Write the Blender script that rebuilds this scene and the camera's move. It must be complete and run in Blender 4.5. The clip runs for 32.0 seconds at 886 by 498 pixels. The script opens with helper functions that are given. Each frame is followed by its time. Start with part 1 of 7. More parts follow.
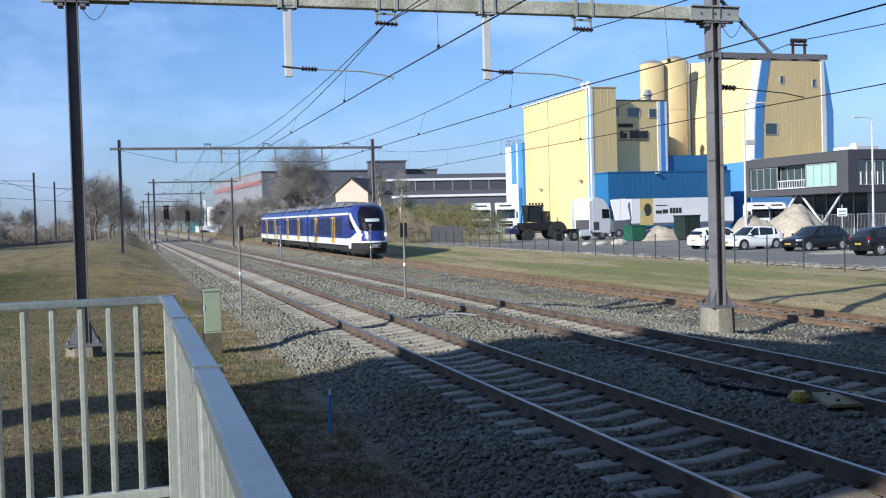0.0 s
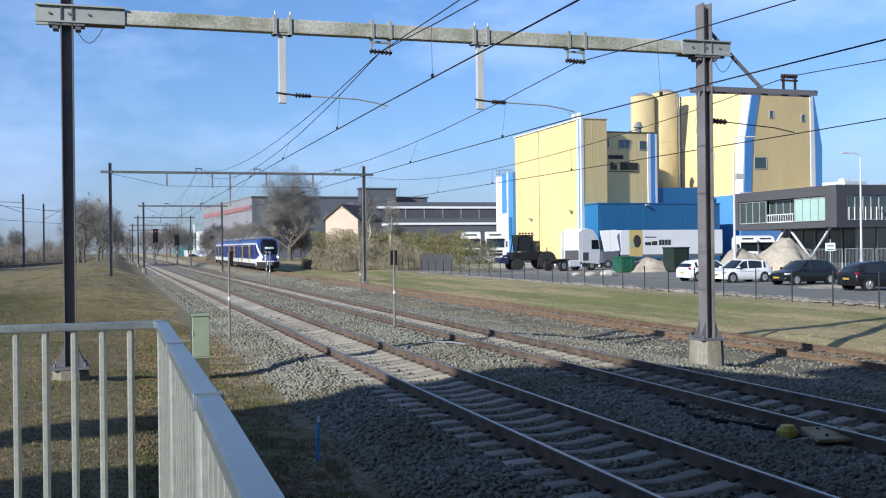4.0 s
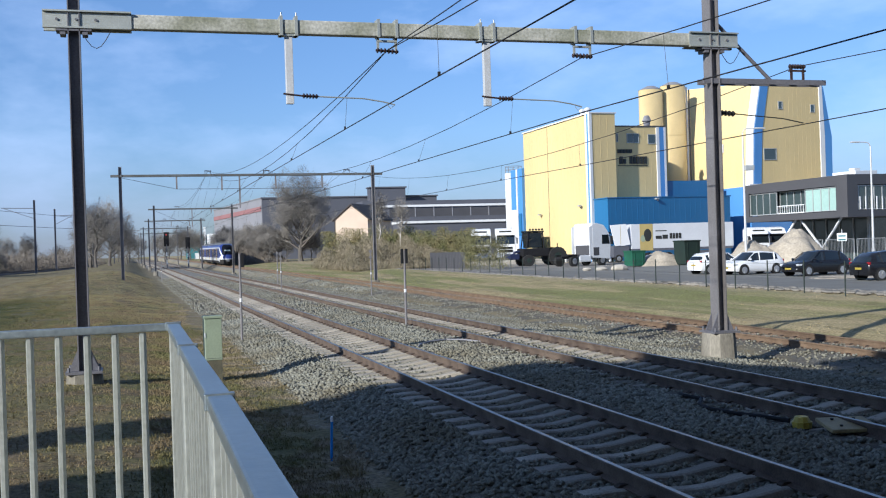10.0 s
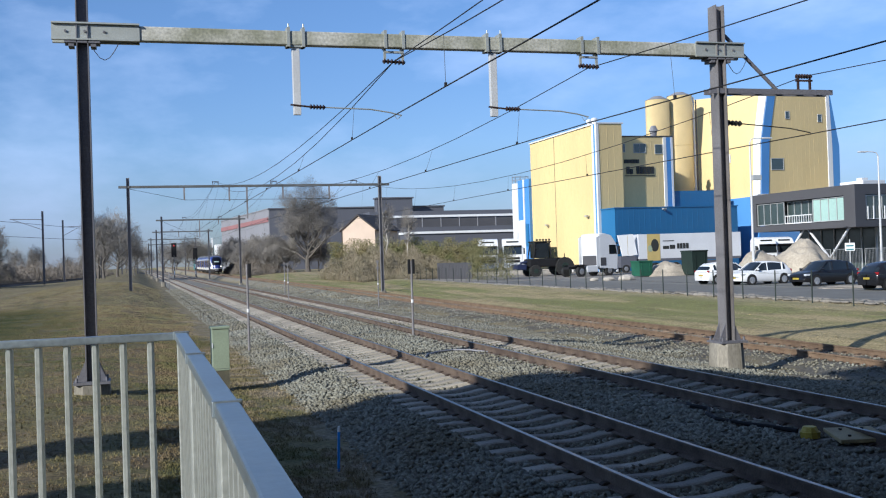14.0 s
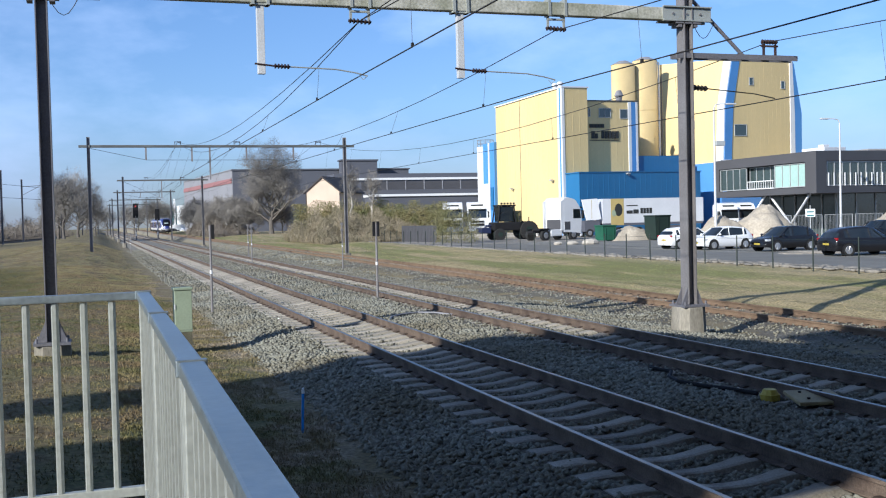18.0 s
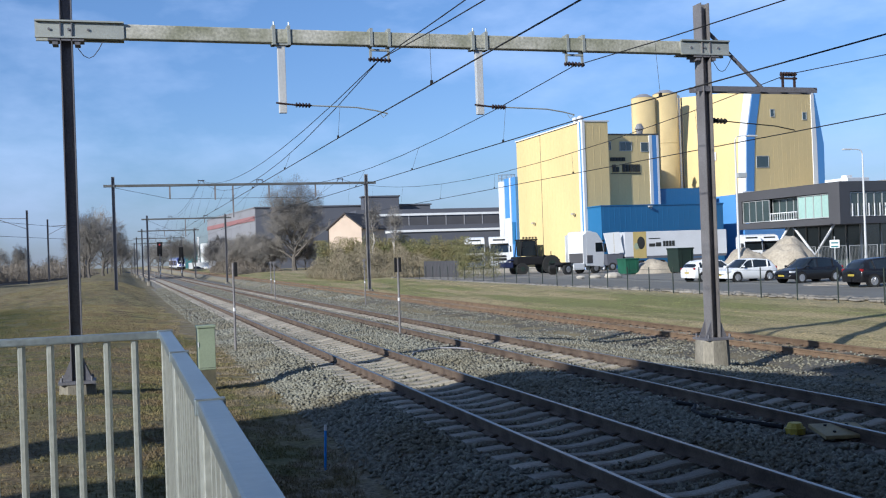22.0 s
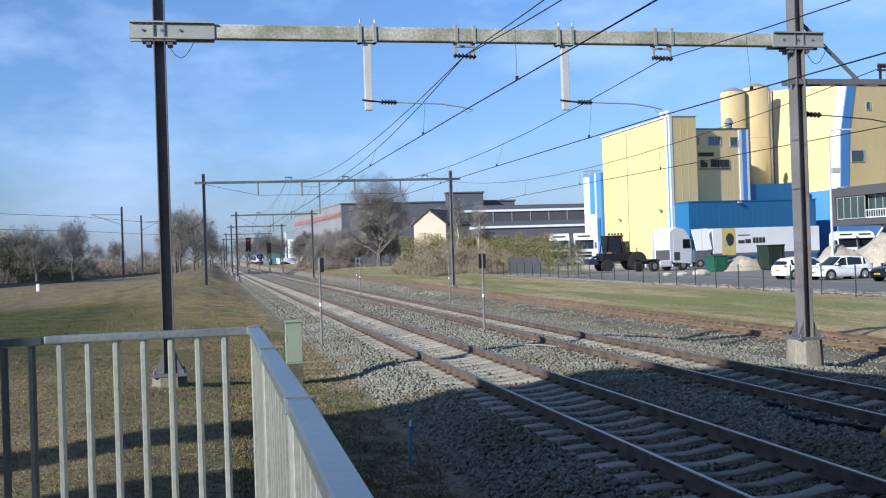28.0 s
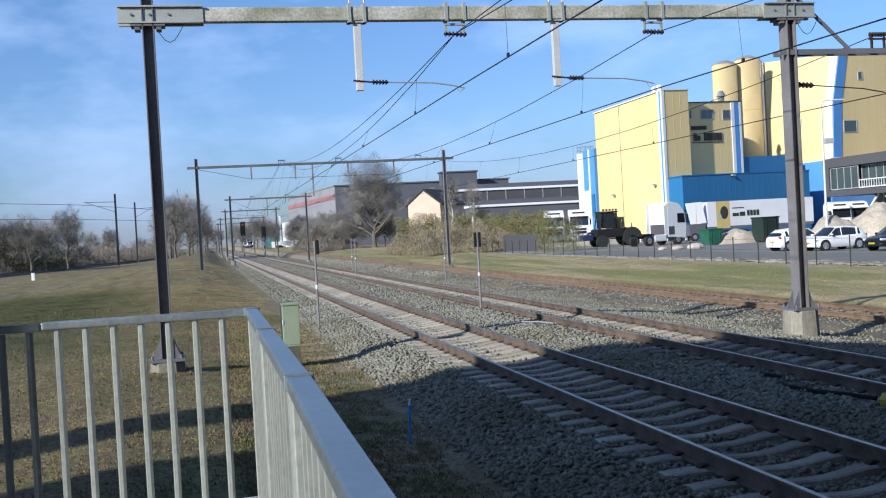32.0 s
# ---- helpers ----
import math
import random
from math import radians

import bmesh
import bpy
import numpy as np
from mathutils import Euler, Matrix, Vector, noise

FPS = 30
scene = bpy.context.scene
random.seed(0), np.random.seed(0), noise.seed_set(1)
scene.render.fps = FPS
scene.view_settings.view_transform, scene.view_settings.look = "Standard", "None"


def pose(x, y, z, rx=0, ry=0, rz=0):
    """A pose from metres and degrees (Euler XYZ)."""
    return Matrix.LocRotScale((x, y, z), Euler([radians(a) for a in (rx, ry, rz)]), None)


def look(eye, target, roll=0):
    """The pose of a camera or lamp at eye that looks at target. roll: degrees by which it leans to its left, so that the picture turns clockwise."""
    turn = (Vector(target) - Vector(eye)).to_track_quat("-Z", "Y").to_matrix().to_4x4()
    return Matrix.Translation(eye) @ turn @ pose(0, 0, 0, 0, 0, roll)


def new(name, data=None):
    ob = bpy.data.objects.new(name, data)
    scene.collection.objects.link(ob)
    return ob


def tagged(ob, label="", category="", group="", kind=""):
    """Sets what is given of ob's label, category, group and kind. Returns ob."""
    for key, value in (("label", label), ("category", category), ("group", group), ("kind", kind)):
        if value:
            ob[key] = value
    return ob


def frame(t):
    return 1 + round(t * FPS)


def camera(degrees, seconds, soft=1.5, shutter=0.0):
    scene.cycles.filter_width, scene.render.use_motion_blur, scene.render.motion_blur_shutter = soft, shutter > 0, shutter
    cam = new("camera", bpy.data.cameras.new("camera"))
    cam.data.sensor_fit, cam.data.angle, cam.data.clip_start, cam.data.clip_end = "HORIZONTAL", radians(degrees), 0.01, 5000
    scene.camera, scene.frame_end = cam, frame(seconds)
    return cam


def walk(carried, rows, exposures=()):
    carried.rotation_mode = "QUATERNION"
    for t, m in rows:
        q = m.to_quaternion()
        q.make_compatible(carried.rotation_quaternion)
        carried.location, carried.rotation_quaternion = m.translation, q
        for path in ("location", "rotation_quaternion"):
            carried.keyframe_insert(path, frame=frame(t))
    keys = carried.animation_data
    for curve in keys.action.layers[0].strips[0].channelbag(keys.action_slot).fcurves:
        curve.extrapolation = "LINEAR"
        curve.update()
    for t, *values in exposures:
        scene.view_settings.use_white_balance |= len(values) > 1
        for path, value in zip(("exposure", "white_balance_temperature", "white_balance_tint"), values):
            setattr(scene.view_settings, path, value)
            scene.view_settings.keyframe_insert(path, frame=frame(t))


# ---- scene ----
cam = camera(46.2, 32.0, soft=1.15)
PATH = [
    (0.0, pose(-4.748, -0.002, 2.326, 88.46, 1.58, -16.75)),
    (0.5, pose(-4.752, -0.006, 2.326, 88.52, 1.39, -16.43)),
    (1.0, pose(-4.754, 0.000, 2.325, 88.29, 1.09, -16.13)),
    (1.5, pose(-4.757, -0.006, 2.328, 88.45, 1.05, -15.59)),
    (2.0, pose(-4.753, 0.001, 2.328, 88.68, 1.15, -17.66)),
    (2.5, pose(-4.757, 0.005, 2.335, 89.15, 0.79, -17.72)),
    (3.0, pose(-4.761, 0.021, 2.338, 90.68, 0.61, -18.08)),
    (3.5, pose(-4.774, 0.007, 2.334, 90.24, 0.50, -17.72)),
    (5.5, pose(-4.780, -0.003, 2.329, 89.56, 1.91, -15.79)),
    (6.0, pose(-4.776, -0.014, 2.329, 88.78, 2.15, -15.10)),
    (6.5, pose(-4.773, -0.018, 2.330, 88.98, 2.47, -15.30)),
    (7.0, pose(-4.777, -0.013, 2.328, 88.79, 2.24, -15.56)),
    (7.5, pose(-4.780, -0.016, 2.327, 88.75, 2.13, -15.66)),
    (8.0, pose(-4.779, -0.016, 2.326, 88.41, 2.56, -14.97)),
    (8.5, pose(-4.779, -0.016, 2.326, 88.53, 2.61, -15.29)),
    (9.0, pose(-4.777, -0.010, 2.329, 90.35, 2.00, -17.09)),
    (9.5, pose(-4.775, -0.005, 2.328, 89.94, 2.04, -16.83)),
    (10.0, pose(-4.774, -0.008, 2.329, 89.89, 1.76, -16.76)),
    (10.5, pose(-4.771, -0.006, 2.328, 89.92, 2.12, -16.65)),
    (11.0, pose(-4.771, -0.003, 2.329, 89.98, 2.34, -16.96)),
    (11.5, pose(-4.769, -0.002, 2.325, 89.48, 2.39, -17.21)),
    (12.0, pose(-4.764, -0.006, 2.325, 89.26, 2.50, -17.91)),
    (12.5, pose(-4.759, -0.004, 2.326, 89.75, 2.03, -17.33)),
    (13.0, pose(-4.759, -0.000, 2.327, 90.96, 1.41, -17.72)),
    (13.5, pose(-4.767, -0.006, 2.324, 90.78, 1.97, -17.26)),
    (14.0, pose(-4.776, -0.026, 2.324, 90.48, 1.84, -16.37)),
    (14.5, pose(-4.776, -0.022, 2.323, 90.22, 1.97, -16.36)),
    (16.5, pose(-4.778, -0.013, 2.322, 88.91, 1.45, -16.79)),
    (17.0, pose(-4.780, -0.000, 2.317, 89.10, 1.36, -17.44)),
    (17.5, pose(-4.777, 0.019, 2.314, 88.43, 1.05, -18.40)),
    (18.0, pose(-4.775, 0.035, 2.311, 88.39, 1.39, -18.33)),
    (18.5, pose(-4.775, 0.025, 2.314, 88.69, 1.70, -16.73)),
    (19.0, pose(-4.778, 0.007, 2.318, 89.92, 1.36, -16.43)),
    (19.5, pose(-4.777, -0.008, 2.322, 90.49, 1.51, -16.44)),
    (20.0, pose(-4.778, -0.030, 2.324, 90.71, 1.56, -15.86)),
    (20.5, pose(-4.776, -0.029, 2.323, 90.64, 1.55, -16.50)),
    (21.0, pose(-4.776, -0.027, 2.320, 90.80, 1.40, -16.96)),
    (21.5, pose(-4.773, -0.025, 2.322, 90.80, 1.33, -17.24)),
    (22.0, pose(-4.768, -0.022, 2.320, 90.36, 2.01, -17.10)),
    (22.5, pose(-4.759, -0.010, 2.317, 89.06, 2.38, -17.26)),
    (23.0, pose(-4.761, 0.004, 2.319, 89.80, 0.40, -17.50)),
    (23.5, pose(-4.756, 0.024, 2.320, 89.06, 0.60, -18.47)),
    (24.0, pose(-4.753, 0.041, 2.319, 88.78, 1.20, -19.42)),
    (24.5, pose(-4.760, 0.040, 2.323, 89.06, 3.09, -18.47)),
    (25.0, pose(-4.764, 0.020, 2.328, 89.14, 3.10, -16.98)),
    (25.5, pose(-4.777, -0.010, 2.326, 88.67, 2.09, -15.53)),
    (27.5, pose(-4.767, 0.005, 2.325, 89.46, 1.84, -13.17)),
    (28.0, pose(-4.771, 0.011, 2.327, 90.30, 1.83, -12.46)),
    (28.5, pose(-4.768, 0.017, 2.325, 90.67, 2.15, -12.02)),
    (29.0, pose(-4.767, 0.021, 2.324, 89.93, 2.38, -12.02)),
    (29.5, pose(-4.775, 0.019, 2.325, 89.92, 2.44, -11.83)),
    (30.0, pose(-4.780, 0.026, 2.323, 89.77, 2.10, -12.60)),
    (30.5, pose(-4.782, 0.021, 2.317, 89.43, 2.81, -12.83)),
    (31.0, pose(-4.779, 0.017, 2.315, 89.24, 2.86, -13.20)),
    (31.5, pose(-4.775, 0.012, 2.314, 89.09, 3.55, -13.29)),
    (32.0, pose(-4.773, 0.012, 2.315, 89.17, 3.16, -12.74)),
]
EXPOSURES = ((0, 0.51), (1, 0.57), (2.2, 0.58), (3, 0.47), (4.5, 0.48), (6, 0.51), (8, 0.55), (9, 0.51), (10, 0.44), (12, 0.47), (13, 0.42), (14, 0.36), (15.5, 0.44), (17, 0.51), (18.5, 0.55), (19.2, 0.46), (20, 0.37), (22, 0.35), (23, 0.46), (24, 0.54), (25, 0.53), (28, 0.53), (29, 0.46), (30, 0.46), (31, 0.49), (32, 0.51))
walk(cam, PATH, [(t, stops, 6150, 8) for t, stops in EXPOSURES])

# ---- light ----
SUN_EL = 24.0
SUN_DIR = Vector((0.8434 * math.cos(radians(SUN_EL)), 0.5373 * math.cos(radians(SUN_EL)), -math.sin(radians(SUN_EL))))
world = bpy.data.worlds.new("sky")
scene.world = world
world.use_nodes = True
wn, wl = world.node_tree.nodes, world.node_tree.links
wn.clear()
w_out = wn.new("ShaderNodeOutputWorld")
w_bg = wn.new("ShaderNodeBackground")
w_sky = wn.new("ShaderNodeTexSky")
w_sky.sky_type = "NISHITA"
w_sky.sun_disc = False
w_sky.sun_elevation = radians(SUN_EL)
w_sky.sun_rotation = radians(237.5)
w_sky.air_density, w_sky.dust_density, w_sky.ozone_density = 1.0, 0.15, 4.0
# thin streaks of high cloud
w_tc = wn.new("ShaderNodeTexCoord")
w_map = wn.new("ShaderNodeMapping")
w_map.inputs["Scale"].default_value = (3.0, 1.2, 7.0)
w_map.inputs["Rotation"].default_value = (0.2, 0.5, 0.3)
w_noise = wn.new("ShaderNodeTexNoise")
w_noise.inputs["Scale"].default_value = 1.6
w_noise.inputs["Detail"].default_value = 7.0
w_noise.inputs["Roughness"].default_value = 0.55
w_ramp = wn.new("ShaderNodeValToRGB")
w_ramp.color_ramp.elements[0].position, w_ramp.color_ramp.elements[0].color = 0.45, (0, 0, 0, 1)
w_ramp.color_ramp.elements[1].position, w_ramp.color_ramp.elements[1].color = 0.80, (0.5, 0.5, 0.5, 1)
w_mix = wn.new("ShaderNodeMixRGB")
w_mix.inputs["Color2"].default_value = (9.0, 10.0, 11.5, 1)
wl.new(w_tc.outputs["Generated"], w_map.inputs["Vector"])
wl.new(w_map.outputs["Vector"], w_noise.inputs["Vector"])
wl.new(w_noise.outputs["Fac"], w_ramp.inputs["Fac"])
wl.new(w_ramp.outputs["Color"], w_mix.inputs["Fac"])
wl.new(w_sky.outputs["Color"], w_mix.inputs["Color1"])
w_tint = wn.new("ShaderNodeMixRGB")
w_tint.blend_type = "MULTIPLY"
w_tint.inputs["Fac"].default_value = 1.0
w_tint.inputs["Color2"].default_value = (0.83, 0.90, 1.05, 1)
wl.new(w_mix.outputs["Color"], w_tint.inputs["Color1"])
# thicker, duller air towards the horizon
w_sep = wn.new("ShaderNodeSeparateXYZ")
w_low = wn.new("ShaderNodeValToRGB")
w_low.color_ramp.elements[0].position, w_low.color_ramp.elements[0].color = 0.0, (0.42, 0.44, 0.55, 1)
w_low.color_ramp.elements[1].position, w_low.color_ramp.elements[1].color = 0.32, (1, 1, 1, 1)
w_mid = w_low.color_ramp.elements.new(0.11)
w_mid.color = (0.79, 0.79, 0.85, 1)
w_dim = wn.new("ShaderNodeMixRGB")
w_dim.blend_type = "MULTIPLY"
w_dim.inputs["Fac"].default_value = 1.0
wl.new(w_tc.outputs["Generated"], w_sep.inputs["Vector"])
wl.new(w_sep.outputs["Z"], w_low.inputs["Fac"])
wl.new(w_tint.outputs["Color"], w_dim.inputs["Color1"])
wl.new(w_low.outputs["Color"], w_dim.inputs["Color2"])
wl.new(w_dim.outputs["Color"], w_bg.inputs["Color"])
w_bg.inputs["Strength"].default_value = 0.106
wl.new(w_bg.outputs["Background"], w_out.inputs["Surface"])

sun = new("sun", bpy.data.lights.new("sun", "SUN"))
sun.data.energy, sun.data.angle, sun.data.color = 5.0, radians(0.6), (1.0, 0.95, 0.87)
sun.matrix_world = look((0, 0, 60), Vector((0, 0, 60)) + SUN_DIR)
scene.view_settings.exposure = 0.0

# ---- materials ----
def material(name, color, rough=0.7, metal=0.0, vary=0.25, scale=2.0, fine=30.0, bump=0.15, second=None, spec=0.5,
             stretch=(1, 1, 1), per_object=0.0):
    """A surface with variation at two scales; second: the colour that the coarse noise mixes in."""
    m = bpy.data.materials.new(name)
    m.use_nodes = True
    n, l = m.node_tree.nodes, m.node_tree.links
    b = n["Principled BSDF"]
    tc = n.new("ShaderNodeTexCoord")
    mp = n.new("ShaderNodeMapping")
    mp.inputs["Scale"].default_value = stretch
    l.new(tc.outputs["Object"], mp.inputs["Vector"])
    coarse, grain = n.new("ShaderNodeTexNoise"), n.new("ShaderNodeTexNoise")
    coarse.inputs["Scale"].default_value, coarse.inputs["Detail"].default_value = scale, 6
    grain.inputs["Scale"].default_value, grain.inputs["Detail"].default_value = fine, 4
    l.new(mp.outputs["Vector"], coarse.inputs["Vector"])
    l.new(mp.outputs["Vector"], grain.inputs["Vector"])
    other = second or tuple(c * (1 - vary) for c in color)
    ramp = n.new("ShaderNodeValToRGB")
    ramp.color_ramp.elements[0].position, ramp.color_ramp.elements[1].position = 0.35, 0.65
    ramp.color_ramp.elements[0].color, ramp.color_ramp.elements[1].color = (*color, 1), (*other, 1)
    l.new(coarse.outputs["Fac"], ramp.inputs["Fac"])
    mul = n.new("ShaderNodeMixRGB")
    mul.blend_type = "MULTIPLY"
    mul.inputs["Fac"].default_value = min(1.0, vary * 1.6)
    l.new(ramp.outputs["Color"], mul.inputs["Color1"])
    gr = n.new("ShaderNodeValToRGB")
    gr.color_ramp.elements[0].position, gr.color_ramp.elements[1].position = 0.3, 0.7
    gr.color_ramp.elements[0].color, gr.color_ramp.elements[1].color = (0.45, 0.45, 0.45, 1), (1.25, 1.25, 1.25, 1)
    l.new(grain.outputs["Fac"], gr.inputs["Fac"])
    l.new(gr.outputs["Color"], mul.inputs["Color2"])
    last = mul.outputs["Color"]
    if per_object:
        info = n.new("ShaderNodeObjectInfo")
        hsv = n.new("ShaderNodeHueSaturation")
        mr = n.new("ShaderNodeMapRange")
        mr.inputs["To Min"].default_value, mr.inputs["To Max"].default_value = 1 - per_object, 1 + per_object
        l.new(info.outputs["Random"], mr.inputs["Value"])
        l.new(mr.outputs["Result"], hsv.inputs["Value"])
        l.new(last, hsv.inputs["Color"])
        last = hsv.outputs["Color"]
    l.new(last, b.inputs["Base Color"])
    rr = n.new("ShaderNodeMapRange")
    rr.inputs["To Min"].default_value, rr.inputs["To Max"].default_value = max(0.02, rough - 0.12), min(1.0, rough + 0.12)
    l.new(grain.outputs["Fac"], rr.inputs["Value"])
    l.new(rr.outputs["Result"], b.inputs["Roughness"])
    b.inputs["Metallic"].default_value = metal
    b.inputs["Specular IOR Level"].default_value = spec
    if bump:
        bp = n.new("ShaderNodeBump")
        bp.inputs["Strength"].default_value, bp.inputs["Distance"].default_value = bump, 0.02
        l.new(grain.outputs["Fac"], bp.inputs["Height"])
        l.new(bp.outputs["Normal"], b.inputs["Normal"])
    return m


def islands(m, low, high):
    """Lets each loose piece of a joined mesh differ in lightness."""
    n, l = m.node_tree.nodes, m.node_tree.links
    b = n["Principled BSDF"]
    link = b.inputs["Base Color"].links[0]
    src = link.from_socket
    geo, mr, hsv = n.new("ShaderNodeNewGeometry"), n.new("ShaderNodeMapRange"), n.new("ShaderNodeHueSaturation")
    mr.inputs["To Min"].default_value, mr.inputs["To Max"].default_value = low, high
    l.new(geo.outputs["Random Per Island"], mr.inputs["Value"])
    l.new(mr.outputs["Result"], hsv.inputs["Value"])
    l.new(src, hsv.inputs["Color"])
    l.new(hsv.outputs["Color"], b.inputs["Base Color"])
    return m


def glow(name, color, strength):
    m = bpy.data.materials.new(name)
    m.use_nodes = True
    b = m.node_tree.nodes["Principled BSDF"]
    b.inputs["Base Color"].default_value = (*color, 1)
    b.inputs["Emission Color"].default_value = (*color, 1)
    b.inputs["Emission Strength"].default_value = strength
    return m


M_RAIL = material("rusty_rail_steel", (0.155, 0.117, 0.09), 0.75, 0.05, 0.4, 3.0, 60.0, 0.2, second=(0.085, 0.062, 0.05), spec=0.2)
M_RAIL_RED = material("orange_rusty_rail_steel", (0.20, 0.14, 0.094), 0.85, 0.0, 0.4, 3.0, 60.0, 0.2, second=(0.145, 0.098, 0.066), spec=0.2)
M_RAILTOP = material("polished_rail_head", (0.34, 0.33, 0.32), 0.42, 1.0, 0.2, 5.0, 50.0, 0.05)
M_SLEEPER = material("weathered_concrete_sleeper", (0.374, 0.346, 0.295), 0.9, 0, 0.35, 2.5, 40, 0.3, second=(0.245, 0.216, 0.176), per_object=0.22)
M_SLEEPRUST = material("rust_stained_concrete_sleeper", (0.274, 0.216, 0.162), 0.95, 0, 0.35, 2.5, 40, 0.3, second=(0.173, 0.119, 0.0756), per_object=0.3)
M_CLIP = material("rail_fastening_steel", (0.075, 0.055, 0.043), 0.8, 0.05, 0.3, 9, 80, 0.1, spec=0.2)
def bed_material():
    """Ballast bed: grey stone dust, brown soil and moss in the low strip before the siding, plain stone far off."""
    m = material("grey_ballast_bed", (0.15, 0.141, 0.12), 0.95, 0, 0.6, 0.9, 16, 1.0, second=(0.108, 0.093, 0.072), spec=0.12)
    n, l = m.node_tree.nodes, m.node_tree.links
    b = n["Principled BSDF"]
    src = b.inputs["Base Color"].links[0].from_socket
    tc, sep, soil = n.new("ShaderNodeTexCoord"), n.new("ShaderNodeSeparateXYZ"), n.new("ShaderNodeTexNoise")
    l.new(tc.outputs["Object"], sep.inputs["Vector"])
    l.new(tc.outputs["Object"], soil.inputs["Vector"])
    soil.inputs["Scale"].default_value, soil.inputs["Detail"].default_value = 0.8, 6

    def span(out, a, c, lo=0.0, hi=1.0):
        q = n.new("ShaderNodeMapRange")
        for k, v in (("From Min", a), ("From Max", c), ("To Min", lo), ("To Max", hi)):
            q.inputs[k].default_value = v
        l.new(out, q.inputs["Value"])
        return q.outputs["Result"]

    def both(a, c):
        q = n.new("ShaderNodeMath")
        q.operation = "MULTIPLY"
        l.new(a, q.inputs[0])
        l.new(c, q.inputs[1])
        return q.outputs[0]

    def over(fac, below, colour):
        q = n.new("ShaderNodeMixRGB")
        l.new(fac, q.inputs["Fac"])
        l.new(below, q.inputs["Color1"])
        q.inputs["Color2"].default_value = (*colour, 1)
        return q.outputs["Color"]
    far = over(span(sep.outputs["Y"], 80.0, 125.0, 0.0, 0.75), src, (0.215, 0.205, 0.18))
    strip = both(span(sep.outputs["X"], 7.6, 8.8), span(sep.outputs["X"], 11.0, 10.0))
    strip = both(strip, span(soil.outputs["Fac"], 0.40, 0.56))
    l.new(over(strip, far, (0.20, 0.165, 0.095)), b.inputs["Base Color"])
    return m


M_BALLAST = bed_material()
M_STONE = islands(material("ballast_stone", (0.250, 0.248, 0.208), 0.95, 0, 0.3, 0.5, 50, 0.3, second=(0.190, 0.173, 0.128), spec=0.12), 0.68, 1.15)


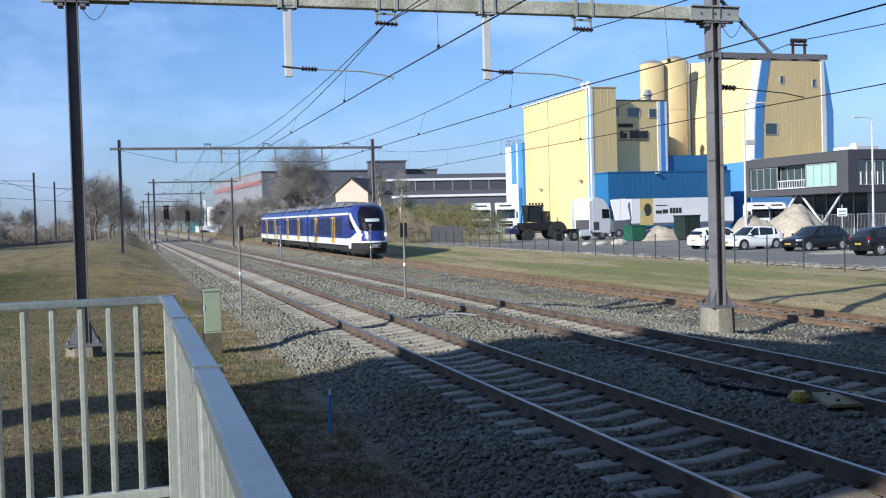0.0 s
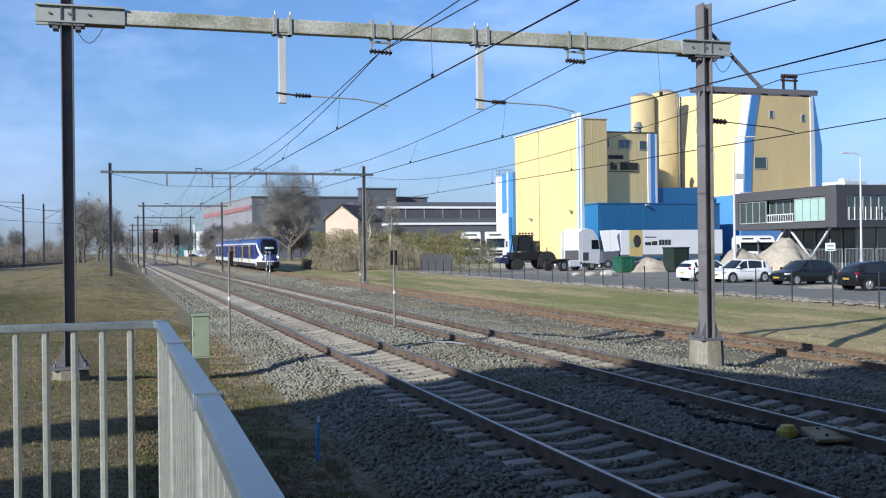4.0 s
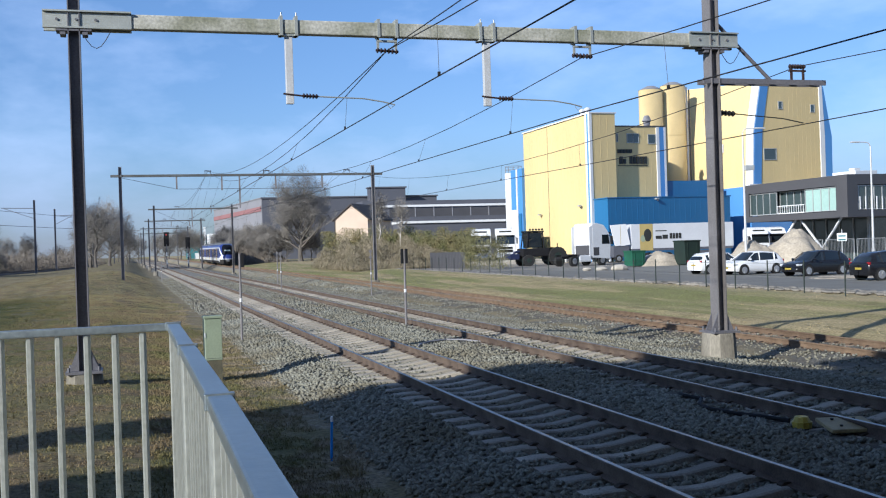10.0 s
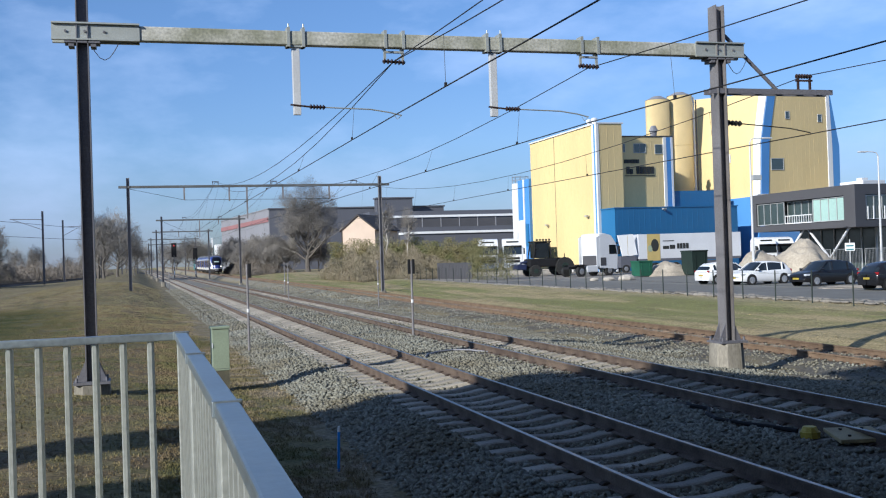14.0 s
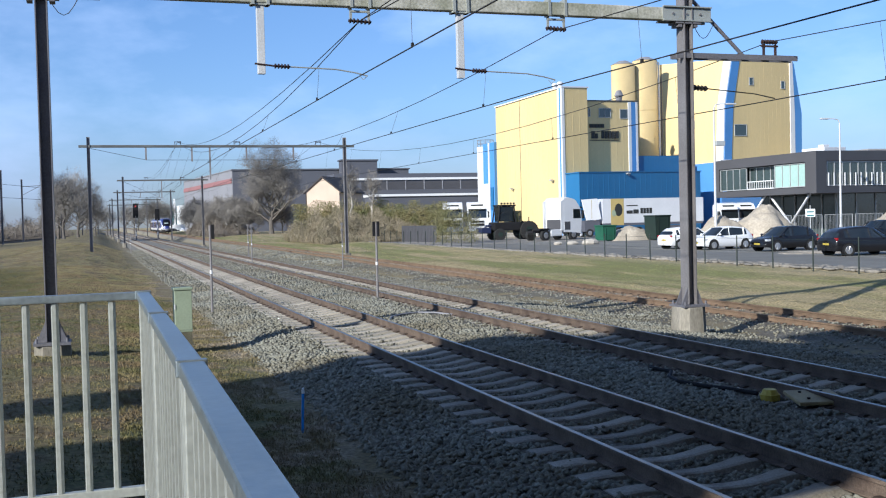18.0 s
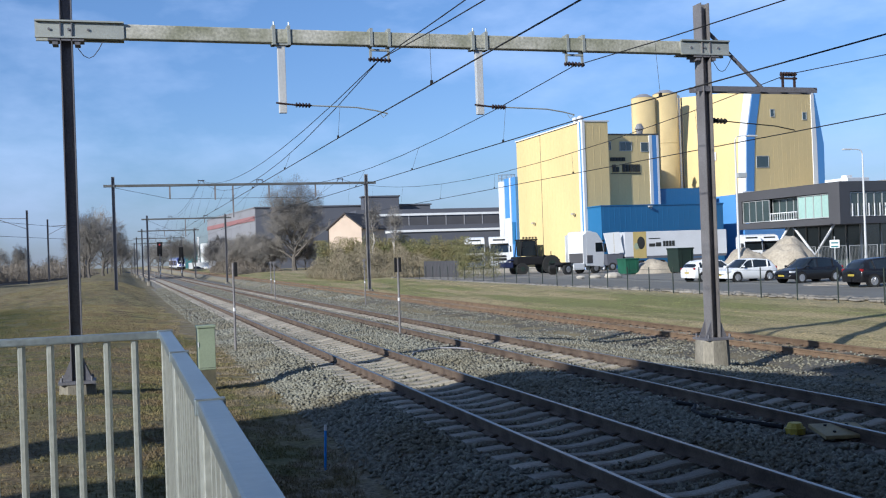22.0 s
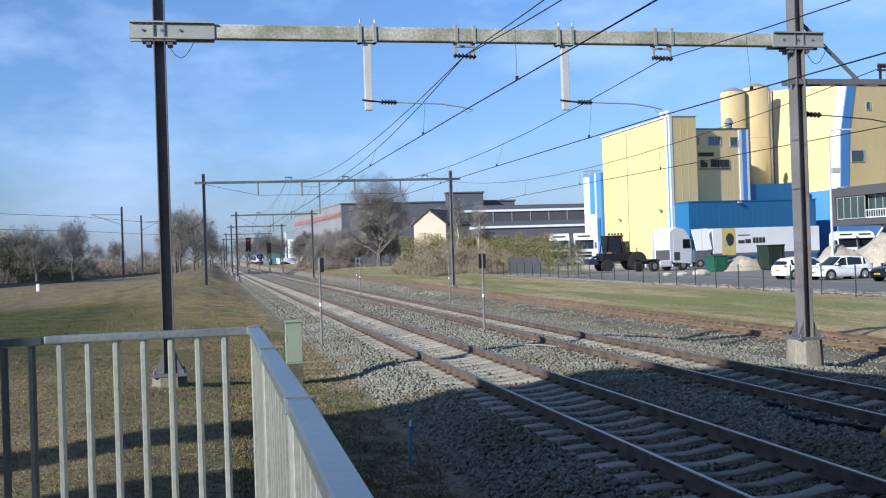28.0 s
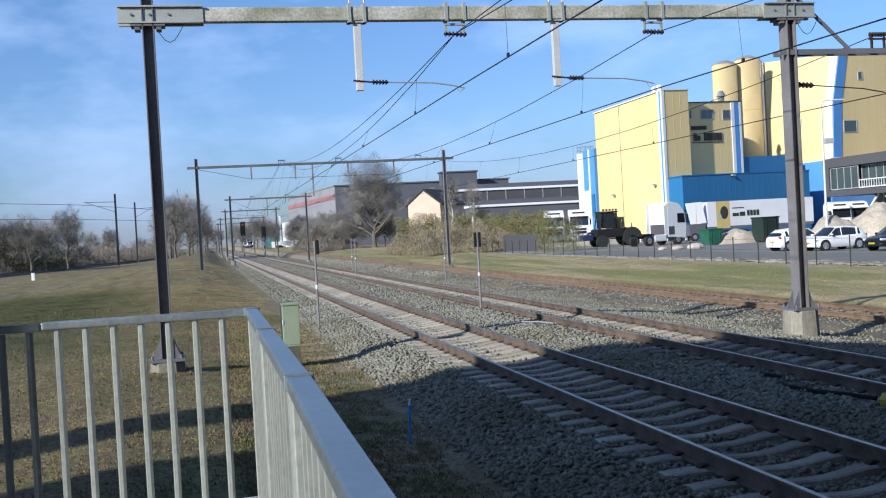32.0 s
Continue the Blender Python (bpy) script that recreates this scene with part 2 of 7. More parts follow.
def turf(name, lift, grain_low):
    """Winter turf: olive green and straw patches, bare earth along the stones, paler mown strip past the siding."""
    m = bpy.data.materials.new(name)
    m.use_nodes = True
    n, l = m.node_tree.nodes, m.node_tree.links
    b = n["Principled BSDF"]
    tc, sep = n.new("ShaderNodeTexCoord"), n.new("ShaderNodeSeparateXYZ")
    l.new(tc.outputs["Object"], sep.inputs["Vector"])

    def noise_of(scale, detail, along=1.0):
        q = n.new("ShaderNodeTexNoise")
        q.inputs["Scale"].default_value, q.inputs["Detail"].default_value, q.inputs["Roughness"].default_value = scale, detail, 0.6
        mp = n.new("ShaderNodeMapping")
        mp.inputs["Scale"].default_value = (1.0, along, 1.0)
        l.new(tc.outputs["Object"], mp.inputs["Vector"])
        l.new(mp.outputs["Vector"], q.inputs["Vector"])
        return q.outputs["Fac"]

    def span(src, a, c, lo=0.0, hi=1.0):
        q = n.new("ShaderNodeMapRange")
        for k, v in (("From Min", a), ("From Max", c), ("To Min", lo), ("To Max", hi)):
            q.inputs[k].default_value = v
        l.new(src, q.inputs["Value"])
        return q.outputs["Result"]

    def mix(fac, c1, c2, how="MIX"):
        q = n.new("ShaderNodeMixRGB")
        q.blend_type = how
        for k, v in (("Fac", fac), ("Color1", c1), ("Color2", c2)):
            if isinstance(v, tuple):
                q.inputs[k].default_value = (*(c * lift for c in v), 1)
            elif isinstance(v, float):
                q.inputs[k].default_value = v
            else:
                l.new(v, q.inputs[k])
        return q.outputs["Color"]

    big, mid, small = noise_of(0.16, 5), noise_of(0.9, 8), noise_of(14.0, 6)
    left = mix(span(big, 0.42, 0.60), (0.165, 0.162, 0.068), (0.29, 0.235, 0.12))
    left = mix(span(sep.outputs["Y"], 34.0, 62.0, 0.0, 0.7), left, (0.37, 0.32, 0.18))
    lush = n.new("ShaderNodeMath")
    lush.operation = "MULTIPLY"
    l.new(span(sep.outputs["X"], -6.5, -10.0), lush.inputs[0])
    l.new(span(sep.outputs["Y"], 66.0, 54.0), lush.inputs[1])
    lush2 = n.new("ShaderNodeMath")
    lush2.operation = "MULTIPLY"
    l.new(lush.outputs[0], lush2.inputs[0])
    l.new(span(sep.outputs["Y"], 19.0, 29.0), lush2.inputs[1])
    left = mix(span(mid, 0.46, 0.57, 0.0, 0.85), left, (0.225, 0.165, 0.10))
    left = mix(span(noise_of(3.2, 5), 0.52, 0.68, 0.0, 0.6), left, (0.34, 0.265, 0.14))
    left = mix(span(noise_of(0.8, 6, 0.12), 0.50, 0.64, 0.0, 0.55), left, (0.13, 0.12, 0.055))
    left = mix(lush2.outputs[0], left, mix(span(mid, 0.4, 0.6), (0.075, 0.09, 0.038), (0.15, 0.14, 0.062)))
    right = mix(span(noise_of(0.55, 6, 0.10), 0.44, 0.58), (0.315, 0.315, 0.120), (0.53, 0.43, 0.235))
    right = mix(span(noise_of(1.6, 6, 0.35), 0.50, 0.66, 0.0, 0.6), right, (0.25, 0.215, 0.10))
    right = mix(span(sep.outputs["X"], 20.6, 22.6, 0.0, 0.7), right, (0.56, 0.46, 0.28))
    col = mix(span(sep.outputs["X"], 13.5, 15.0), left, right)
    edge = n.new("ShaderNodeMath")
    edge.operation = "ADD"
    l.new(sep.outputs["X"], edge.inputs[0])
    l.new(span(mid, 0.3, 0.7, -1.1, 1.1), edge.inputs[1])
    inner = n.new("ShaderNodeMath")
    inner.operation = "MULTIPLY"
    l.new(span(edge.outputs[0], -3.0, -1.9), inner.inputs[0])
    l.new(span(sep.outputs["X"], 1.0, 0.0), inner.inputs[1])
    col = mix(inner.outputs[0], col, mix(span(noise_of(1.7, 6), 0.42, 0.6), (0.37, 0.31, 0.225), (0.235, 0.19, 0.10)))
    shade = n.new("ShaderNodeCombineXYZ")
    for k in range(3):
        l.new(span(small, 0.3, 0.7, grain_low, 1.2), shade.inputs[k])
    col = mix(1.0, col, shade.outputs["Vector"], "MULTIPLY")
    l.new(col, b.inputs["Base Color"])
    b.inputs["Roughness"].default_value = 0.95
    b.inputs["Specular IOR Level"].default_value = 0.2
    bp = n.new("ShaderNodeBump")
    bp.inputs["Strength"].default_value, bp.inputs["Distance"].default_value = 0.55, 0.04
    l.new(small, bp.inputs["Height"])
    l.new(bp.outputs["Normal"], b.inputs["Normal"])
    return m


M_GRASS = turf("winter_grass_ground", 0.72, 0.32)
M_BLADE = islands(turf("grass_blade", 0.70, 0.9), 0.9, 1.1)
M_CONC = material("weathered_concrete", (0.44, 0.40, 0.34), 0.9, 0, 0.18, 1.5, 35, 0.25, second=(0.28, 0.26, 0.23))
M_FOUND = material("stained_foundation_concrete", (0.27, 0.25, 0.21), 0.92, 0, 0.3, 2.2, 30, 0.3, second=(0.16, 0.146, 0.118), spec=0.2, stretch=(1, 1, 0.35))
M_BEAM = material("mossy_galvanised_beam", (0.50, 0.49, 0.44), 0.75, 0.1, 0.4, 1.2, 18, 0.2, second=(0.23, 0.235, 0.17))
# gantry masts share one steel; M_MAST holds its shaded tone, M_MASTR its sunlit tone
M_MAST = material("dark_steel_and_shaded_mast", (0.115, 0.115, 0.135), 0.6, 0.1, 0.3, 1.0, 30, 0.1, second=(0.15, 0.145, 0.155))
M_MASTR = material("grey_steel_and_lit_mast", (0.223, 0.212, 0.216), 0.6, 0.25, 0.3, 1.0, 30, 0.1, second=(0.158, 0.148, 0.148))
M_WIRE = material("copper_wire_dark", (0.035, 0.032, 0.03), 0.6, 0.5, 0.2, 2, 40, 0)
M_INSUL = material("brown_insulator", (0.05, 0.03, 0.025), 0.3, 0, 0.2, 4, 40, 0)
M_GALV = material("galvanised_railing_steel", (0.43, 0.45, 0.42), 0.5, 0.5, 0.15, 1.5, 45, 0.06)
M_GALVTOP = material("galvanised_handrail", (0.40, 0.455, 0.48), 0.40, 0.9, 0.18, 1.5, 45, 0.05)
M_RAILDARK = material("dark_grey_railing", (0.10, 0.125, 0.135), 0.6, 0.2, 0.25, 2, 45, 0.1)
M_PAVE = material("platform_paving", (0.202, 0.194, 0.187), 0.9, 0, 0.25, 1.5, 30, 0.2)
M_YELLOW = material("pale_yellow_cladding", (0.66, 0.51, 0.25), 0.55, 0, 0.08, 0.3, 12, 0.05, stretch=(1, 1, 0.2))
M_YELLOW2 = material("yellow_silo_steel", (0.619, 0.479, 0.245), 0.5, 0, 0.10, 0.4, 12, 0.05)
M_BLUE = material("blue_cladding", (0.0202, 0.137, 0.302), 0.5, 0, 0.08, 0.3, 14, 0.05, stretch=(1, 1, 0.2))
M_LBLUE = material("light_blue_cladding", (0.072, 0.238, 0.54), 0.5, 0, 0.06, 0.3, 14, 0.05)
M_WHITE = material("white_coated_metal", (0.672, 0.68, 0.689), 0.45, 0, 0.06, 0.6, 20, 0.03)
M_WHITEP = material("white_vehicle_paint", (0.672, 0.68, 0.689), 0.28, 0, 0.05, 0.8, 20, 0.0)
M_GREYDARK = material("dark_grey_facade", (0.065, 0.064, 0.07), 0.6, 0, 0.12, 0.4, 15, 0.08)
M_GLASS = material("tinted_window_glass", (0.045, 0.065, 0.065), 0.08, 0, 0.2, 0.4, 6, 0.0, spec=0.9)
M_GLASSL = material("pale_green_glass_screen", (0.324, 0.475, 0.432), 0.15, 0, 0.08, 0.5, 6, 0.0, spec=0.7)
M_FRAME = material("light_window_frame", (0.396, 0.41, 0.41), 0.5, 0.2, 0.1, 1, 30, 0.02)
M_PARKING = material("worn_grey_asphalt", (0.20, 0.194, 0.175), 0.95, 0, 0.35, 0.35, 12, 0.3, second=(0.145, 0.14, 0.126))
M_ASPHALT = material("dark_asphalt", (0.155, 0.151, 0.136), 0.9, 0, 0.3, 0.5, 30, 0.3, second=(0.125, 0.121, 0.108))
M_PALEGROUND = material("pale_sandy_paving", (0.259, 0.238, 0.209), 0.95, 0, 0.3, 0.4, 8, 0.3, second=(0.173, 0.158, 0.137))
M_SAND = material("heap_sand", (0.403, 0.353, 0.281), 0.95, 0, 0.3, 0.7, 9, 0.8, second=(0.31, 0.266, 0.209))
M_WAREHOUSE = material("blue_grey_warehouse_cladding", (0.085, 0.09, 0.112), 0.7, 0, 0.12, 0.08, 4, 0.05)
M_WAREGREY = material("grey_warehouse_cladding", (0.238, 0.238, 0.259), 0.7, 0, 0.12, 0.08, 4, 0.05)
M_WARERED = material("red_cladding_band", (0.288, 0.137, 0.137), 0.7, 0, 0.12, 0.1, 4, 0.05)
M_ROOFDARK = material("dark_roof", (0.0432, 0.036, 0.036), 0.8, 0, 0.2, 0.5, 15, 0.2)
M_PLASTER = material("cream_plaster", (0.547, 0.432, 0.346), 0.85, 0, 0.12, 0.4, 15, 0.1)
M_TYRE = material("black_tyre_rubber", (0.018, 0.018, 0.018), 0.85, 0, 0.2, 3, 40, 0.1)
M_RIM = material("alloy_rim", (0.55, 0.55, 0.56), 0.35, 0.8, 0.15, 3, 40, 0)
M_CARDARK = material("black_car_paint", (0.010, 0.010, 0.012), 0.22, 0.0, 0.1, 2, 30, 0, spec=0.5)
M_CARGLASS = material("dark_car_glass", (0.012, 0.016, 0.018), 0.06, 0, 0.1, 2, 30, 0, spec=0.9)
M_BLACK = material("black_plastic", (0.016, 0.016, 0.018), 0.7, 0, 0.15, 3, 40, 0.05, spec=0.15)
M_TAIL = material("red_lamp_lens", (0.28, 0.012, 0.015), 0.25, 0, 0.1, 3, 30, 0)
M_HEAD = material("clear_lamp_lens", (0.7, 0.72, 0.75), 0.12, 0.3, 0.1, 3, 30, 0)
M_GREEN = material("green_painted_steel", (0.0144, 0.101, 0.0576), 0.6, 0, 0.25, 1.2, 20, 0.1)
M_GREENDK = material("dark_green_container", (0.0101, 0.0245, 0.0187), 0.65, 0, 0.25, 1.2, 20, 0.1)
M_CABGREEN = material("pale_green_cabinet", (0.259, 0.31, 0.223), 0.6, 0, 0.12, 1.5, 30, 0.05)
M_PLINTH = material("mossy_plinth", (0.075, 0.07, 0.05), 0.9, 0, 0.35, 6, 40, 0.2, second=(0.12, 0.11, 0.07))
M_BARK = material("grey_brown_bark", (0.13, 0.115, 0.101), 0.95, 0, 0.3, 2, 20, 0.4)
M_TARP = material("pale_grey_tarpaulin", (0.504, 0.521, 0.554), 0.6, 0, 0.08, 0.5, 14, 0.05)
# twig colour lightened to stand in for haze over the distant trees
M_TWIG = islands(material("hazed_bare_twigs", (0.215, 0.198, 0.178), 0.95, 0, 0.2, 1, 10, 0.0), 0.75, 1.25)
M_BIRCH = material("pale_birch_bark", (0.56, 0.52, 0.47), 0.85, 0, 0.3, 3, 15, 0.2, second=(0.40, 0.36, 0.32))
M_HEDGE = islands(material("hedge_leaves", (0.125, 0.132, 0.052), 0.85, 0, 0.3, 0.35, 8, 0.0, second=(0.21, 0.175, 0.085)), 0.85, 1.15)
M_IVY = islands(material("dark_ivy_leaves", (0.055, 0.06, 0.036), 0.85, 0, 0.3, 0.5, 8, 0.0, second=(0.085, 0.076, 0.052)), 0.8, 1.2)
M_BEAMDK = material("dark_grey_steel_beam", (0.122, 0.126, 0.126), 0.7, 0.2, 0.3, 1.0, 20, 0.1)
M_STRAW = islands(material("dry_bramble", (0.27, 0.225, 0.155), 0.95, 0, 0.3, 0.4, 8, 0.0, second=(0.19, 0.165, 0.105)), 0.7, 1.25)
M_OLIVE = islands(material("thin_olive_stems", (0.20, 0.185, 0.085), 0.9, 0, 0.3, 0.5, 8, 0.0, second=(0.15, 0.15, 0.085)), 0.75, 1.2)
M_BRUSH = islands(material("bare_brushwood", (0.155, 0.135, 0.115), 0.95, 0, 0.3, 0.4, 8, 0.0, second=(0.20, 0.17, 0.138)), 0.75, 1.25)
M_POSTGREEN = material("dark_green_fence_steel", (0.0144, 0.0252, 0.0202), 0.6, 0.2, 0.2, 2, 30, 0.05)
M_LAMPPOST = material("white_lamp_post", (0.554, 0.563, 0.571), 0.5, 0.2, 0.12, 1, 30, 0.03)
M_BLUESTAKE = material("bright_blue_plastic", (0.02, 0.24, 0.70), 0.45, 0, 0.1, 3, 30, 0.02)
M_YELPLASTIC = material("yellow_plastic_cover", (0.446, 0.338, 0.0504), 0.6, 0, 0.2, 4, 40, 0.1)
M_OCHREPLATE = material("ochre_painted_steel", (0.36, 0.281, 0.144), 0.7, 0, 0.25, 3, 40, 0.1)
M_LETTER = material("dark_sign_lettering", (0.0216, 0.023, 0.0216), 0.6, 0, 0.1, 3, 30, 0)
M_OCHRE = material("ochre_sign_panel", (0.396, 0.31, 0.122), 0.6, 0, 0.1, 1, 20, 0)
M_TBLUEDK = material("dark_blue_machine_paint", (0.0144, 0.0216, 0.0648), 0.5, 0, 0.2, 2, 30, 0.05)
M_DITCH = material("dark_trackside_soil", (0.036, 0.0302, 0.0245), 0.95, 0, 0.3, 0.5, 10, 0.3)
M_TEAL = material("teal_cladding", (0.036, 0.158, 0.18), 0.6, 0, 0.1, 0.2, 6, 0)

# ---- builders ----
def box(bm, x0, x1, y0, y1, z0, z1, m=None, bevel=0.0):
    made = bmesh.ops.create_cube(bm, size=1.0)
    vs = made["verts"]
    bmesh.ops.transform(bm, verts=vs, matrix=Matrix.LocRotScale(((x0 + x1) / 2, (y0 + y1) / 2, (z0 + z1) / 2), None,
                                                                (abs(x1 - x0), abs(y1 - y0), abs(z1 - z0))))
    if bevel:
        es = list({e for v in vs for e in v.link_edges})
        got = bmesh.ops.bevel(bm, geom=es, offset=bevel, segments=2, profile=0.6, affect="EDGES")
        vs = list({v for f in got["faces"] for v in f.verts} | {v for v in vs if v.is_valid})
    if m is not None:
        bmesh.ops.transform(bm, verts=vs, matrix=m)
    return vs


def rod(bm, a, b, r0, r1=None, seg=8, caps=True):
    a, b = Vector(a), Vector(b)
    r1 = r0 if r1 is None else r1
    d = b - a
    made = bmesh.ops.create_cone(bm, cap_ends=caps, segments=seg, radius1=r0, radius2=r1, depth=d.length)
    q = Vector((0, 0, 1)).rotation_difference(d.normalized())
    bmesh.ops.transform(bm, verts=made["verts"], matrix=Matrix.Translation((a + b) / 2) @ q.to_matrix().to_4x4())
    return made["verts"]


def ball(bm, c, r, u=10, v=7, s=(1, 1, 1)):
    made = bmesh.ops.create_uvsphere(bm, u_segments=u, v_segments=v, radius=r)
    bmesh.ops.transform(bm, verts=made["verts"], matrix=Matrix.LocRotScale(c, None, s))
    return made["verts"]


def prism(bm, outline, axis, a, b):
    """Extrudes an outline: axis 'y' takes (x, z) points from y=a to y=b, 'x' takes (y, z), 'z' takes (x, y)."""
    def at(p, v):
        return {"x": (v, p[0], p[1]), "y": (p[0], v, p[1]), "z": (p[0], p[1], v)}[axis]
    lo = [bm.verts.new(at(p, a)) for p in outline]
    hi = [bm.verts.new(at(p, b)) for p in outline]
    n = len(outline)
    faces = [bm.faces.new(lo), bm.faces.new(hi[::-1])]
    for i in range(n):
        faces.append(bm.faces.new((lo[i], hi[i], hi[(i + 1) % n], lo[(i + 1) % n])))
    bmesh.ops.recalc_face_normals(bm, faces=faces)
    return lo + hi


def tube(bm, pts, r, seg=6):
    """One bent round bar through the points."""
    pts = [Vector(p) for p in pts]
    rings = []
    for i, p in enumerate(pts):
        d = (pts[min(i + 1, len(pts) - 1)] - pts[max(i - 1, 0)]).normalized()
        u = d.cross(Vector((0.31, 0.17, 0.93))).normalized()
        w = d.cross(u)
        rings.append([bm.verts.new(p + u * (r * math.cos(2 * math.pi * k / seg)) + w * (r * math.sin(2 * math.pi * k / seg))) for k in range(seg)])
    faces = []
    for p, q in zip(rings[:-1], rings[1:]):
        for k in range(seg):
            faces.append(bm.faces.new((p[k], p[(k + 1) % seg], q[(k + 1) % seg], q[k])))
    faces += [bm.faces.new(rings[0][::-1]), bm.faces.new(rings[-1])]
    bmesh.ops.recalc_face_normals(bm, faces=faces)


def mesh_from(bm, name, mat, smooth=False):
    me = bpy.data.meshes.new(name)
    bm.to_mesh(me)
    bm.free()
    for mm in (mat if isinstance(mat, (list, tuple)) else [mat]):
        me.materials.append(mm)
    if smooth:
        me.polygons.foreach_set("use_smooth", [True] * len(me.polygons))
    return me


def part(name, bm, mat, parent=None, label="", smooth=False):
    ob = new(name, mesh_from(bm, name, mat, smooth))
    if parent is not None:
        ob.parent = parent
    if label:
        tagged(ob, label)
    return ob


def boxpart(name, mat, parent, x0, x1, y0, y1, z0, z1, bevel=0.0, label=""):
    bm = bmesh.new()
    box(bm, x0, x1, y0, y1, z0, z1, None, bevel)
    return part(name, bm, mat, parent, label)


def thing(name, x, y, z, rz, label, category, group="", kind=""):
    ob = new(name)
    ob.empty_display_size = 0.3
    ob.matrix_basis = pose(x, y, z, 0, 0, rz)
    return tagged(ob, label, category, group, kind)


def raw(name, verts, faces, mat, parent=None, smooth=False):
    me = bpy.data.meshes.new(name)
    me.from_pydata([tuple(v) for v in verts] if not isinstance(verts, list) else verts, [], faces)
    me.materials.append(mat)
    if smooth:
        me.polygons.foreach_set("use_smooth", [True] * len(me.polygons))
    me.update()
    ob = new(name, me)
    if parent is not None:
        ob.parent = parent
    return ob

# ---- ground ----
CENTRES = (0.752, 4.642, 12.41)
LEVELS = (0.0, 0.0, -0.35)
SIDING_RISE = 0.0032


def siding_z(y):
    """Rail level of the siding, which climbs gently away from the platform."""
    return LEVELS[2] + SIDING_RISE * (y - 30.0)


def smooth01(t):
    t = max(0.0, min(1.0, t))
    return t * t * (3 - 2 * t)


def ground_z(x, y):
    if x < -1.2:
        z = -0.36 + 0.08 * smooth01((y - 30) / 10) + 0.34 * smooth01((-2.2 - x) / 4.0)
        z += 0.22 * math.exp(-((x + 7.5) / 3.0) ** 2) * smooth01((y - 40) / 40)
        z += 0.50 * smooth01((y - 45) / 55) * smooth01((-2.0 - x) / 3.6) * (1 - 0.85 * smooth01((-8.5 - x) / 9))
    elif x < 14.6:
        z = -0.85
    else:
        z = -0.62 + 0.14 * smooth01((x - 14.6) / 1.0) + 0.36 * smooth01((x - 15.5) / 7)
        z += SIDING_RISE * max(0.0, min(y, 200.0) - 30.0) * (1 - smooth01((x - 22.8) / 1.2) * smooth01((142 - y) / 6))
    if x < -2.4 or 15 < x < 23:
        z += 0.05 * noise.noise((x * 0.35, y * 0.35, 0.3)) + 0.025 * noise.noise((x * 1.3, y * 1.3, 5.1))
    return z


def branch_x(y):
    """Centre of the branch line at the field edge, which closes in on the main line."""
    return float(np.interp(y, (80.0, 130.0, 228.0, 330.0, 420.0), (-35.8, -29.0, -15.6, -7.5, -4.5)))


def steps(*spans):
    out = []
    for a, b, d in spans:
        n = max(1, round((b - a) / d))
        out += [a + (b - a) * i / n for i in range(n)]
    return out + [spans[-1][1]]


gx = steps((-2500, -300, 550), (-300, -60, 40), (-60, -14, 4), (-14, -1.25, 0.40), (-1.25, -1.15, 0.1), (-1.15, 14.6, 1.6), (14.6, 24, 0.6), (24, 80, 8), (80, 300, 55), (300, 2500, 550))
gy = steps((-1500, -60, 360), (-60, 0, 6), (0, 46, 0.45), (46, 120, 1.5), (120, 400, 20), (400, 2500, 350))
gv = [(x, y, ground_z(x, y)) for y in gy for x in gx]
nx = len(gx)
gf = [(j * nx + i, j * nx + i + 1, (j + 1) * nx + i + 1, (j + 1) * nx + i) for j in range(len(gy) - 1) for i in range(nx - 1)]
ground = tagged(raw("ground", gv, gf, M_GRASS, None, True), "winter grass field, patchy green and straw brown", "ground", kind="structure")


# ballast bed: a raised shelf under three tracks, sagging between them
def bed_z(x):
    pts = ((-2.7, -1.0), (-1.9, -0.52), (-1.62, -0.36), (-1.3, -0.255), (-0.85, -0.205), (-0.42, -0.20), (0.10, -0.255), (0.75, -0.275), (1.40, -0.255), (1.80, -0.165), (2.75, -0.165), (3.60, -0.165), (3.98, -0.198),
           (4.55, -0.205), (5.05, -0.240), (5.32, -0.235), (5.70, -0.165), (6.3, -0.19), (7.0, -0.30), (8.4, -0.44), (9.6, -0.60), (10.6, -0.57), (11.3, -0.52), (11.75, -0.555), (13.1, -0.555), (13.5, -0.52),
           (13.9, -0.56), (14.5, -0.62), (15.2, -0.80))
    for (a, za), (b, zb) in zip(pts[:-1], pts[1:]):
        if a <= x <= b:
            return za + (zb - za) * (x - a) / (b - a)
    return -0.8


def bed():
    xs = steps((-2.7, 15.2, 0.16))
    ys = steps((-60, 4, 4), (4, 40, 0.25), (40, 100, 1.0), (100, 900, 25))
    v = [(x + 0.10 * noise.noise((x, y * 0.6, 9.0)), y, bed_z(x) + SIDING_RISE * max(0.0, y - 30.0) * smooth01((x - 9.6) / 1.4) + (0.03 * noise.noise((x * 2.3, y * 2.3, 1.0)) + 0.022 * noise.noise((x * 7, y * 7, 3.0)) if y < 60 else 0)) for y in ys for x in xs]
    n = len(xs)
    f = [(j * n + i, j * n + i + 1, (j + 1) * n + i + 1, (j + 1) * n + i) for j in range(len(ys) - 1) for i in range(n - 1)]
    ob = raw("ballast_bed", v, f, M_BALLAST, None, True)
    return tagged(ob, "grey crushed stone ballast bed under the tracks", "ballast", kind="structure")


ballast = bed()

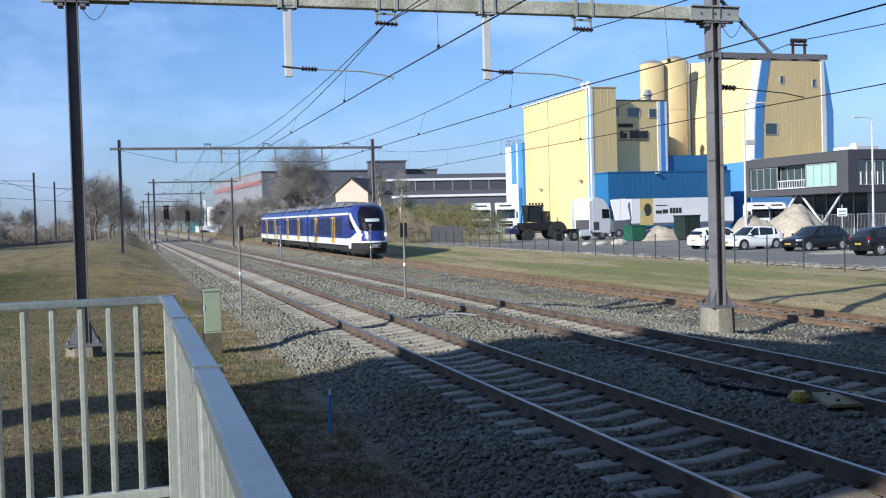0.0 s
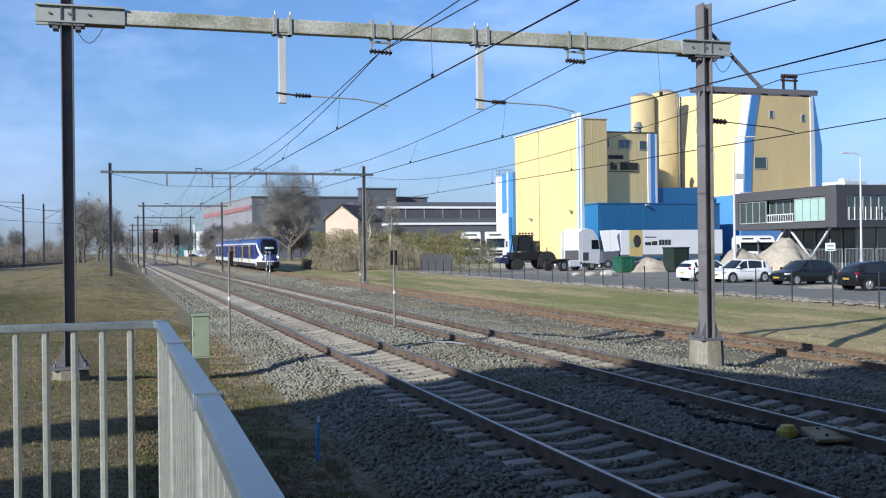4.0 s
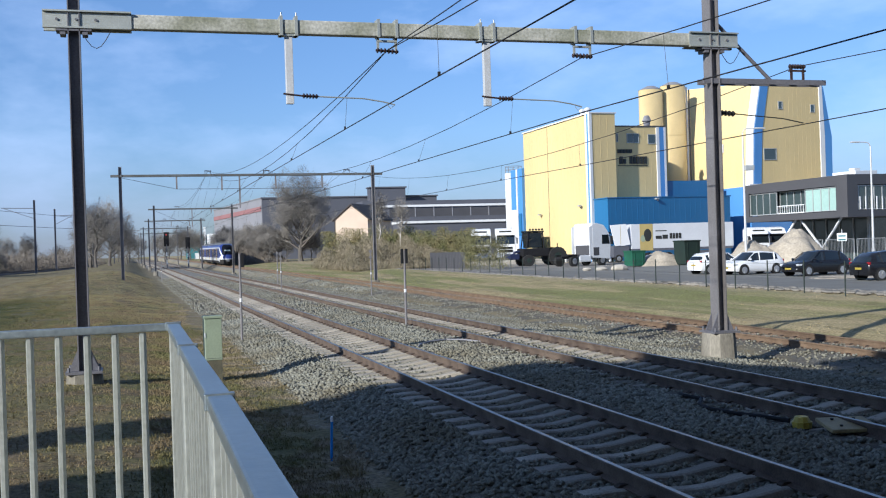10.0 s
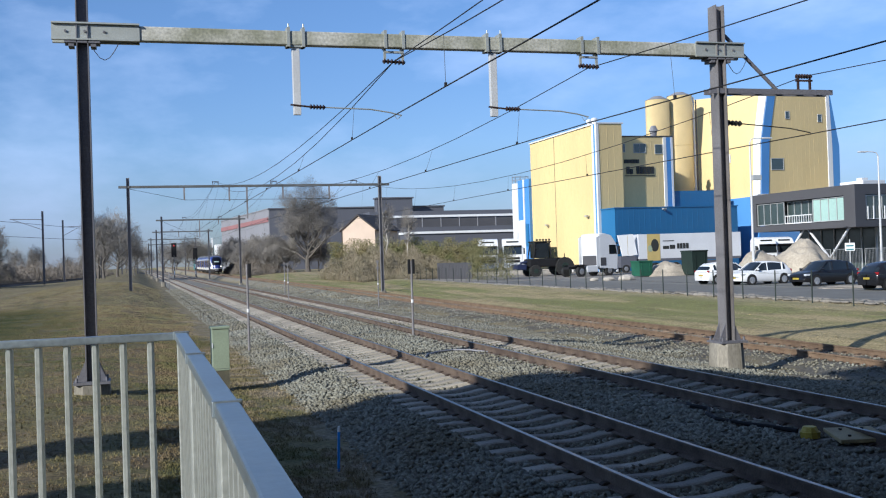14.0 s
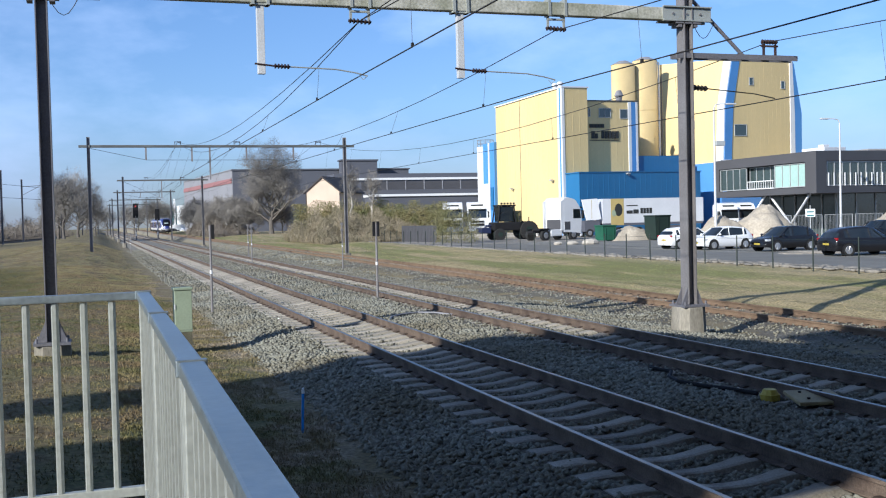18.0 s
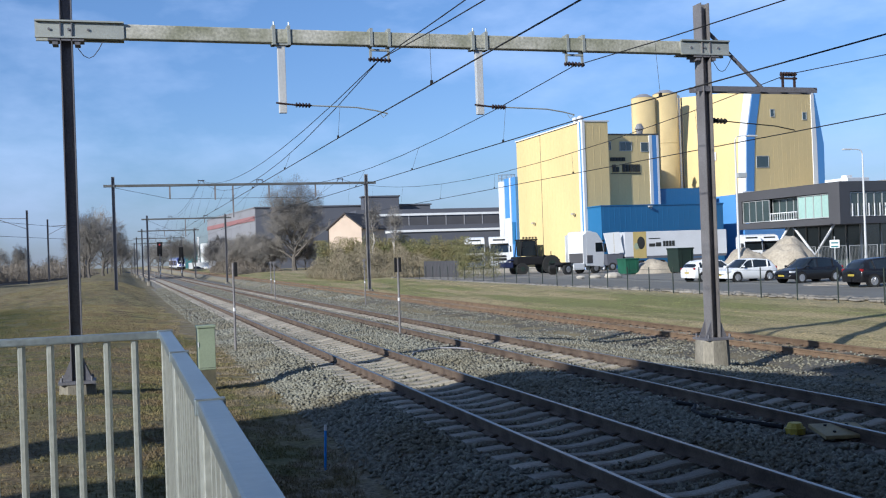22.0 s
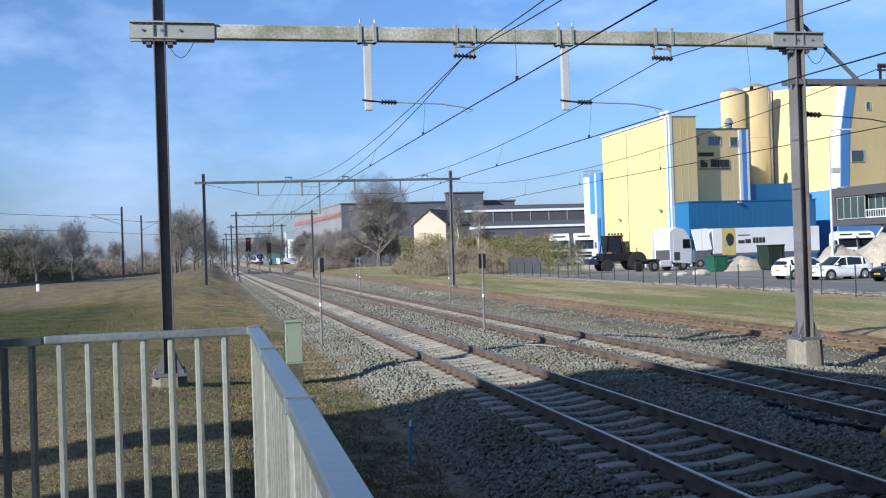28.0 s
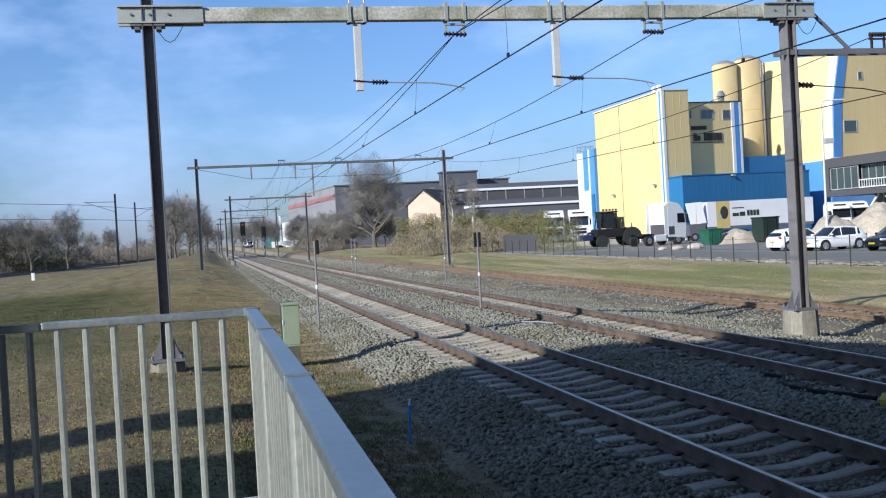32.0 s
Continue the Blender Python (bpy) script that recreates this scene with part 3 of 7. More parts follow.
# ---- tracks ----
def rail_mesh(x, mat, top_mat, parent):
    prof = [(-0.07, -0.172), (0.07, -0.172), (0.07, -0.160), (0.012, -0.140), (0.012, -0.042), (0.036, -0.034), (0.036, -0.008), (0.026, 0.0),
            (-0.026, 0.0), (-0.036, -0.008), (-0.036, -0.034), (-0.012, -0.042), (-0.012, -0.140), (-0.07, -0.160)]
    bm = bmesh.new()
    prism(bm, [(x + a, b) for a, b in prof], "y", -60, 900)
    rail = part("rail", bm, mat, parent)
    bm = bmesh.new()
    box(bm, x - 0.027, x + 0.027, -60, 900, 0.0005, 0.003)
    part("running_surface", bm, top_mat, rail, "polished strip worn by wheels" if top_mat is M_RAILTOP else "rusty running surface")


def sleeper_mesh():
    bm = bmesh.new()
    secs = [(-1.26, 0.115, -0.175), (-0.95, 0.125, -0.160), (-0.58, 0.125, -0.165), (-0.40, 0.105, -0.198), (-0.2, 0.095, -0.226), (0.0, 0.092, -0.232), (0.2, 0.095, -0.226), (0.40, 0.105, -0.198), (0.58, 0.125, -0.165), (0.95, 0.125, -0.160), (1.26, 0.115, -0.175)]
    rings = []
    for x, w, zt in secs:
        rings.append([bm.verts.new(p) for p in ((x, -w - 0.03, -0.34), (x, -w, zt - 0.015), (x, -w + 0.03, zt), (x, w - 0.03, zt), (x, w, zt - 0.015), (x, w + 0.03, -0.34))])
    for a, b in zip(rings[:-1], rings[1:]):
        for i in range(5):
            bm.faces.new((a[i], b[i], b[i + 1], a[i + 1]))
    bm.faces.new(rings[0][::-1])
    bm.faces.new(rings[-1])
    bmesh.ops.recalc_face_normals(bm, faces=bm.faces)
    return mesh_from(bm, "sleeper", M_SLEEPER)


def clip_mesh():
    bm = bmesh.new()
    prism(bm, [(-0.11, -0.168), (0.11, -0.168), (0.11, -0.148), (0.075, -0.128), (-0.075, -0.128), (-0.11, -0.148)], "y", -0.04, 0.04)
    return mesh_from(bm, "rail_fastening", M_CLIP)


SLEEPER, CLIPS = sleeper_mesh(), clip_mesh()
SLEEPER_RUST = SLEEPER.copy()
SLEEPER_RUST.materials.clear()
SLEEPER_RUST.materials.append(M_SLEEPRUST)
TRACK_LABELS = ("main line railway track on pale concrete sleepers", "second main line railway track on concrete sleepers",
                "orange rusty siding track on concrete sleepers")
for k, cx in enumerate(CENTRES):
    tr = thing("railway_track", 0, 0, LEVELS[k], 0, TRACK_LABELS[k], "track", "parallel tracks")
    if k == 2:
        tr.matrix_basis = pose(0, 0, siding_z(0), math.degrees(math.atan(SIDING_RISE)))
    red = k == 2
    for s in (-0.7525, 0.7525):
        rail_mesh(cx + s, M_RAIL_RED if red else M_RAIL, M_RAIL_RED if red else M_RAILTOP, tr)
    rng = random.Random(40 + k)
    kind_mesh = SLEEPER_RUST if red else SLEEPER
    for i in range(150):
        y = 3.0 + 0.6 * i
        sl = new("sleeper", kind_mesh)
        sl.parent = tr
        sl.matrix_basis = pose(cx + rng.uniform(-0.02, 0.02), y + rng.uniform(-0.02, 0.02), rng.uniform(-0.008, 0.004), 0, 0, rng.uniform(-0.5, 0.5))
        if i < 75:
            for s in (-0.7525, 0.7525):
                cl = new("rail_fastening", CLIPS)
                cl.parent = sl
                cl.matrix_basis = pose(s, 0, 0)
    # the rest of the sleepers, far along the line
    v, f = [], []
    base = np.array([(a, b, c) for a in (-1.26, 1.26) for b in (-0.13, 0.13) for c in (-0.3, -0.165)])
    quads = ((0, 1, 3, 2), (4, 6, 7, 5), (0, 4, 5, 1), (2, 3, 7, 6), (1, 5, 7, 3))
    for i in range(-90, 700):
        if 0 <= i < 150:
            continue
        o = len(v)
        v += [tuple(p) for p in base + np.array((cx, 3.0 + 0.6 * i, 0))]
        f += [tuple(o + q for q in quad) for quad in quads]
    tagged(raw("far_sleepers", v, f, M_SLEEPRUST if red else M_SLEEPER, tr), "concrete sleepers far along the track", kind="stuff")

# ---- overhead line ----
def hbeam(bm, x, y, z0, z1, wx=0.22, wy=0.34, t=0.02):
    a, h, w = wx / 2, wy / 2, 0.012
    prism(bm, [(x - a, y - h), (x - a + t, y - h), (x - a + t, y - w), (x + a - t, y - w), (x + a - t, y - h), (x + a, y - h),
               (x + a, y + h), (x + a - t, y + h), (x + a - t, y + w), (x - a + t, y + w), (x - a + t, y + h), (x - a, y + h)], "z", z0, z1)


def foundation(bm, x, y, z0, z1, w, d):
    c = w * 0.5
    o = [(-w, -d + c), (-w + c, -d), (w - c, -d), (w, -d + c), (w, d - c), (w - c, d), (-w + c, d), (-w, d - c)]
    lo = [bm.verts.new((x + a * 1.10, y + b * 1.10, z0)) for a, b in o]
    hi = [bm.verts.new((x + a, y + b, z1 - 0.03)) for a, b in o]
    top = [bm.verts.new((x + a * 0.95, y + b * 0.95, z1)) for a, b in o]
    for p, q in ((lo, hi), (hi, top)):
        for i in range(8):
            bm.faces.new((p[i], p[(i + 1) % 8], q[(i + 1) % 8], q[i]))
    bm.faces.new(top)
    bmesh.ops.recalc_face_normals(bm, faces=bm.faces)


def insulator(bm, a, b, r=0.05, discs=5):
    a, b = Vector(a), Vector(b)
    rod(bm, a, b, r * 0.45, None, 8)
    for i in range(discs):
        p = a.lerp(b, (i + 0.5) / discs)
        d = (b - a).normalized() * 0.014
        rod(bm, p - d, p + d, r, r * 0.8, 10)


def near_gantry(y, label, full=True):
    g = thing("catenary_gantry", 0, y, 0, 0, label, "gantry", "gantries over the tracks")
    # left mast coloured as seen in shade, right mast as seen in sun
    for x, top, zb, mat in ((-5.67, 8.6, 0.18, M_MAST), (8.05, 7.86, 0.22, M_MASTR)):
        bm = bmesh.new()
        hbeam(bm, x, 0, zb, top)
        mast = part("mast", bm, mat, g, "steel mast in a darker shaded tone" if x < 0 else "steel mast in a paler sunlit tone")
        bm = bmesh.new()
        box(bm, x - 0.33, x + 0.33, -0.33, 0.33, zb - 0.03, zb + 0.02)
        for s in (-1, 1):
            for fy in (-0.13, 0.13):
                prism(bm, [(x + s * 0.11, zb + 0.02), (x + s * 0.28, zb + 0.02), (x + s * 0.11, zb + 0.42)], "y", fy - 0.012, fy + 0.012)
            for q in (-0.26, 0.26):
                rod(bm, (x + s * 0.27, q, zb), (x + s * 0.27, q, zb + 0.10), 0.025, None, 6)
        part("base_plate", bm, M_MAST, mast, "gusseted base plate with bolts")
    for x, z1, w, gz in ((-5.67, 0.15, 0.32, -0.5), (8.02, 0.19, 0.335, -0.6)):
        bm = bmesh.new()
        foundation(bm, x, 0, gz, z1, w, w)
        part("foundation", bm, M_FOUND, g, "weathered concrete foundation block")
    # cross beam with the doubled end channels
    bm = bmesh.new()
    box(bm, -6.02, 8.50, -0.11, 0.11, 6.70, 6.98, None, 0.02)
    part("cross_beam", bm, M_BEAM, g, "mossy grey cross beam")
    for a, b in ((-6.22, -4.62), (7.42, 8.66)):
        for s in (-1, 1):
            bm = bmesh.new()
            i0, i1 = s * 0.113, s * 0.19
            prism(bm, [(i0, 6.67), (i1, 6.67), (i1, 6.70), (s * 0.137, 6.70), (s * 0.137, 6.98), (i1, 6.98), (i1, 7.01), (i0, 7.01)], "x", a, b)
            channel = part("end_channel", bm, M_GALV, g, "bolted pale end channel")
            for i in range(3):
                bm = bmesh.new()
                rod(bm, (a + 0.25 + 0.35 * i, s * 0.12, 6.84), (a + 0.25 + 0.35 * i, s * 0.165, 6.84), 0.026, None, 6)
                part("bolt", bm, M_MAST, channel)
    for x in (-5.67, 8.05):
        bm = bmesh.new()
        for s in (-1, 1):
            box(bm, x + s * 0.20 - 0.05, x + s * 0.20 + 0.05, -0.15, 0.15, 6.55, 6.67)
        box(bm, x - 0.32, x + 0.32, -0.17, 0.17, 6.62, 6.665)
        part("beam_seat", bm, M_MAST, g, "steel seat between beam and mast")
        bm = bmesh.new()
        pts = [(x + 0.32 - 0.09 * i, -0.14, 6.64 - 0.34 * math.sin(i * 0.52)) for i in range(7)]
        tube(bm, [(px + 0.35, py, pz) for px, py, pz in pts], 0.008, 5)
        part("bonding_cable", bm, M_WIRE, g)
    # drop posts with registration arms
    for x in (-1.60, 2.61):
        bm = bmesh.new()
        box(bm, x - 0.075, x + 0.075, -0.06, 0.06, 5.30, 6.70, None, 0.008)
        post = part("drop_post", bm, M_LAMPPOST, g, "pale galvanised drop post")
        bm = bmesh.new()
        for s in (-0.15, 0.15):
            box(bm, x + s - 0.03, x + s + 0.03, -0.14, 0.14, 6.66, 7.05)
            rod(bm, (x + s, -0.12, 7.0), (x + s, -0.12, 7.12), 0.015, None, 6)
        box(bm, x - 0.2, x + 0.2, -0.09, 0.09, 6.66, 6.70)
        part("clamp", bm, M_GALV, post)
        bm = bmesh.new()
        rod(bm, (x - 0.14, -0.06, 5.50), (x + 0.24, -0.06, 5.46), 0.02, None, 6)
        insulator(bm, (x + 0.24, -0.06, 5.46), (x + 0.56, -0.06, 5.45), 0.055, 5)
        part("arm_insulator", bm, M_INSUL, post, "brown ribbed insulator")
        bm = bmesh.new()
        tube(bm, [(x + 0.56, -0.06, 5.45), (x + 1.5, -0.06, 5.42), (x + 1.9, -0.06, 5.36), (x + 2.16, -0.06, 5.30)], 0.014, 6)
        tube(bm, [(x + 2.16, -0.06, 5.30), (x + 2.06, -0.06, 5.22), (x + 2.0, -0.06, 5.30)], 0.008, 5)
        part("registration_arm", bm, M_GALV, post, "thin curved registration arm")
    # messenger wire hangers under the beam
    for x in (0.44, 4.84):
        bm = bmesh.new()
        for s in (-0.19, 0.19):
            box(bm, x + s - 0.025, x + s + 0.025, -0.02, 0.02, 6.42, 6.70)
            box(bm, x + s - 0.03, x + s + 0.03, -0.13, 0.13, 6.68, 7.05)
        box(bm, x - 0.21, x + 0.21, -0.03, 0.03, 6.60, 6.64)
        hang = part("hanger_frame", bm, M_GALV, g, "pale steel hanger frame")
        bm = bmesh.new()
        insulator(bm, (x - 0.24, 0, 6.43), (x + 0.24, 0, 6.41), 0.06, 6)
        part("hanger_insulator", bm, M_INSUL, hang, "dark ribbed insulator")
    # side bracket over the siding
    bm = bmesh.new()
    for s in (-1, 1):
        box(bm, 7.75, 11.0, s * 0.12 - 0.02, s * 0.12 + 0.02, 5.85, 5.97)
    for i in range(5):
        box(bm, 8.5 + 0.55 * i, 8.58 + 0.55 * i, -0.12, 0.12, 5.88, 5.94)
    arm = part("bracket_arm", bm, M_MAST, g, "dark steel bracket arm over the siding")
    bm = bmesh.new()
    rod(bm, (8.20, 0, 7.24), (9.58, 0, 5.97), 0.045, None, 8)
    part("strut", bm, M_MAST, arm, "diagonal strut")
    bm = bmesh.new()
    for s in (-0.16, 0.16):
        box(bm, 10.32 + s - 0.025, 10.32 + s + 0.025, -0.02, 0.02, 5.97, 6.24)
    box(bm, 10.1, 10.54, -0.03, 0.03, 6.18, 6.22)
    insulator(bm, (10.10, 0, 6.30), (10.54, 0, 6.30), 0.06, 6)
    part("bracket_insulator", bm, M_INSUL, arm)
    bm = bmesh.new()
    insulator(bm, (8.25, 0, 5.20), (8.62, 0, 5.18), 0.07, 4)
    tube(bm, [(8.62, 0, 5.18), (9.9, 0, 5.08), (10.45, 0, 4.98)], 0.013, 6)
    part("siding_registration_arm", bm, M_WIRE, g)
    return g


near_gantry(20.89, "weathered grey catenary gantry with mossy beam on steel masts")
near_gantry(-30.0, "weathered grey catenary gantry behind the platform end")


def far_gantry(y, xl, xr, zb, top, drops, label, mat=None):
    g = thing("catenary_gantry", 0, y, 0, 0, label, "gantry", "gantries over the tracks")
    mat = mat or M_MAST
    for x in (xl, xr):
        bm = bmesh.new()
        hbeam(bm, x, 0, -0.25, top, 0.24, 0.30)
        # same split: shade put into the left mast's colour, sunlight into the right's
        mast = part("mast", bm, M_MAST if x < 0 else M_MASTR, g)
        bm = bmesh.new()
        foundation(bm, x, 0, -0.6, -0.22 if x > 0 else 0.30, 0.28, 0.28)
        part("foundation", bm, M_FOUND, mast, "concrete foundation block")
    bm = bmesh.new()
    box(bm, xl - 0.7, xr + 0.8, -0.10, 0.10, zb, zb + 0.19, None, 0.015)
    part("cross_beam", bm, M_BEAMDK, g)
    for x, d in drops:
        bm = bmesh.new()
        box(bm, x - 0.06, x + 0.06, -0.05, 0.05, zb - d, zb)
        part("drop_post", bm, M_MASTR, g)
    bm = bmesh.new()
    tube(bm, [(xl + 0.1, 0, zb - 0.05), (drops[0][0], 0, zb - drops[0][1]), (drops[-1][0], 0, zb - drops[-1][1])], 0.016, 5)
    part("cross_span_wire", bm, M_WIRE, g)
    for x in (1.22, 5.75, 12.24):
        if x < xr:
            bm = bmesh.new()
            for s in (-0.22, 0.22):
                box(bm, x + s - 0.02, x + s + 0.02, -0.02, 0.02, zb + 0.22, zb + 0.46)
            insulator(bm, (x - 0.26, 0, zb + 0.44), (x + 0.26, 0, zb + 0.44), 0.06, 5)
            part("top_insulator", bm, M_INSUL, g)
    return g


GANTRY_Y = (-30.0, 20.89, 83.0, 140.0, 192.0, 245.0, 300.0)
far_gantry(83.0, -5.35, 14.4, 8.40, 9.20, ((-1.17, 0.95), (2.27, 1.08), (3.64, 2.5), (6.48, 0.98), (10.21, 1.0)), "grey steel catenary gantry spanning all three tracks")
far_gantry(140.0, -1.68, 8.3, 8.26, 8.85, ((3.14, 2.25), (5.6, 0.5)), "distant grey catenary gantry")
far_gantry(192.0, -1.5, 7.6, 8.42, 8.9, ((2.4, 0.9), (5.6, 0.9)), "far distant grey catenary gantry")
far_gantry(245.0, -1.8, 8.0, 8.42, 8.9, ((2.4, 0.9), (5.6, 0.9)), "far distant grey catenary gantry")
far_gantry(300.0, -1.8, 8.0, 8.42, 8.9, ((2.4, 0.9), (5.6, 0.9)), "far distant grey catenary gantry")


def wire_run(name, supports, contacts, sags, label, twin=None):
    """supports and contacts: (x, z) at each gantry; sags: of the messenger in each span; twin: sags of a second messenger."""
    w = thing(name, 0, 0, 0, 0, label, "overhead wire", "wires over the tracks")
    spans = list(zip(GANTRY_Y[:-1], GANTRY_Y[1:], supports[:-1], supports[1:], contacts[:-1], contacts[1:]))

    def hung(k, u, sag, floor):
        ya, yb, a, b, ca, cb = spans[k]
        z = a[1] + (b[1] - a[1]) * u - sag * u * (1 - u)
        return (a[0] + (b[0] - a[0]) * u, ya + (yb - ya) * u, max(z, ca[1] + (cb[1] - ca[1]) * u + floor))

    for runs, floor in ((sags, 0.3), (twin, 0.5)):
        if runs:
            bm = bmesh.new()
            tube(bm, [hung(k, i / 12, runs[k], floor) for k in range(len(spans)) for i in range(12)] + [hung(len(spans) - 1, 1.0, 0, 0)], 0.011, 5)
            part("messenger_wire", bm, M_WIRE, w)
    bm = bmesh.new()
    tube(bm, [(c[0], y, c[1]) for c, y in zip(contacts, GANTRY_Y)], 0.013, 5)
    part("contact_wire", bm, M_WIRE, w)
    bm = bmesh.new()
    for k, (ya, yb, a, b, ca, cb) in enumerate(spans):
        m = 7 if ya < 60 else 4
        for i in range(m):
            u = (i + 0.5) / m
            x, y, z = hung(k, u, sags[k], 0.3)
            cx_, cz = ca[0] + (cb[0] - ca[0]) * u, ca[1] + (cb[1] - ca[1]) * u
            rod(bm, (x, y, z), (cx_, y, cz), 0.0045, None, 4)
            box(bm, cx_ - 0.02, cx_ + 0.02, y - 0.03, y + 0.03, cz, cz + 0.07)
    tagged(part("dropper_wires", bm, M_WIRE, w), kind="stuff")


FAR_Z = [8.84, 8.70, 8.86, 8.86, 8.86]
wire_run("catenary_wire", [(0.44, 6.40), (0.44, 6.43)] + [(1.22, z) for z in FAR_Z], [(0.85, 5.20), (0.42, 5.31), (0.36, 5.45), (0.95, 5.5), (0.5, 5.5), (0.95, 5.5), (0.5, 5.5)],
         (3.3, 6.4, 4.5, 4.0, 4.0, 4.0), "overhead contact wires above the first track", (1.5, 4.2, 3.2, 3.0, 3.0, 3.0))
wire_run("catenary_wire", [(4.84, 6.40), (4.82, 6.38)] + [(5.75, z) for z in FAR_Z], [(6.3, 4.60), (4.79, 5.18), (4.65, 5.65), (4.4, 5.6), (4.8, 5.6), (4.4, 5.6), (4.8, 5.6)],
         (3.3, 5.2, 4.5, 4.0, 4.0, 4.0), "overhead contact wires above the second track")
wire_run("catenary_wire", [(10.42, 6.34), (10.32, 6.30)] + [(12.24, z) for z in FAR_Z], [(10.9, 4.85), (10.45, 4.95), (11.9, 5.62), (12.5, 5.6), (12.2, 5.6), (12.5, 5.6), (12.2, 5.6)],
         (3.0, 6.0, 4.5, 4.0, 4.0, 4.0), "overhead contact wires above the siding")

# ---- platform end and railing ----
def railing_panel(name, x0, y0, x1, y1, ztop, zdeck, mats, label, n, post_ends=(True, True), lead=0.0, near=0.0, pitch=0.0):
    """A panel from (x0, y0) to (x1, y1): flat handrail, bottom rail, end posts and upright bars."""
    L = math.hypot(x1 - x0, y1 - y0)
    t = thing(name, x0, y0, 0, math.degrees(math.atan2(y1 - y0, x1 - x0)), label, "railing", "platform railing")
    bar, top = mats
    bm = bmesh.new()
    box(bm, -lead, L, -0.026, 0.026, ztop - 0.032, ztop, None, 0.006)
    part("handrail", bm, top, t, "flat galvanised handrail")
    bm = bmesh.new()
    box(bm, -lead, L - 0.02, -0.02, 0.02, ztop - 0.87, ztop - 0.83, None, 0.004)
    part("bottom_rail", bm, bar, t)
    for i, on in enumerate(post_ends):
        if on:
            bm = bmesh.new()
            x = 0.03 if i == 0 else L - 0.03
            box(bm, x - 0.02, x + 0.02, -0.02, 0.02, zdeck, ztop - 0.036, None, 0.004)
            box(bm, x - 0.07, x + 0.07, -0.06, 0.06, zdeck, zdeck + 0.012)
            part("post", bm, bar, t)
    for i in range(n):
        x = near + pitch * i if pitch else L * (i + 1) / (n + 1)
        bm = bmesh.new()
        prism(bm, [(x - 0.015, 0.002), (x - 0.004, 0.014), (x + 0.010, 0.014), (x + 0.015, 0.002), (x + 0.015, -0.010), (x - 0.015, -0.010)] if pitch
              else [(x - 0.016, -0.008), (x + 0.016, -0.008), (x + 0.016, 0.008), (x - 0.016, 0.008)], "z", ztop - 0.83, ztop - 0.036)
        part("upright_bar", bm, bar, t)
    return t


ZT, ZD = 2.036, 1.06
RX, RY = -4.624, 4.62
railing_panel("platform_railing", RX - 0.026, RY + 0.02, RX - 0.85, RY + 0.02, ZT, ZD, (M_GALV, M_GALVTOP), "galvanised railing across the platform end", 7, (False, False), 0.05, 0.084, 0.1133)
# second panel, slightly lower and in a darker grey than the first
railing_panel("platform_railing", RX - 0.86, RY + 0.035, RX - 3.06, RY + 0.035, ZT - 0.005, ZD, (M_RAILDARK, M_RAILDARK), "darker grey railing panel across the platform end", 19, (False, True), 0.0, 0.046, 0.109)
railing_panel("platform_railing", RX + 0.018, RY - 0.02, RX + 0.018, RY - 1.17, ZT, ZD, (M_GALV, M_GALVTOP), "short galvanised railing along the platform edge", 8)
railing_panel("platform_railing", RX + 0.018, RY - 1.165, RX + 0.018, RY - 2.43, ZT + 0.001, ZD, (M_GALV, M_GALVTOP), "galvanised railing along the platform edge", 9)
railing_panel("platform_railing", RX + 0.018, RY - 2.425, RX - 0.024, RY - 6.4, ZT + 0.002, ZD, (M_GALV, M_GALVTOP), "long galvanised railing along the platform edge", 32)
for y in (RY, RY - 1.17, RY - 2.43):
    bm = bmesh.new()
    box(bm, RX - 0.014, RX + 0.050, y - 0.012, y + 0.012, ZT - 0.030, ZT + 0.005, None, 0.003)
    tagged(part("joint_cap", bm, M_GALVTOP), "flat steel cap over a handrail joint", "cap", "handrail joint caps")
bm = bmesh.new()
box(bm, -14.0, RX + 0.04, -60, RY + 0.05, -0.8, ZD - 0.0, None, 0.02)
tagged(part("platform", bm, M_PAVE), "raised concrete station platform end", "platform", kind="structure")

# made-up footbridge over the platform end, out of view, added to shade the foreground
shade_bridge = thing("footbridge", 0, 0, 0, 0, "unseen footbridge shape added to cast shade over the foreground", "footbridge")
boxpart("deck", M_CONC, shade_bridge, -18.6, 40.0, -1.74, 5.83, 7.6, 8.4)
boxpart("parapet", M_CONC, shade_bridge, -18.6, 40.0, 5.63, 5.83, 8.4, 9.5)
boxpart("parapet", M_CONC, shade_bridge, -18.6, 40.0, -1.74, -1.54, 8.4, 9.5)
boxpart("parapet_screen", M_CONC, shade_bridge, -15.4, 40.0, 5.65, 5.81, 9.5, 10.5)
boxpart("canopy", M_CONC, shade_bridge, -12.6, 40.0, -1.5, 5.83, 11.3, 11.5)
for x in (-12.4, 0.0, 13.0, 26.0, 39.0):
    boxpart("canopy_post", M_CONC, shade_bridge, x - 0.1, x + 0.1, -1.5, -1.3, 8.4, 11.3)
# unseen slab, cut so its shadow forms the narrow band on the lawn
bm = bmesh.new()
prism(bm, [(-26.9, -0.25), (-21.5, 4.15), (-20.7, 3.9), (-19.9, 3.5), (-19.9, 6.6), (-20.3, 6.6), (-27.6, 0.6)], "z", 9.1, 9.5)
part("stair_beam", bm, M_CONC, shade_bridge)
# unseen slab whose outline sets the shadow edge across the tracks
bm = bmesh.new()
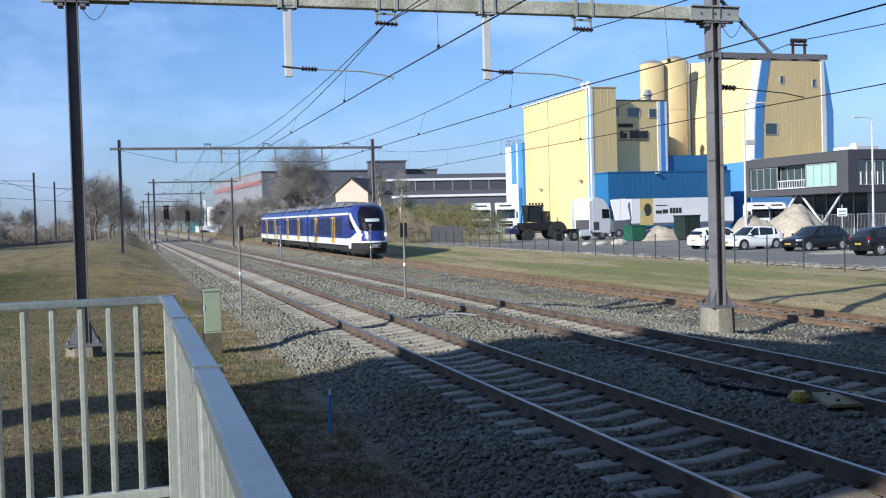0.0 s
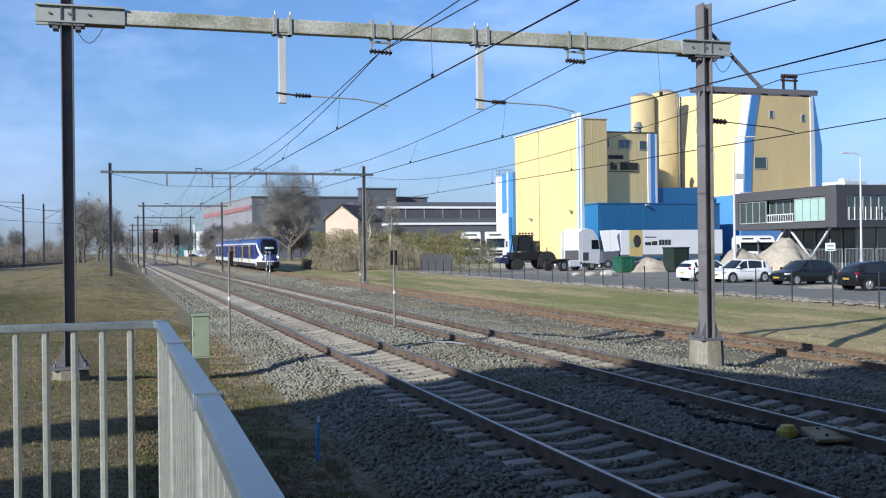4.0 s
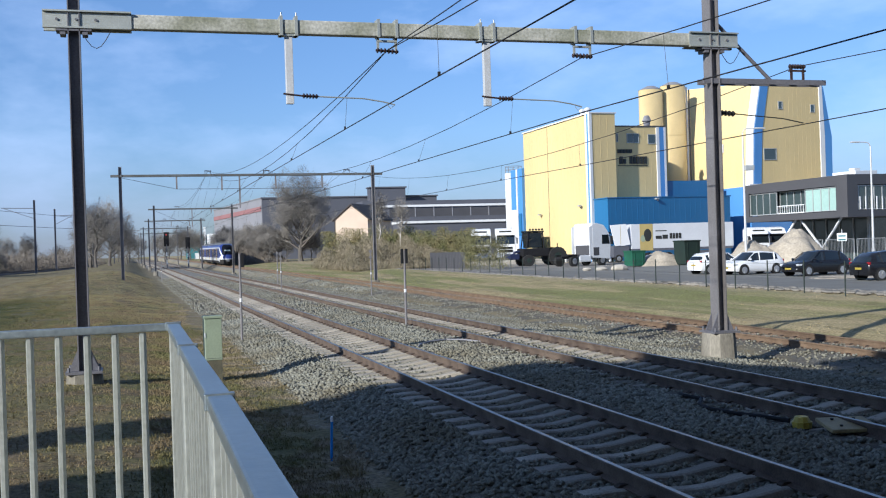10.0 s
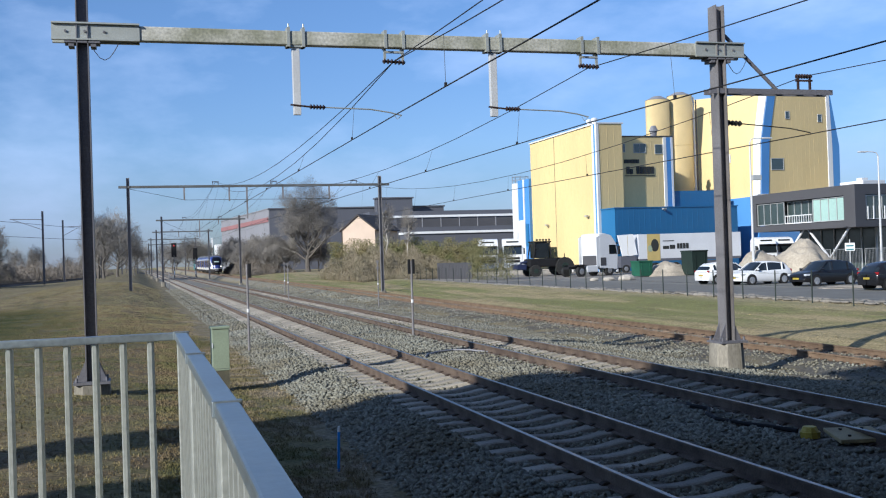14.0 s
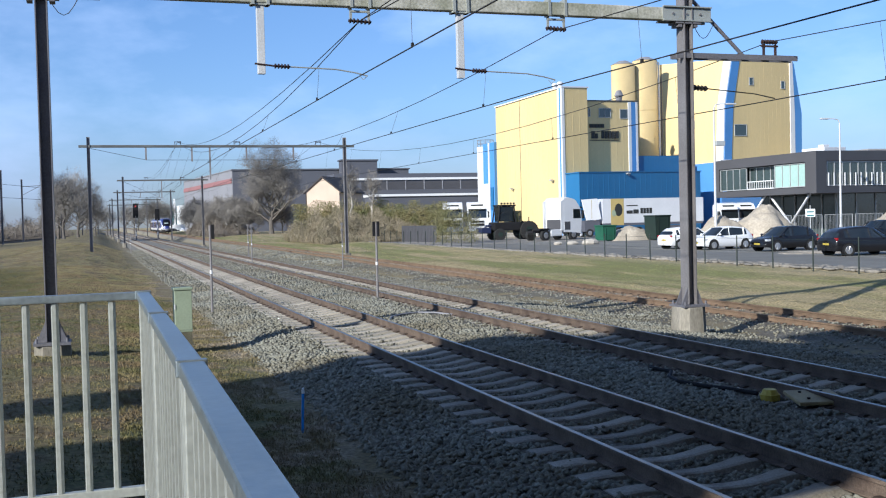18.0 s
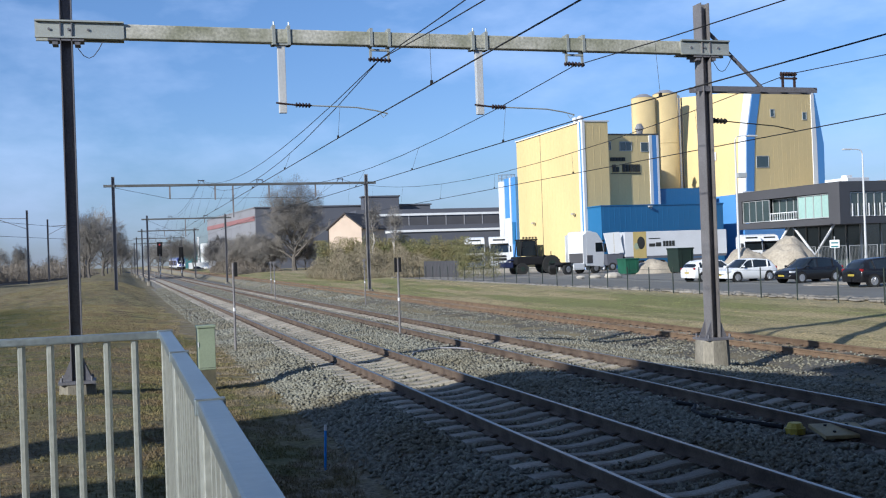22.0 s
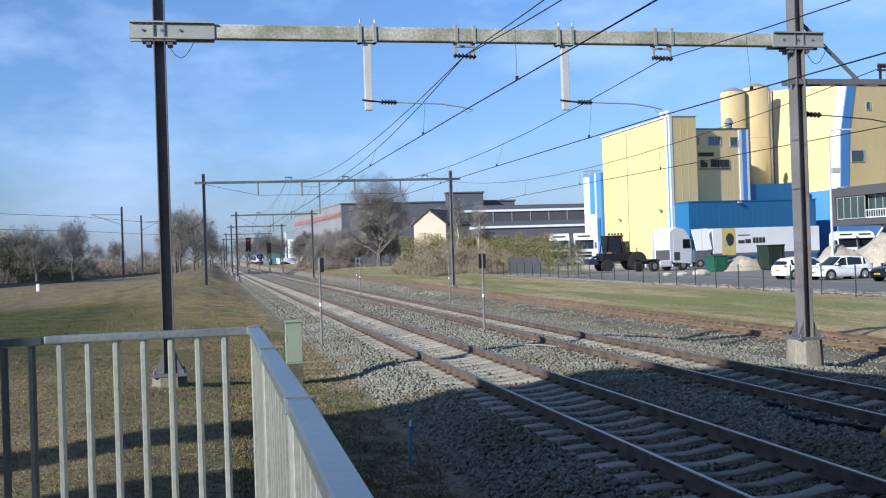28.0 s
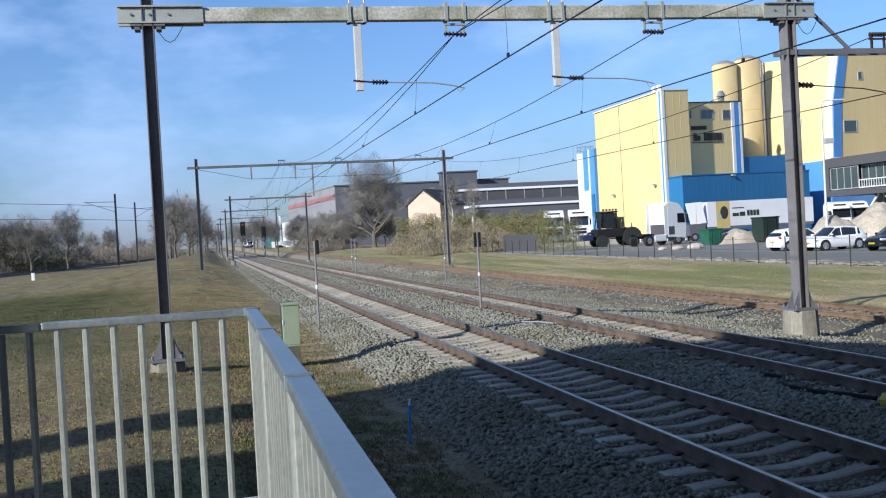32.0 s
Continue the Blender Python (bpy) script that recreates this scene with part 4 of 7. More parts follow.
prism(bm, [(-28.2, 0.9), (-27.2, 1.75), (-26.2, 2.1), (-24.9, 2.4), (-24.4, 2.95), (-23.5, 3.3), (-22.6, 2.8), (-20.8, 2.6), (-19.9, 2.0), (-18.4, -0.3), (-18.4, -3.2), (-28.2, -3.2)], "z", 13.8, 14.0)
part("lift_roof", bm, M_CONC, shade_bridge)
for x in (-20.6, -16.5):
    boxpart("lift_roof_column", M_CONC, shade_bridge, x - 0.12, x + 0.12, -2.1, -1.86, 9.5, 13.8)
boxpart("lift_tower", M_CONC, shade_bridge, -20.9, -16.2, -2.2, 2.1, 0.0, 9.5)
# unseen roof and wall, added to hide sky and deepen the shade
boxpart("platform_roof", M_CONC, shade_bridge, -11.5, 40.0, -26.0, -1.75, 7.6, 8.4)
boxpart("rear_wall", M_CONC, shade_bridge, -11.5, 40.0, -26.3, -26.0, -0.8, 8.4)
boxpart("pier", M_CONC, shade_bridge, 34.2, 35.4, 0.0, 4.0, -0.8, 7.6)

# ---- the factory behind the yard ----
def ribbed(name, mat, parent, x0, x1, y0, y1, z0, z1, face, pitch=0.6, label=""):
    """A clad block: a solid with shallow standing ribs on the faces named ('-x', '-y')."""
    bm = bmesh.new()
    out = [(x0, y0)]
    if "-y" in face:
        for i in range(int((x1 - x0) / pitch)):
            c = x0 + (i + 0.5) * pitch
            out += [(c - 0.06, y0), (c - 0.04, y0 - 0.014), (c + 0.04, y0 - 0.014), (c + 0.06, y0)]
    out += [(x1, y0), (x1, y1), (x0, y1)]
    if "-x" in face:
        for i in range(int((y1 - y0) / pitch)):
            c = y1 - (i + 0.5) * pitch
            out += [(x0, c + 0.06), (x0 - 0.014, c + 0.04), (x0 - 0.014, c - 0.04), (x0, c - 0.06)]
    prism(bm, out, "z", z0, z1)
    return part(name, bm, mat, parent, label)


def window(parent, axis, plane, a, b, z0, z1, glass, n=1, label="", frame_mat=None, depth=0.14):
    """A framed window standing proud by 4 cm on the plane; axis 'x' faces -x (a, b run along y), 'y' faces -y."""
    fr = frame_mat or M_FRAME
    w = 0.07
    bm = bmesh.new()
    def bx(p, q, za, zb, d0, d1):
        if axis == "y":
            box(bm, p, q, plane - d1, plane - d0, za, zb)
        else:
            box(bm, plane - d1, plane - d0, p, q, za, zb)
    bx(a, b, z0, z0 + w, 0.0, 0.10)
    bx(a, b, z1 - w, z1, 0.0, 0.10)
    for i in range(n + 1):
        c = a + (b - a) * i / n
        c0 = min(max(c - w / 2, a), b - w)
        bx(c0, c0 + w, z0 + w, z1 - w, 0.0, 0.09)
    win = part("window", bm, fr, parent, label)
    bm = bmesh.new()
    bx(a + w / 2, b - w / 2, z0 + w / 2, z1 - w / 2, 0.012, 0.035)
    part("pane", bm, glass, win)
    return win


mill = thing("factory_building", 0, 0, 0, 0, "tall pale yellow and blue clad feed factory with silos", "factory")
ribbed("tall_block", M_YELLOW, mill, 48.4, 51.7, 114.0, 136.0, 0, 17.8, "-x-y", 0.9, "pale yellow ribbed metal cladding")
boxpart("seam", M_GREYDARK, mill, 48.37, 48.40, 127.3, 127.36, 1.0, 17.8)
boxpart("roof_trim", M_WHITE, mill, 48.25, 51.85, 113.86, 136.1, 17.8, 17.95)
boxpart("corner_trim", M_WHITE, mill, 48.30, 48.42, 114.75, 115.3, 0, 17.8)
boxpart("corner_trim", M_LBLUE, mill, 48.28, 48.44, 114.3, 114.75, 0, 17.8, label="light blue corner strip")
boxpart("corner_trim", M_WHITE, mill, 48.26, 48.60, 113.9, 114.3, 0, 17.8)
ribbed("recessed_block", M_YELLOW, mill, 51.7, 59.5, 116.0, 134.0, 0, 16.45, "-y", 0.9, "yellow cladding in the recess")
boxpart("roof_trim", M_GREYDARK, mill, 51.7, 59.6, 115.9, 134.0, 16.45, 16.60)
boxpart("blue_strip", M_LBLUE, mill, 58.64, 59.27, 115.88, 116.1, 7.0, 16.4, label="light blue corner strip")
boxpart("white_strip", M_WHITE, mill, 59.27, 59.55, 115.86, 116.1, 7.0, 16.4)
boxpart("white_strip", M_WHITE, mill, 58.25, 58.64, 115.86, 116.1, 7.0, 16.4)
window(mill, "y", 116.0, 54.2, 55.88, 14.45, 15.62, M_GLASS, 2)
window(mill, "y", 116.0, 57.1, 58.2, 14.35, 15.52, M_GLASS, 1)
window(mill, "y", 116.0, 52.75, 53.05, 14.55, 15.62, M_GLASS, 1)
# the company sign, as plain bars
for i in range(5):
    boxpart("sign_bar", M_LETTER, mill, 52.88 + 0.41 * i, 53.22 + 0.41 * i, 115.84, 115.98, 13.2, 13.66, label="unlettered dark sign bar")
for a, b, h in ((53.14, 53.55, 0.9), (53.65, 54.0, 0.62), (54.5, 54.88, 0.9), (54.98, 55.36, 0.9), (55.46, 55.84, 0.9), (55.94, 56.32, 0.9), (56.42, 56.85, 0.9)):
    boxpart("sign_bar", M_LETTER, mill, a, b, 115.84, 115.98, 11.88, 11.88 + h, label="unlettered dark sign bar")
boxpart("sign_bar", M_LETTER, mill, 52.9, 56.95, 115.86, 115.98, 11.62, 11.70)
ribbed("annex", M_LBLUE, mill, 48.0, 56.0, 135.9, 140.3, 0, 13.0, "-x", 0.8, "light blue clad annex")
boxpart("white_strip", M_WHITE, mill, 47.9, 48.06, 137.6, 138.1, 0, 13.0)
boxpart("white_panel", M_WHITE, mill, 47.92, 48.06, 138.1, 140.3, 0, 7.3, label="white lower wall")
boxpart("annex_door", M_BLUE, mill, 47.88, 48.02, 136.3, 137.3, 3.6, 6.7)
bm = bmesh.new()
rod(bm, (48.9, 141.6, 0), (48.9, 141.6, 12.7), 1.25, None, 24)
tank = part("white_tank", bm, M_WHITE, mill, "tall white round tank", True)
bm = bmesh.new()
for i in range(10):
    q = i * 0.628
    rod(bm, (48.9 + 1.2 * math.cos(q), 141.6 + 1.2 * math.sin(q), 12.7), (48.9 + 1.2 * math.cos(q), 141.6 + 1.2 * math.sin(q), 13.7), 0.03, None, 5)
for z in (13.2, 13.7):
    tube(bm, [(48.9 + 1.2 * math.cos(i * 0.314), 141.6 + 1.2 * math.sin(i * 0.314), z) for i in range(21)], 0.03, 5)
part("tank_railing", bm, M_WAREGREY, tank, "grey guard rail round the tank top")
ribbed("low_blue_hall", M_BLUE, mill, 48.6, 64.8, 110.2, 116.0, 0, 7.4, "-y", 0.7, "low blue loading hall")
boxpart("roof_trim", M_BLUE, mill, 48.5, 64.9, 110.1, 116.0, 7.4, 7.52)
ribbed("blue_block", M_BLUE, mill, 59.6, 66.8, 116.4, 124.0, 0, 9.75, "-y", 0.7, "blue block at the foot of the silos")
for x, y, r, h in ((63.6, 127.0, 1.62, 22.75), (66.95, 127.0, 1.68, 23.35)):
    bm = bmesh.new()
    rod(bm, (x, y, 0), (x, y, h), r, None, 32)
    silo = part("silo", bm, M_YELLOW2, mill, "pale yellow round silo", True)
    bm = bmesh.new()
    rod(bm, (x, y, h), (x, y, h + 0.55), r * 1.02, r * 0.35, 32)
    part("silo_cap", bm, M_WAREGREY, silo, "grey conical cap")
    for zz in (5.5, 11.0, 16.5):
        bm = bmesh.new()
        rod(bm, (x, y, zz), (x, y, zz + 0.08), r * 1.012, None, 32)
        part("silo_band", bm, M_YELLOW2, silo)
bm = bmesh.new()
tube(bm, [(68.75, 126.4, 8.5), (68.75, 126.4, 23.1), (68.0, 126.7, 23.5)], 0.14, 8)
part("pipe", bm, M_WHITE, mill, "white riser pipe on the silo")
bm = bmesh.new()
tube(bm, [(69.0, 126.2, 7.5), (69.0, 126.2, 22.8)], 0.10, 8)
part("pipe", bm, M_GREYDARK, mill, "dark riser pipe on the silo")
bm = bmesh.new()
rod(bm, (58.9, 119.5, 16.6), (58.9, 119.5, 17.6), 0.35, 0.45, 12)
rod(bm, (58.9, 119.5, 17.6), (58.9, 119.5, 18.3), 0.62, 0.3, 12)
part("roof_cowl", bm, M_WAREGREY, mill, "bare metal roof cowl")
for y in (118.0, 119.5):
    bm = bmesh.new()
    rod(bm, (50.0, y, 18.1), (50.0, y, 18.75), 0.3, None, 12)
    ball(bm, (50.0, y, 18.8), 0.42, 12, 8, (1, 1, 0.7))
    part("roof_vent", bm, M_WHITE, mill, "pale mushroom roof vent")
# the tower with leaning flanks
bm = bmesh.new()
lo = [(69.5, 112.2), (79.55, 112.2), (79.55, 131.0), (69.5, 131.0)]
kn = [(69.75, 112.2), (79.55, 112.2), (79.55, 131.0), (69.75, 131.0)]
hi = [(70.85, 112.2), (79.45, 112.2), (79.45, 131.0), (70.85, 131.0)]
zs = ((lo, (0, 0, 0, 0)), (kn, (15.6, 14.6, 14.6, 15.6)), (hi, (21.6, 21.45, 23.2, 23.5)))
rings = [[bm.verts.new((x, y, z)) for (x, y), z in zip(pts, zz)] for pts, zz in zs]
for a, b in zip(rings[:-1], rings[1:]):
    for i in range(4):
        bm.faces.new((a[i], a[(i + 1) % 4], b[(i + 1) % 4], b[i]))
bm.faces.new(rings[-1])
bmesh.ops.recalc_face_normals(bm, faces=bm.faces)
part("tower", bm, M_YELLOW, mill, "yellow tower with leaning flanks")
for i in range(11):
    x = 72.4 + i * 0.62
    boxpart("cladding_rib", M_YELLOW, mill, x - 0.02, x + 0.02, 112.192, 112.21, 9.0, 21.0)
# blue and white edge strips that follow the leaning corner
bm = bmesh.new()
prism(bm, [(69.45, 8.0), (70.5, 8.0), (70.9, 15.6), (71.95, 21.5), (70.85, 21.55), (69.75, 15.6)], "y", 112.08, 112.20)
part("tower_edge", bm, M_LBLUE, mill, "light blue corner strip")
bm = bmesh.new()
lo = [bm.verts.new(p) for p in ((69.3, 112.15, 8.0), (69.62, 112.15, 15.6), (70.72, 112.15, 21.62), (70.72, 113.7, 21.85), (69.62, 113.7, 15.6), (69.3, 113.7, 8.0))]
hi = [bm.verts.new((v.co.x + 0.35, v.co.y, v.co.z)) for v in lo]
for q in ((0, 1, 4, 5), (1, 2, 3, 4)):
    bm.faces.new([lo[i] for i in q])
    bm.faces.new([hi[i] for i in q][::-1])
for i in range(6):
    bm.faces.new((lo[i], hi[i], hi[(i + 1) % 6], lo[(i + 1) % 6]))
bmesh.ops.recalc_face_normals(bm, faces=bm.faces)
part("tower_edge", bm, M_WHITE, mill, "white corner strip")
bm = bmesh.new()
prism(bm, [(79.35, 8.0), (80.0, 8.0), (80.0, 14.8), (79.72, 21.43), (79.3, 21.43), (79.35, 14.8)], "y", 112.08, 112.20)
part("tower_edge", bm, M_WHITE, mill, "white corner strip")
bm = bmesh.new()
prism(bm, [(80.01, 8.0), (81.0, 8.0), (81.05, 14.85), (79.95, 21.1), (79.73, 21.4), (80.01, 14.8)], "y", 112.1, 131.0)
part("tower_flank", bm, M_LBLUE, mill, "light blue right flank")
boxpart("tower_foot", M_LBLUE, mill, 68.9, 80.2, 112.0, 131.2, 0, 8.7, label="light blue foot of the tower")
boxpart("tower_foot_trim", M_WHITE, mill, 68.8, 80.3, 111.9, 112.0, 8.7, 8.95)
for a, b, c, d in ((73.3, 73.93, 18.27, 19.25), (78.0, 78.63, 17.91, 18.9), (71.05, 72.86, 11.91, 13.38)):
    window(mill, "y", 112.2, a, b, c, d, M_GLASS, 1)
bm = bmesh.new()
for z in (13.5,):
    box(bm, 69.58, 69.66, 119.0, 121.2, z, z + 1.1)
part("louvre", bm, M_WHITE, mill)
# wall lamps
for x, y, z in ((48.2, 117.0, 6.6), (48.2, 130.0, 6.0), (55.0, 110.0, 7.0)):
    bm = bmesh.new()
    rod(bm, (x, y, z), (x - 0.1, y - 0.1, z + 0.2), 0.05, None, 6)
    box(bm, x - 0.35, x + 0.02, y - 0.35, y + 0.1, z + 0.18, z + 0.34)
    part("wall_lamp", bm, M_FRAME, mill)

# the factory stands askew to the line
def askew(owner, x0, y0, a, b):
    """Turns a block about its near corner, growing as it recedes."""
    eye_x = -4.8
    for ob in owner.children_recursive:
        if ob.type == "MESH":
            for v in ob.data.vertices:
                s = 1.0 / (1.0 - a * (v.co.x - x0) - b * (v.co.y - y0))
                v.co = Vector((eye_x + (v.co.x - eye_x) * s, v.co.y * s, 2.33 + (v.co.z - 2.33) * s if v.co.z > 0.3 else v.co.z))


askew(mill, 48.4, 114.0, 0.0034, -0.0031)

# ---- office on slanting struts ----
office = thing("office_building", 0, 0, 0, 0, "dark grey cantilevered office with a glazed ground floor", "office")
OX, OY, OY2 = 49.8, 69.6, 84.2
bm = bmesh.new()
box(bm, OX, OX + 28, OY, OY2, 3.72, 4.25)
box(bm, OX, OX + 28, OY, OY2, 6.30, 7.12)
part("floor_slab", bm, M_GREYDARK, office, "dark grey metal facade bands")
for y0, y1 in ((OY, OY + 1.4), (OY2 - 0.9, OY2)):
    boxpart("pier", M_GREYDARK, office, OX, OX + 0.35, y0, y1, 4.25, 6.30)
for x0, x1 in ((OX + 0.35, OX + 1.0), (OX + 27, OX + 28)):
    boxpart("pier", M_GREYDARK, office, x0, x1, OY, OY + 0.35, 4.25, 6.30)
boxpart("core", M_GREYDARK, office, OX + 1.2, OX + 27.5, OY + 1.3, OY2 - 0.3, 4.25, 6.30)
window(office, "x", OX + 0.22, OY + 1.4, OY + 5.6, 4.30, 6.25, M_GLASSL, 4, "pale green glazed screen")
window(office, "x", OX + 0.55, OY + 5.6, OY + 9.6, 4.30, 6.25, M_GLASS, 4, "recessed loggia glazing")
window(office, "x", OX + 0.22, OY + 9.6, OY2 - 0.9, 4.30, 6.25, M_GLASS, 4, "tinted glazing")
bm = bmesh.new()
box(bm, OX + 0.10, OX + 0.16, OY + 5.7, OY + 9.5, 4.95, 5.02)
box(bm, OX + 0.10, OX + 0.16, OY + 5.7, OY + 9.5, 4.30, 4.38)
for i in range(12):
    y = OY + 5.8 + i * 0.33
    box(bm, OX + 0.11, OX + 0.15, y, y + 0.05, 4.38, 4.95)
part("loggia_railing", bm, M_WHITE, office, "white loggia railing")
for k in range(4):
    window(office, "y", OY + 0.20, OX + 1.1 + 6.4 * k, OX + 7.3 + 6.4 * k, 4.30, 6.25, M_GLASS, 8, "row of tinted glazing")
for i in range(48):
    x = OX + 1.2 + i * 0.53
    boxpart("sun_blade", M_WHITE, office, x, x + 0.06, OY + 0.0, OY + 0.08, 4.30, 5.35)
boxpart("ground_floor", M_GLASS, office, OX + 4.5, OX + 27, OY + 3.2, OY2 - 1, 0, 3.72, label="dark glazed ground floor")
for i in range(12):
    x = OX + 4.5 + i * 2.0
    boxpart("mullion", M_FRAME, office, x - 0.05, x + 0.05, OY + 3.1, OY + 3.2, 0, 3.72)
for i in range(6):
    y = OY + 3.2 + i * 1.8
    boxpart("mullion", M_FRAME, office, OX + 4.4, OX + 4.5, y - 0.05, y + 0.05, 0, 3.72)
for a, b in (((OX + 0.5, 71.0, 3.75), (OX + 0.5, 73.5, 1.3)), ((OX + 0.5, 76.4, 3.75), (OX + 0.5, 73.65, 1.3)), ((OX + 0.5, 77.0, 3.75), (OX + 0.5, 81.2, 0.0))):
    bm = bmesh.new()
    rod(bm, a, b, 0.10, None, 12)
    part("slanting_strut", bm, M_WHITE, office, "white round slanting strut", True)
boxpart("strut_pier", M_CONC, office, OX + 0.2, OX + 0.8, 73.2, 73.95, 0, 1.35)
for x, w in ((OX + 4.0, 2.2), (OX + 14, 3.0)):
    bm = bmesh.new()
    box(bm, x, x + w, OY + 4, OY + 7, 7.12, 7.7, None, 0.04)
    box(bm, x + 0.3, x + 0.9, OY + 4.5, OY + 5.2, 7.7, 7.95, None, 0.03)
    part("roof_unit", bm, M_WHITE, office, "white roof ventilation unit")

askew(office, 49.8, 69.6, 0.0062, -0.0038)

pale = thing("industrial_building", 0, 0, 0, 0, "pale yellow industrial hall behind the office", "building")
ribbed("hall", M_YELLOW, pale, 92, 130, 118, 140, 0, 9.6, "-x-y", 1.2)
boxpart("roof_box", M_WAREGREY, pale, 99, 108, 121, 128, 9.6, 10.9)

# ---- far warehouses and houses ----
def warehouse(name, x0, x1, y0, y1, z, label, mat, bands=()):
    w = thing(name, 0, 0, 0, 0, label, "warehouse", "far industrial buildings")
    boxpart("wall", mat, w, x0, x1, y0, y1, 0, z)
    boxpart("roof", mat, w, x0 - 0.3, x1 + 0.3, y0 - 0.3, y1 + 0.3, z, z + 0.35)
    for z0, z1, bm_mat, lab in bands:
        boxpart("cladding_band", bm_mat, w, x0 - 0.12, x1 + 0.12, y0 - 0.12, y0 - 0.02, z0, z1, label=lab)
        boxpart("cladding_band", bm_mat, w, x0 - 0.12, x0 - 0.02, y0, y1, z0, z1, label=lab)
    return w


warehouse("warehouse", 27.9, 74.6, 268, 320, 16.1, "large blue-grey flat-roofed warehouse", M_WAREHOUSE)
warehouse("warehouse", 55.4, 64.9, 264, 267.4, 18.2, "taller grey block of the warehouse", M_WAREHOUSE)
red = thing("warehouse", 0, 0, 0, 0, "pale grey warehouse with a faded red band", "warehouse", "far industrial buildings")
bm = bmesh.new()
prism(bm, [(27.75, 268.2), (38.0, 268.6), (38.0, 345.0), (21.3, 340.0)], "z", 0, 16.2)
part("wall", bm, M_WAREGREY, red)
bm = bmesh.new()
prism(bm, [(27.60, 268.0), (38.0, 268.5), (38.0, 345.2), (21.05, 340.3)], "z", 16.2, 16.45)
part("roof", bm, M_WAREGREY, red)
bm = bmesh.new()
prism(bm, [(27.56, 268.3), (27.66, 268.3), (21.25, 339.9), (21.14, 339.9)], "z", 12.95, 14.15)
part("cladding_band", bm, M_WARERED, red, "faded red cladding band")
low = thing("warehouse", 0, 0, 0, 0, "long low sheds with dark walls and white eaves", "warehouse", "far industrial buildings")
for y, z, x0, x1 in ((232, 12.4, 46.5, 86), (224, 8.4, 53, 86)):
    boxpart("wall", M_WAREHOUSE, low, x0, x1, y, y + 7, 0, z - 0.6)
    boxpart("eave_board", M_WHITE, low, x0 - 0.3, x1 + 0.3, y - 0.4, y + 7, z - 0.6, z - 0.1)
    boxpart("roof", M_WAREHOUSE, low, x0 - 0.3, x1 + 0.3, y - 0.2, y + 7, z - 0.1, z + 0.9)
    for i in range(7):
        xx = x0 + 3 + i * 4.5
        if y < 230:
            continue
        boxpart("post", M_WAREGREY, low, xx, xx + 0.2, y - 0.3, y - 0.1, z - 3.2, z - 0.6)
boxpart("window_band", M_GREYDARK, low, 52.5, 85.5, 231.8, 232.05, 9.3, 11.4)
tl = thing("warehouse", 0, 0, 0, 0, "teal industrial hall far along the line", "warehouse", "far industrial buildings")
boxpart("wall", M_TEAL, tl, 23.2, 33.0, 520, 560, 0, 11.4)
boxpart("roof", M_WAREGREY, tl, 23.0, 33.2, 519.8, 560, 11.4, 11.8)
boxpart("chimney", M_WHITE, tl, 29.8, 30.7, 518.6, 519.6, 0, 15.6)
boxpart("white_annex", M_WHITE, tl, 31.0, 35.0, 500, 515, 0, 12.0)
boxpart("loading_shed", M_WHITE, tl, 22.0, 31.0, 455, 462, 0, 3.0)

house = thing("house", 34.6, 189.0, 0.2, -36, "cream plastered house gable with a dark tiled roof", "house")
bm = bmesh.new()
prism(bm, [(-3.3, 0.0), (3.3, 0.0), (3.3, 7.9), (0.0, 10.3), (-3.3, 7.9)], "y", 0.0, 11.0)
part("wall", bm, M_PLASTER, house)
bm = bmesh.new()
prism(bm, [(-3.75, 7.75), (0.0, 10.7), (3.75, 7.75), (3.75, 7.5), (0.0, 10.38), (-3.75, 7.5)], "y", -0.3, 11.3)
part("roof", bm, M_ROOFDARK, house, "dark tiled gable roof")
boxpart("downpipe", M_ROOFDARK, house, -3.45, -3.30, -0.15, 0.0, 0.0, 7.7)

# ---- yard: paving, fence, vehicles ----
bm = bmesh.new()
box(bm, 24.2, 30.6, -40, 89.0, -0.5, 0.0)
tagged(part("road", bm, M_ASPHALT), "dark asphalt road along the fence", "road", kind="structure")
bm = bmesh.new()
box(bm, 30.6, 46.0, -40, 89.0, -0.5, 0.006)
tagged(part("parking_lot", bm, M_PARKING), "worn grey asphalt car park", "car park", kind="structure")
bm = bmesh.new()
box(bm, 23.4, 160, 89.0, 140, -0.5, 0.02)
box(bm, 46.0, 160, -40, 89.0, -0.5, 0.02)
tagged(part("yard_paving", bm, M_PALEGROUND), "pale sandy factory yard paving", "yard", kind="structure")
def sand_edge():
    """Low uneven lumps of sand along the road."""
    rng = random.Random(12)
    bm = bmesh.new()
    ball(bm, (0, 0, 0), 1.0, 7, 5)
    shape = [v.co.copy() for v in bm.verts]
    quads = [tuple(v.index for v in f.verts) for f in bm.faces]
    bm.free()
    v, f = [], []
    for i in range(1300):
        y = 20 + i * 0.081
        x = 23.75 + 0.35 * noise.noise((y * 0.5, 2.0, 0)) + rng.gauss(0, 0.28)
        r, sx, sy, sz = rng.uniform(0.06, 0.26), rng.uniform(0.8, 1.5), rng.uniform(0.9, 1.9), rng.uniform(0.22, 0.6)
        o = len(v)
        v += [(x + p.x * r * sx, y + p.y * r * sy, max(-0.05, ground_z(x, y)) + p.z * r * sz) for p in shape]
        f += [tuple(o + k for k in q) for q in quads]
    return tagged(raw("sand_edge", v, f, M_PALEGROUND, None, True), "pale sandy verge along the road", "verge", kind="structure")


sand_edge()


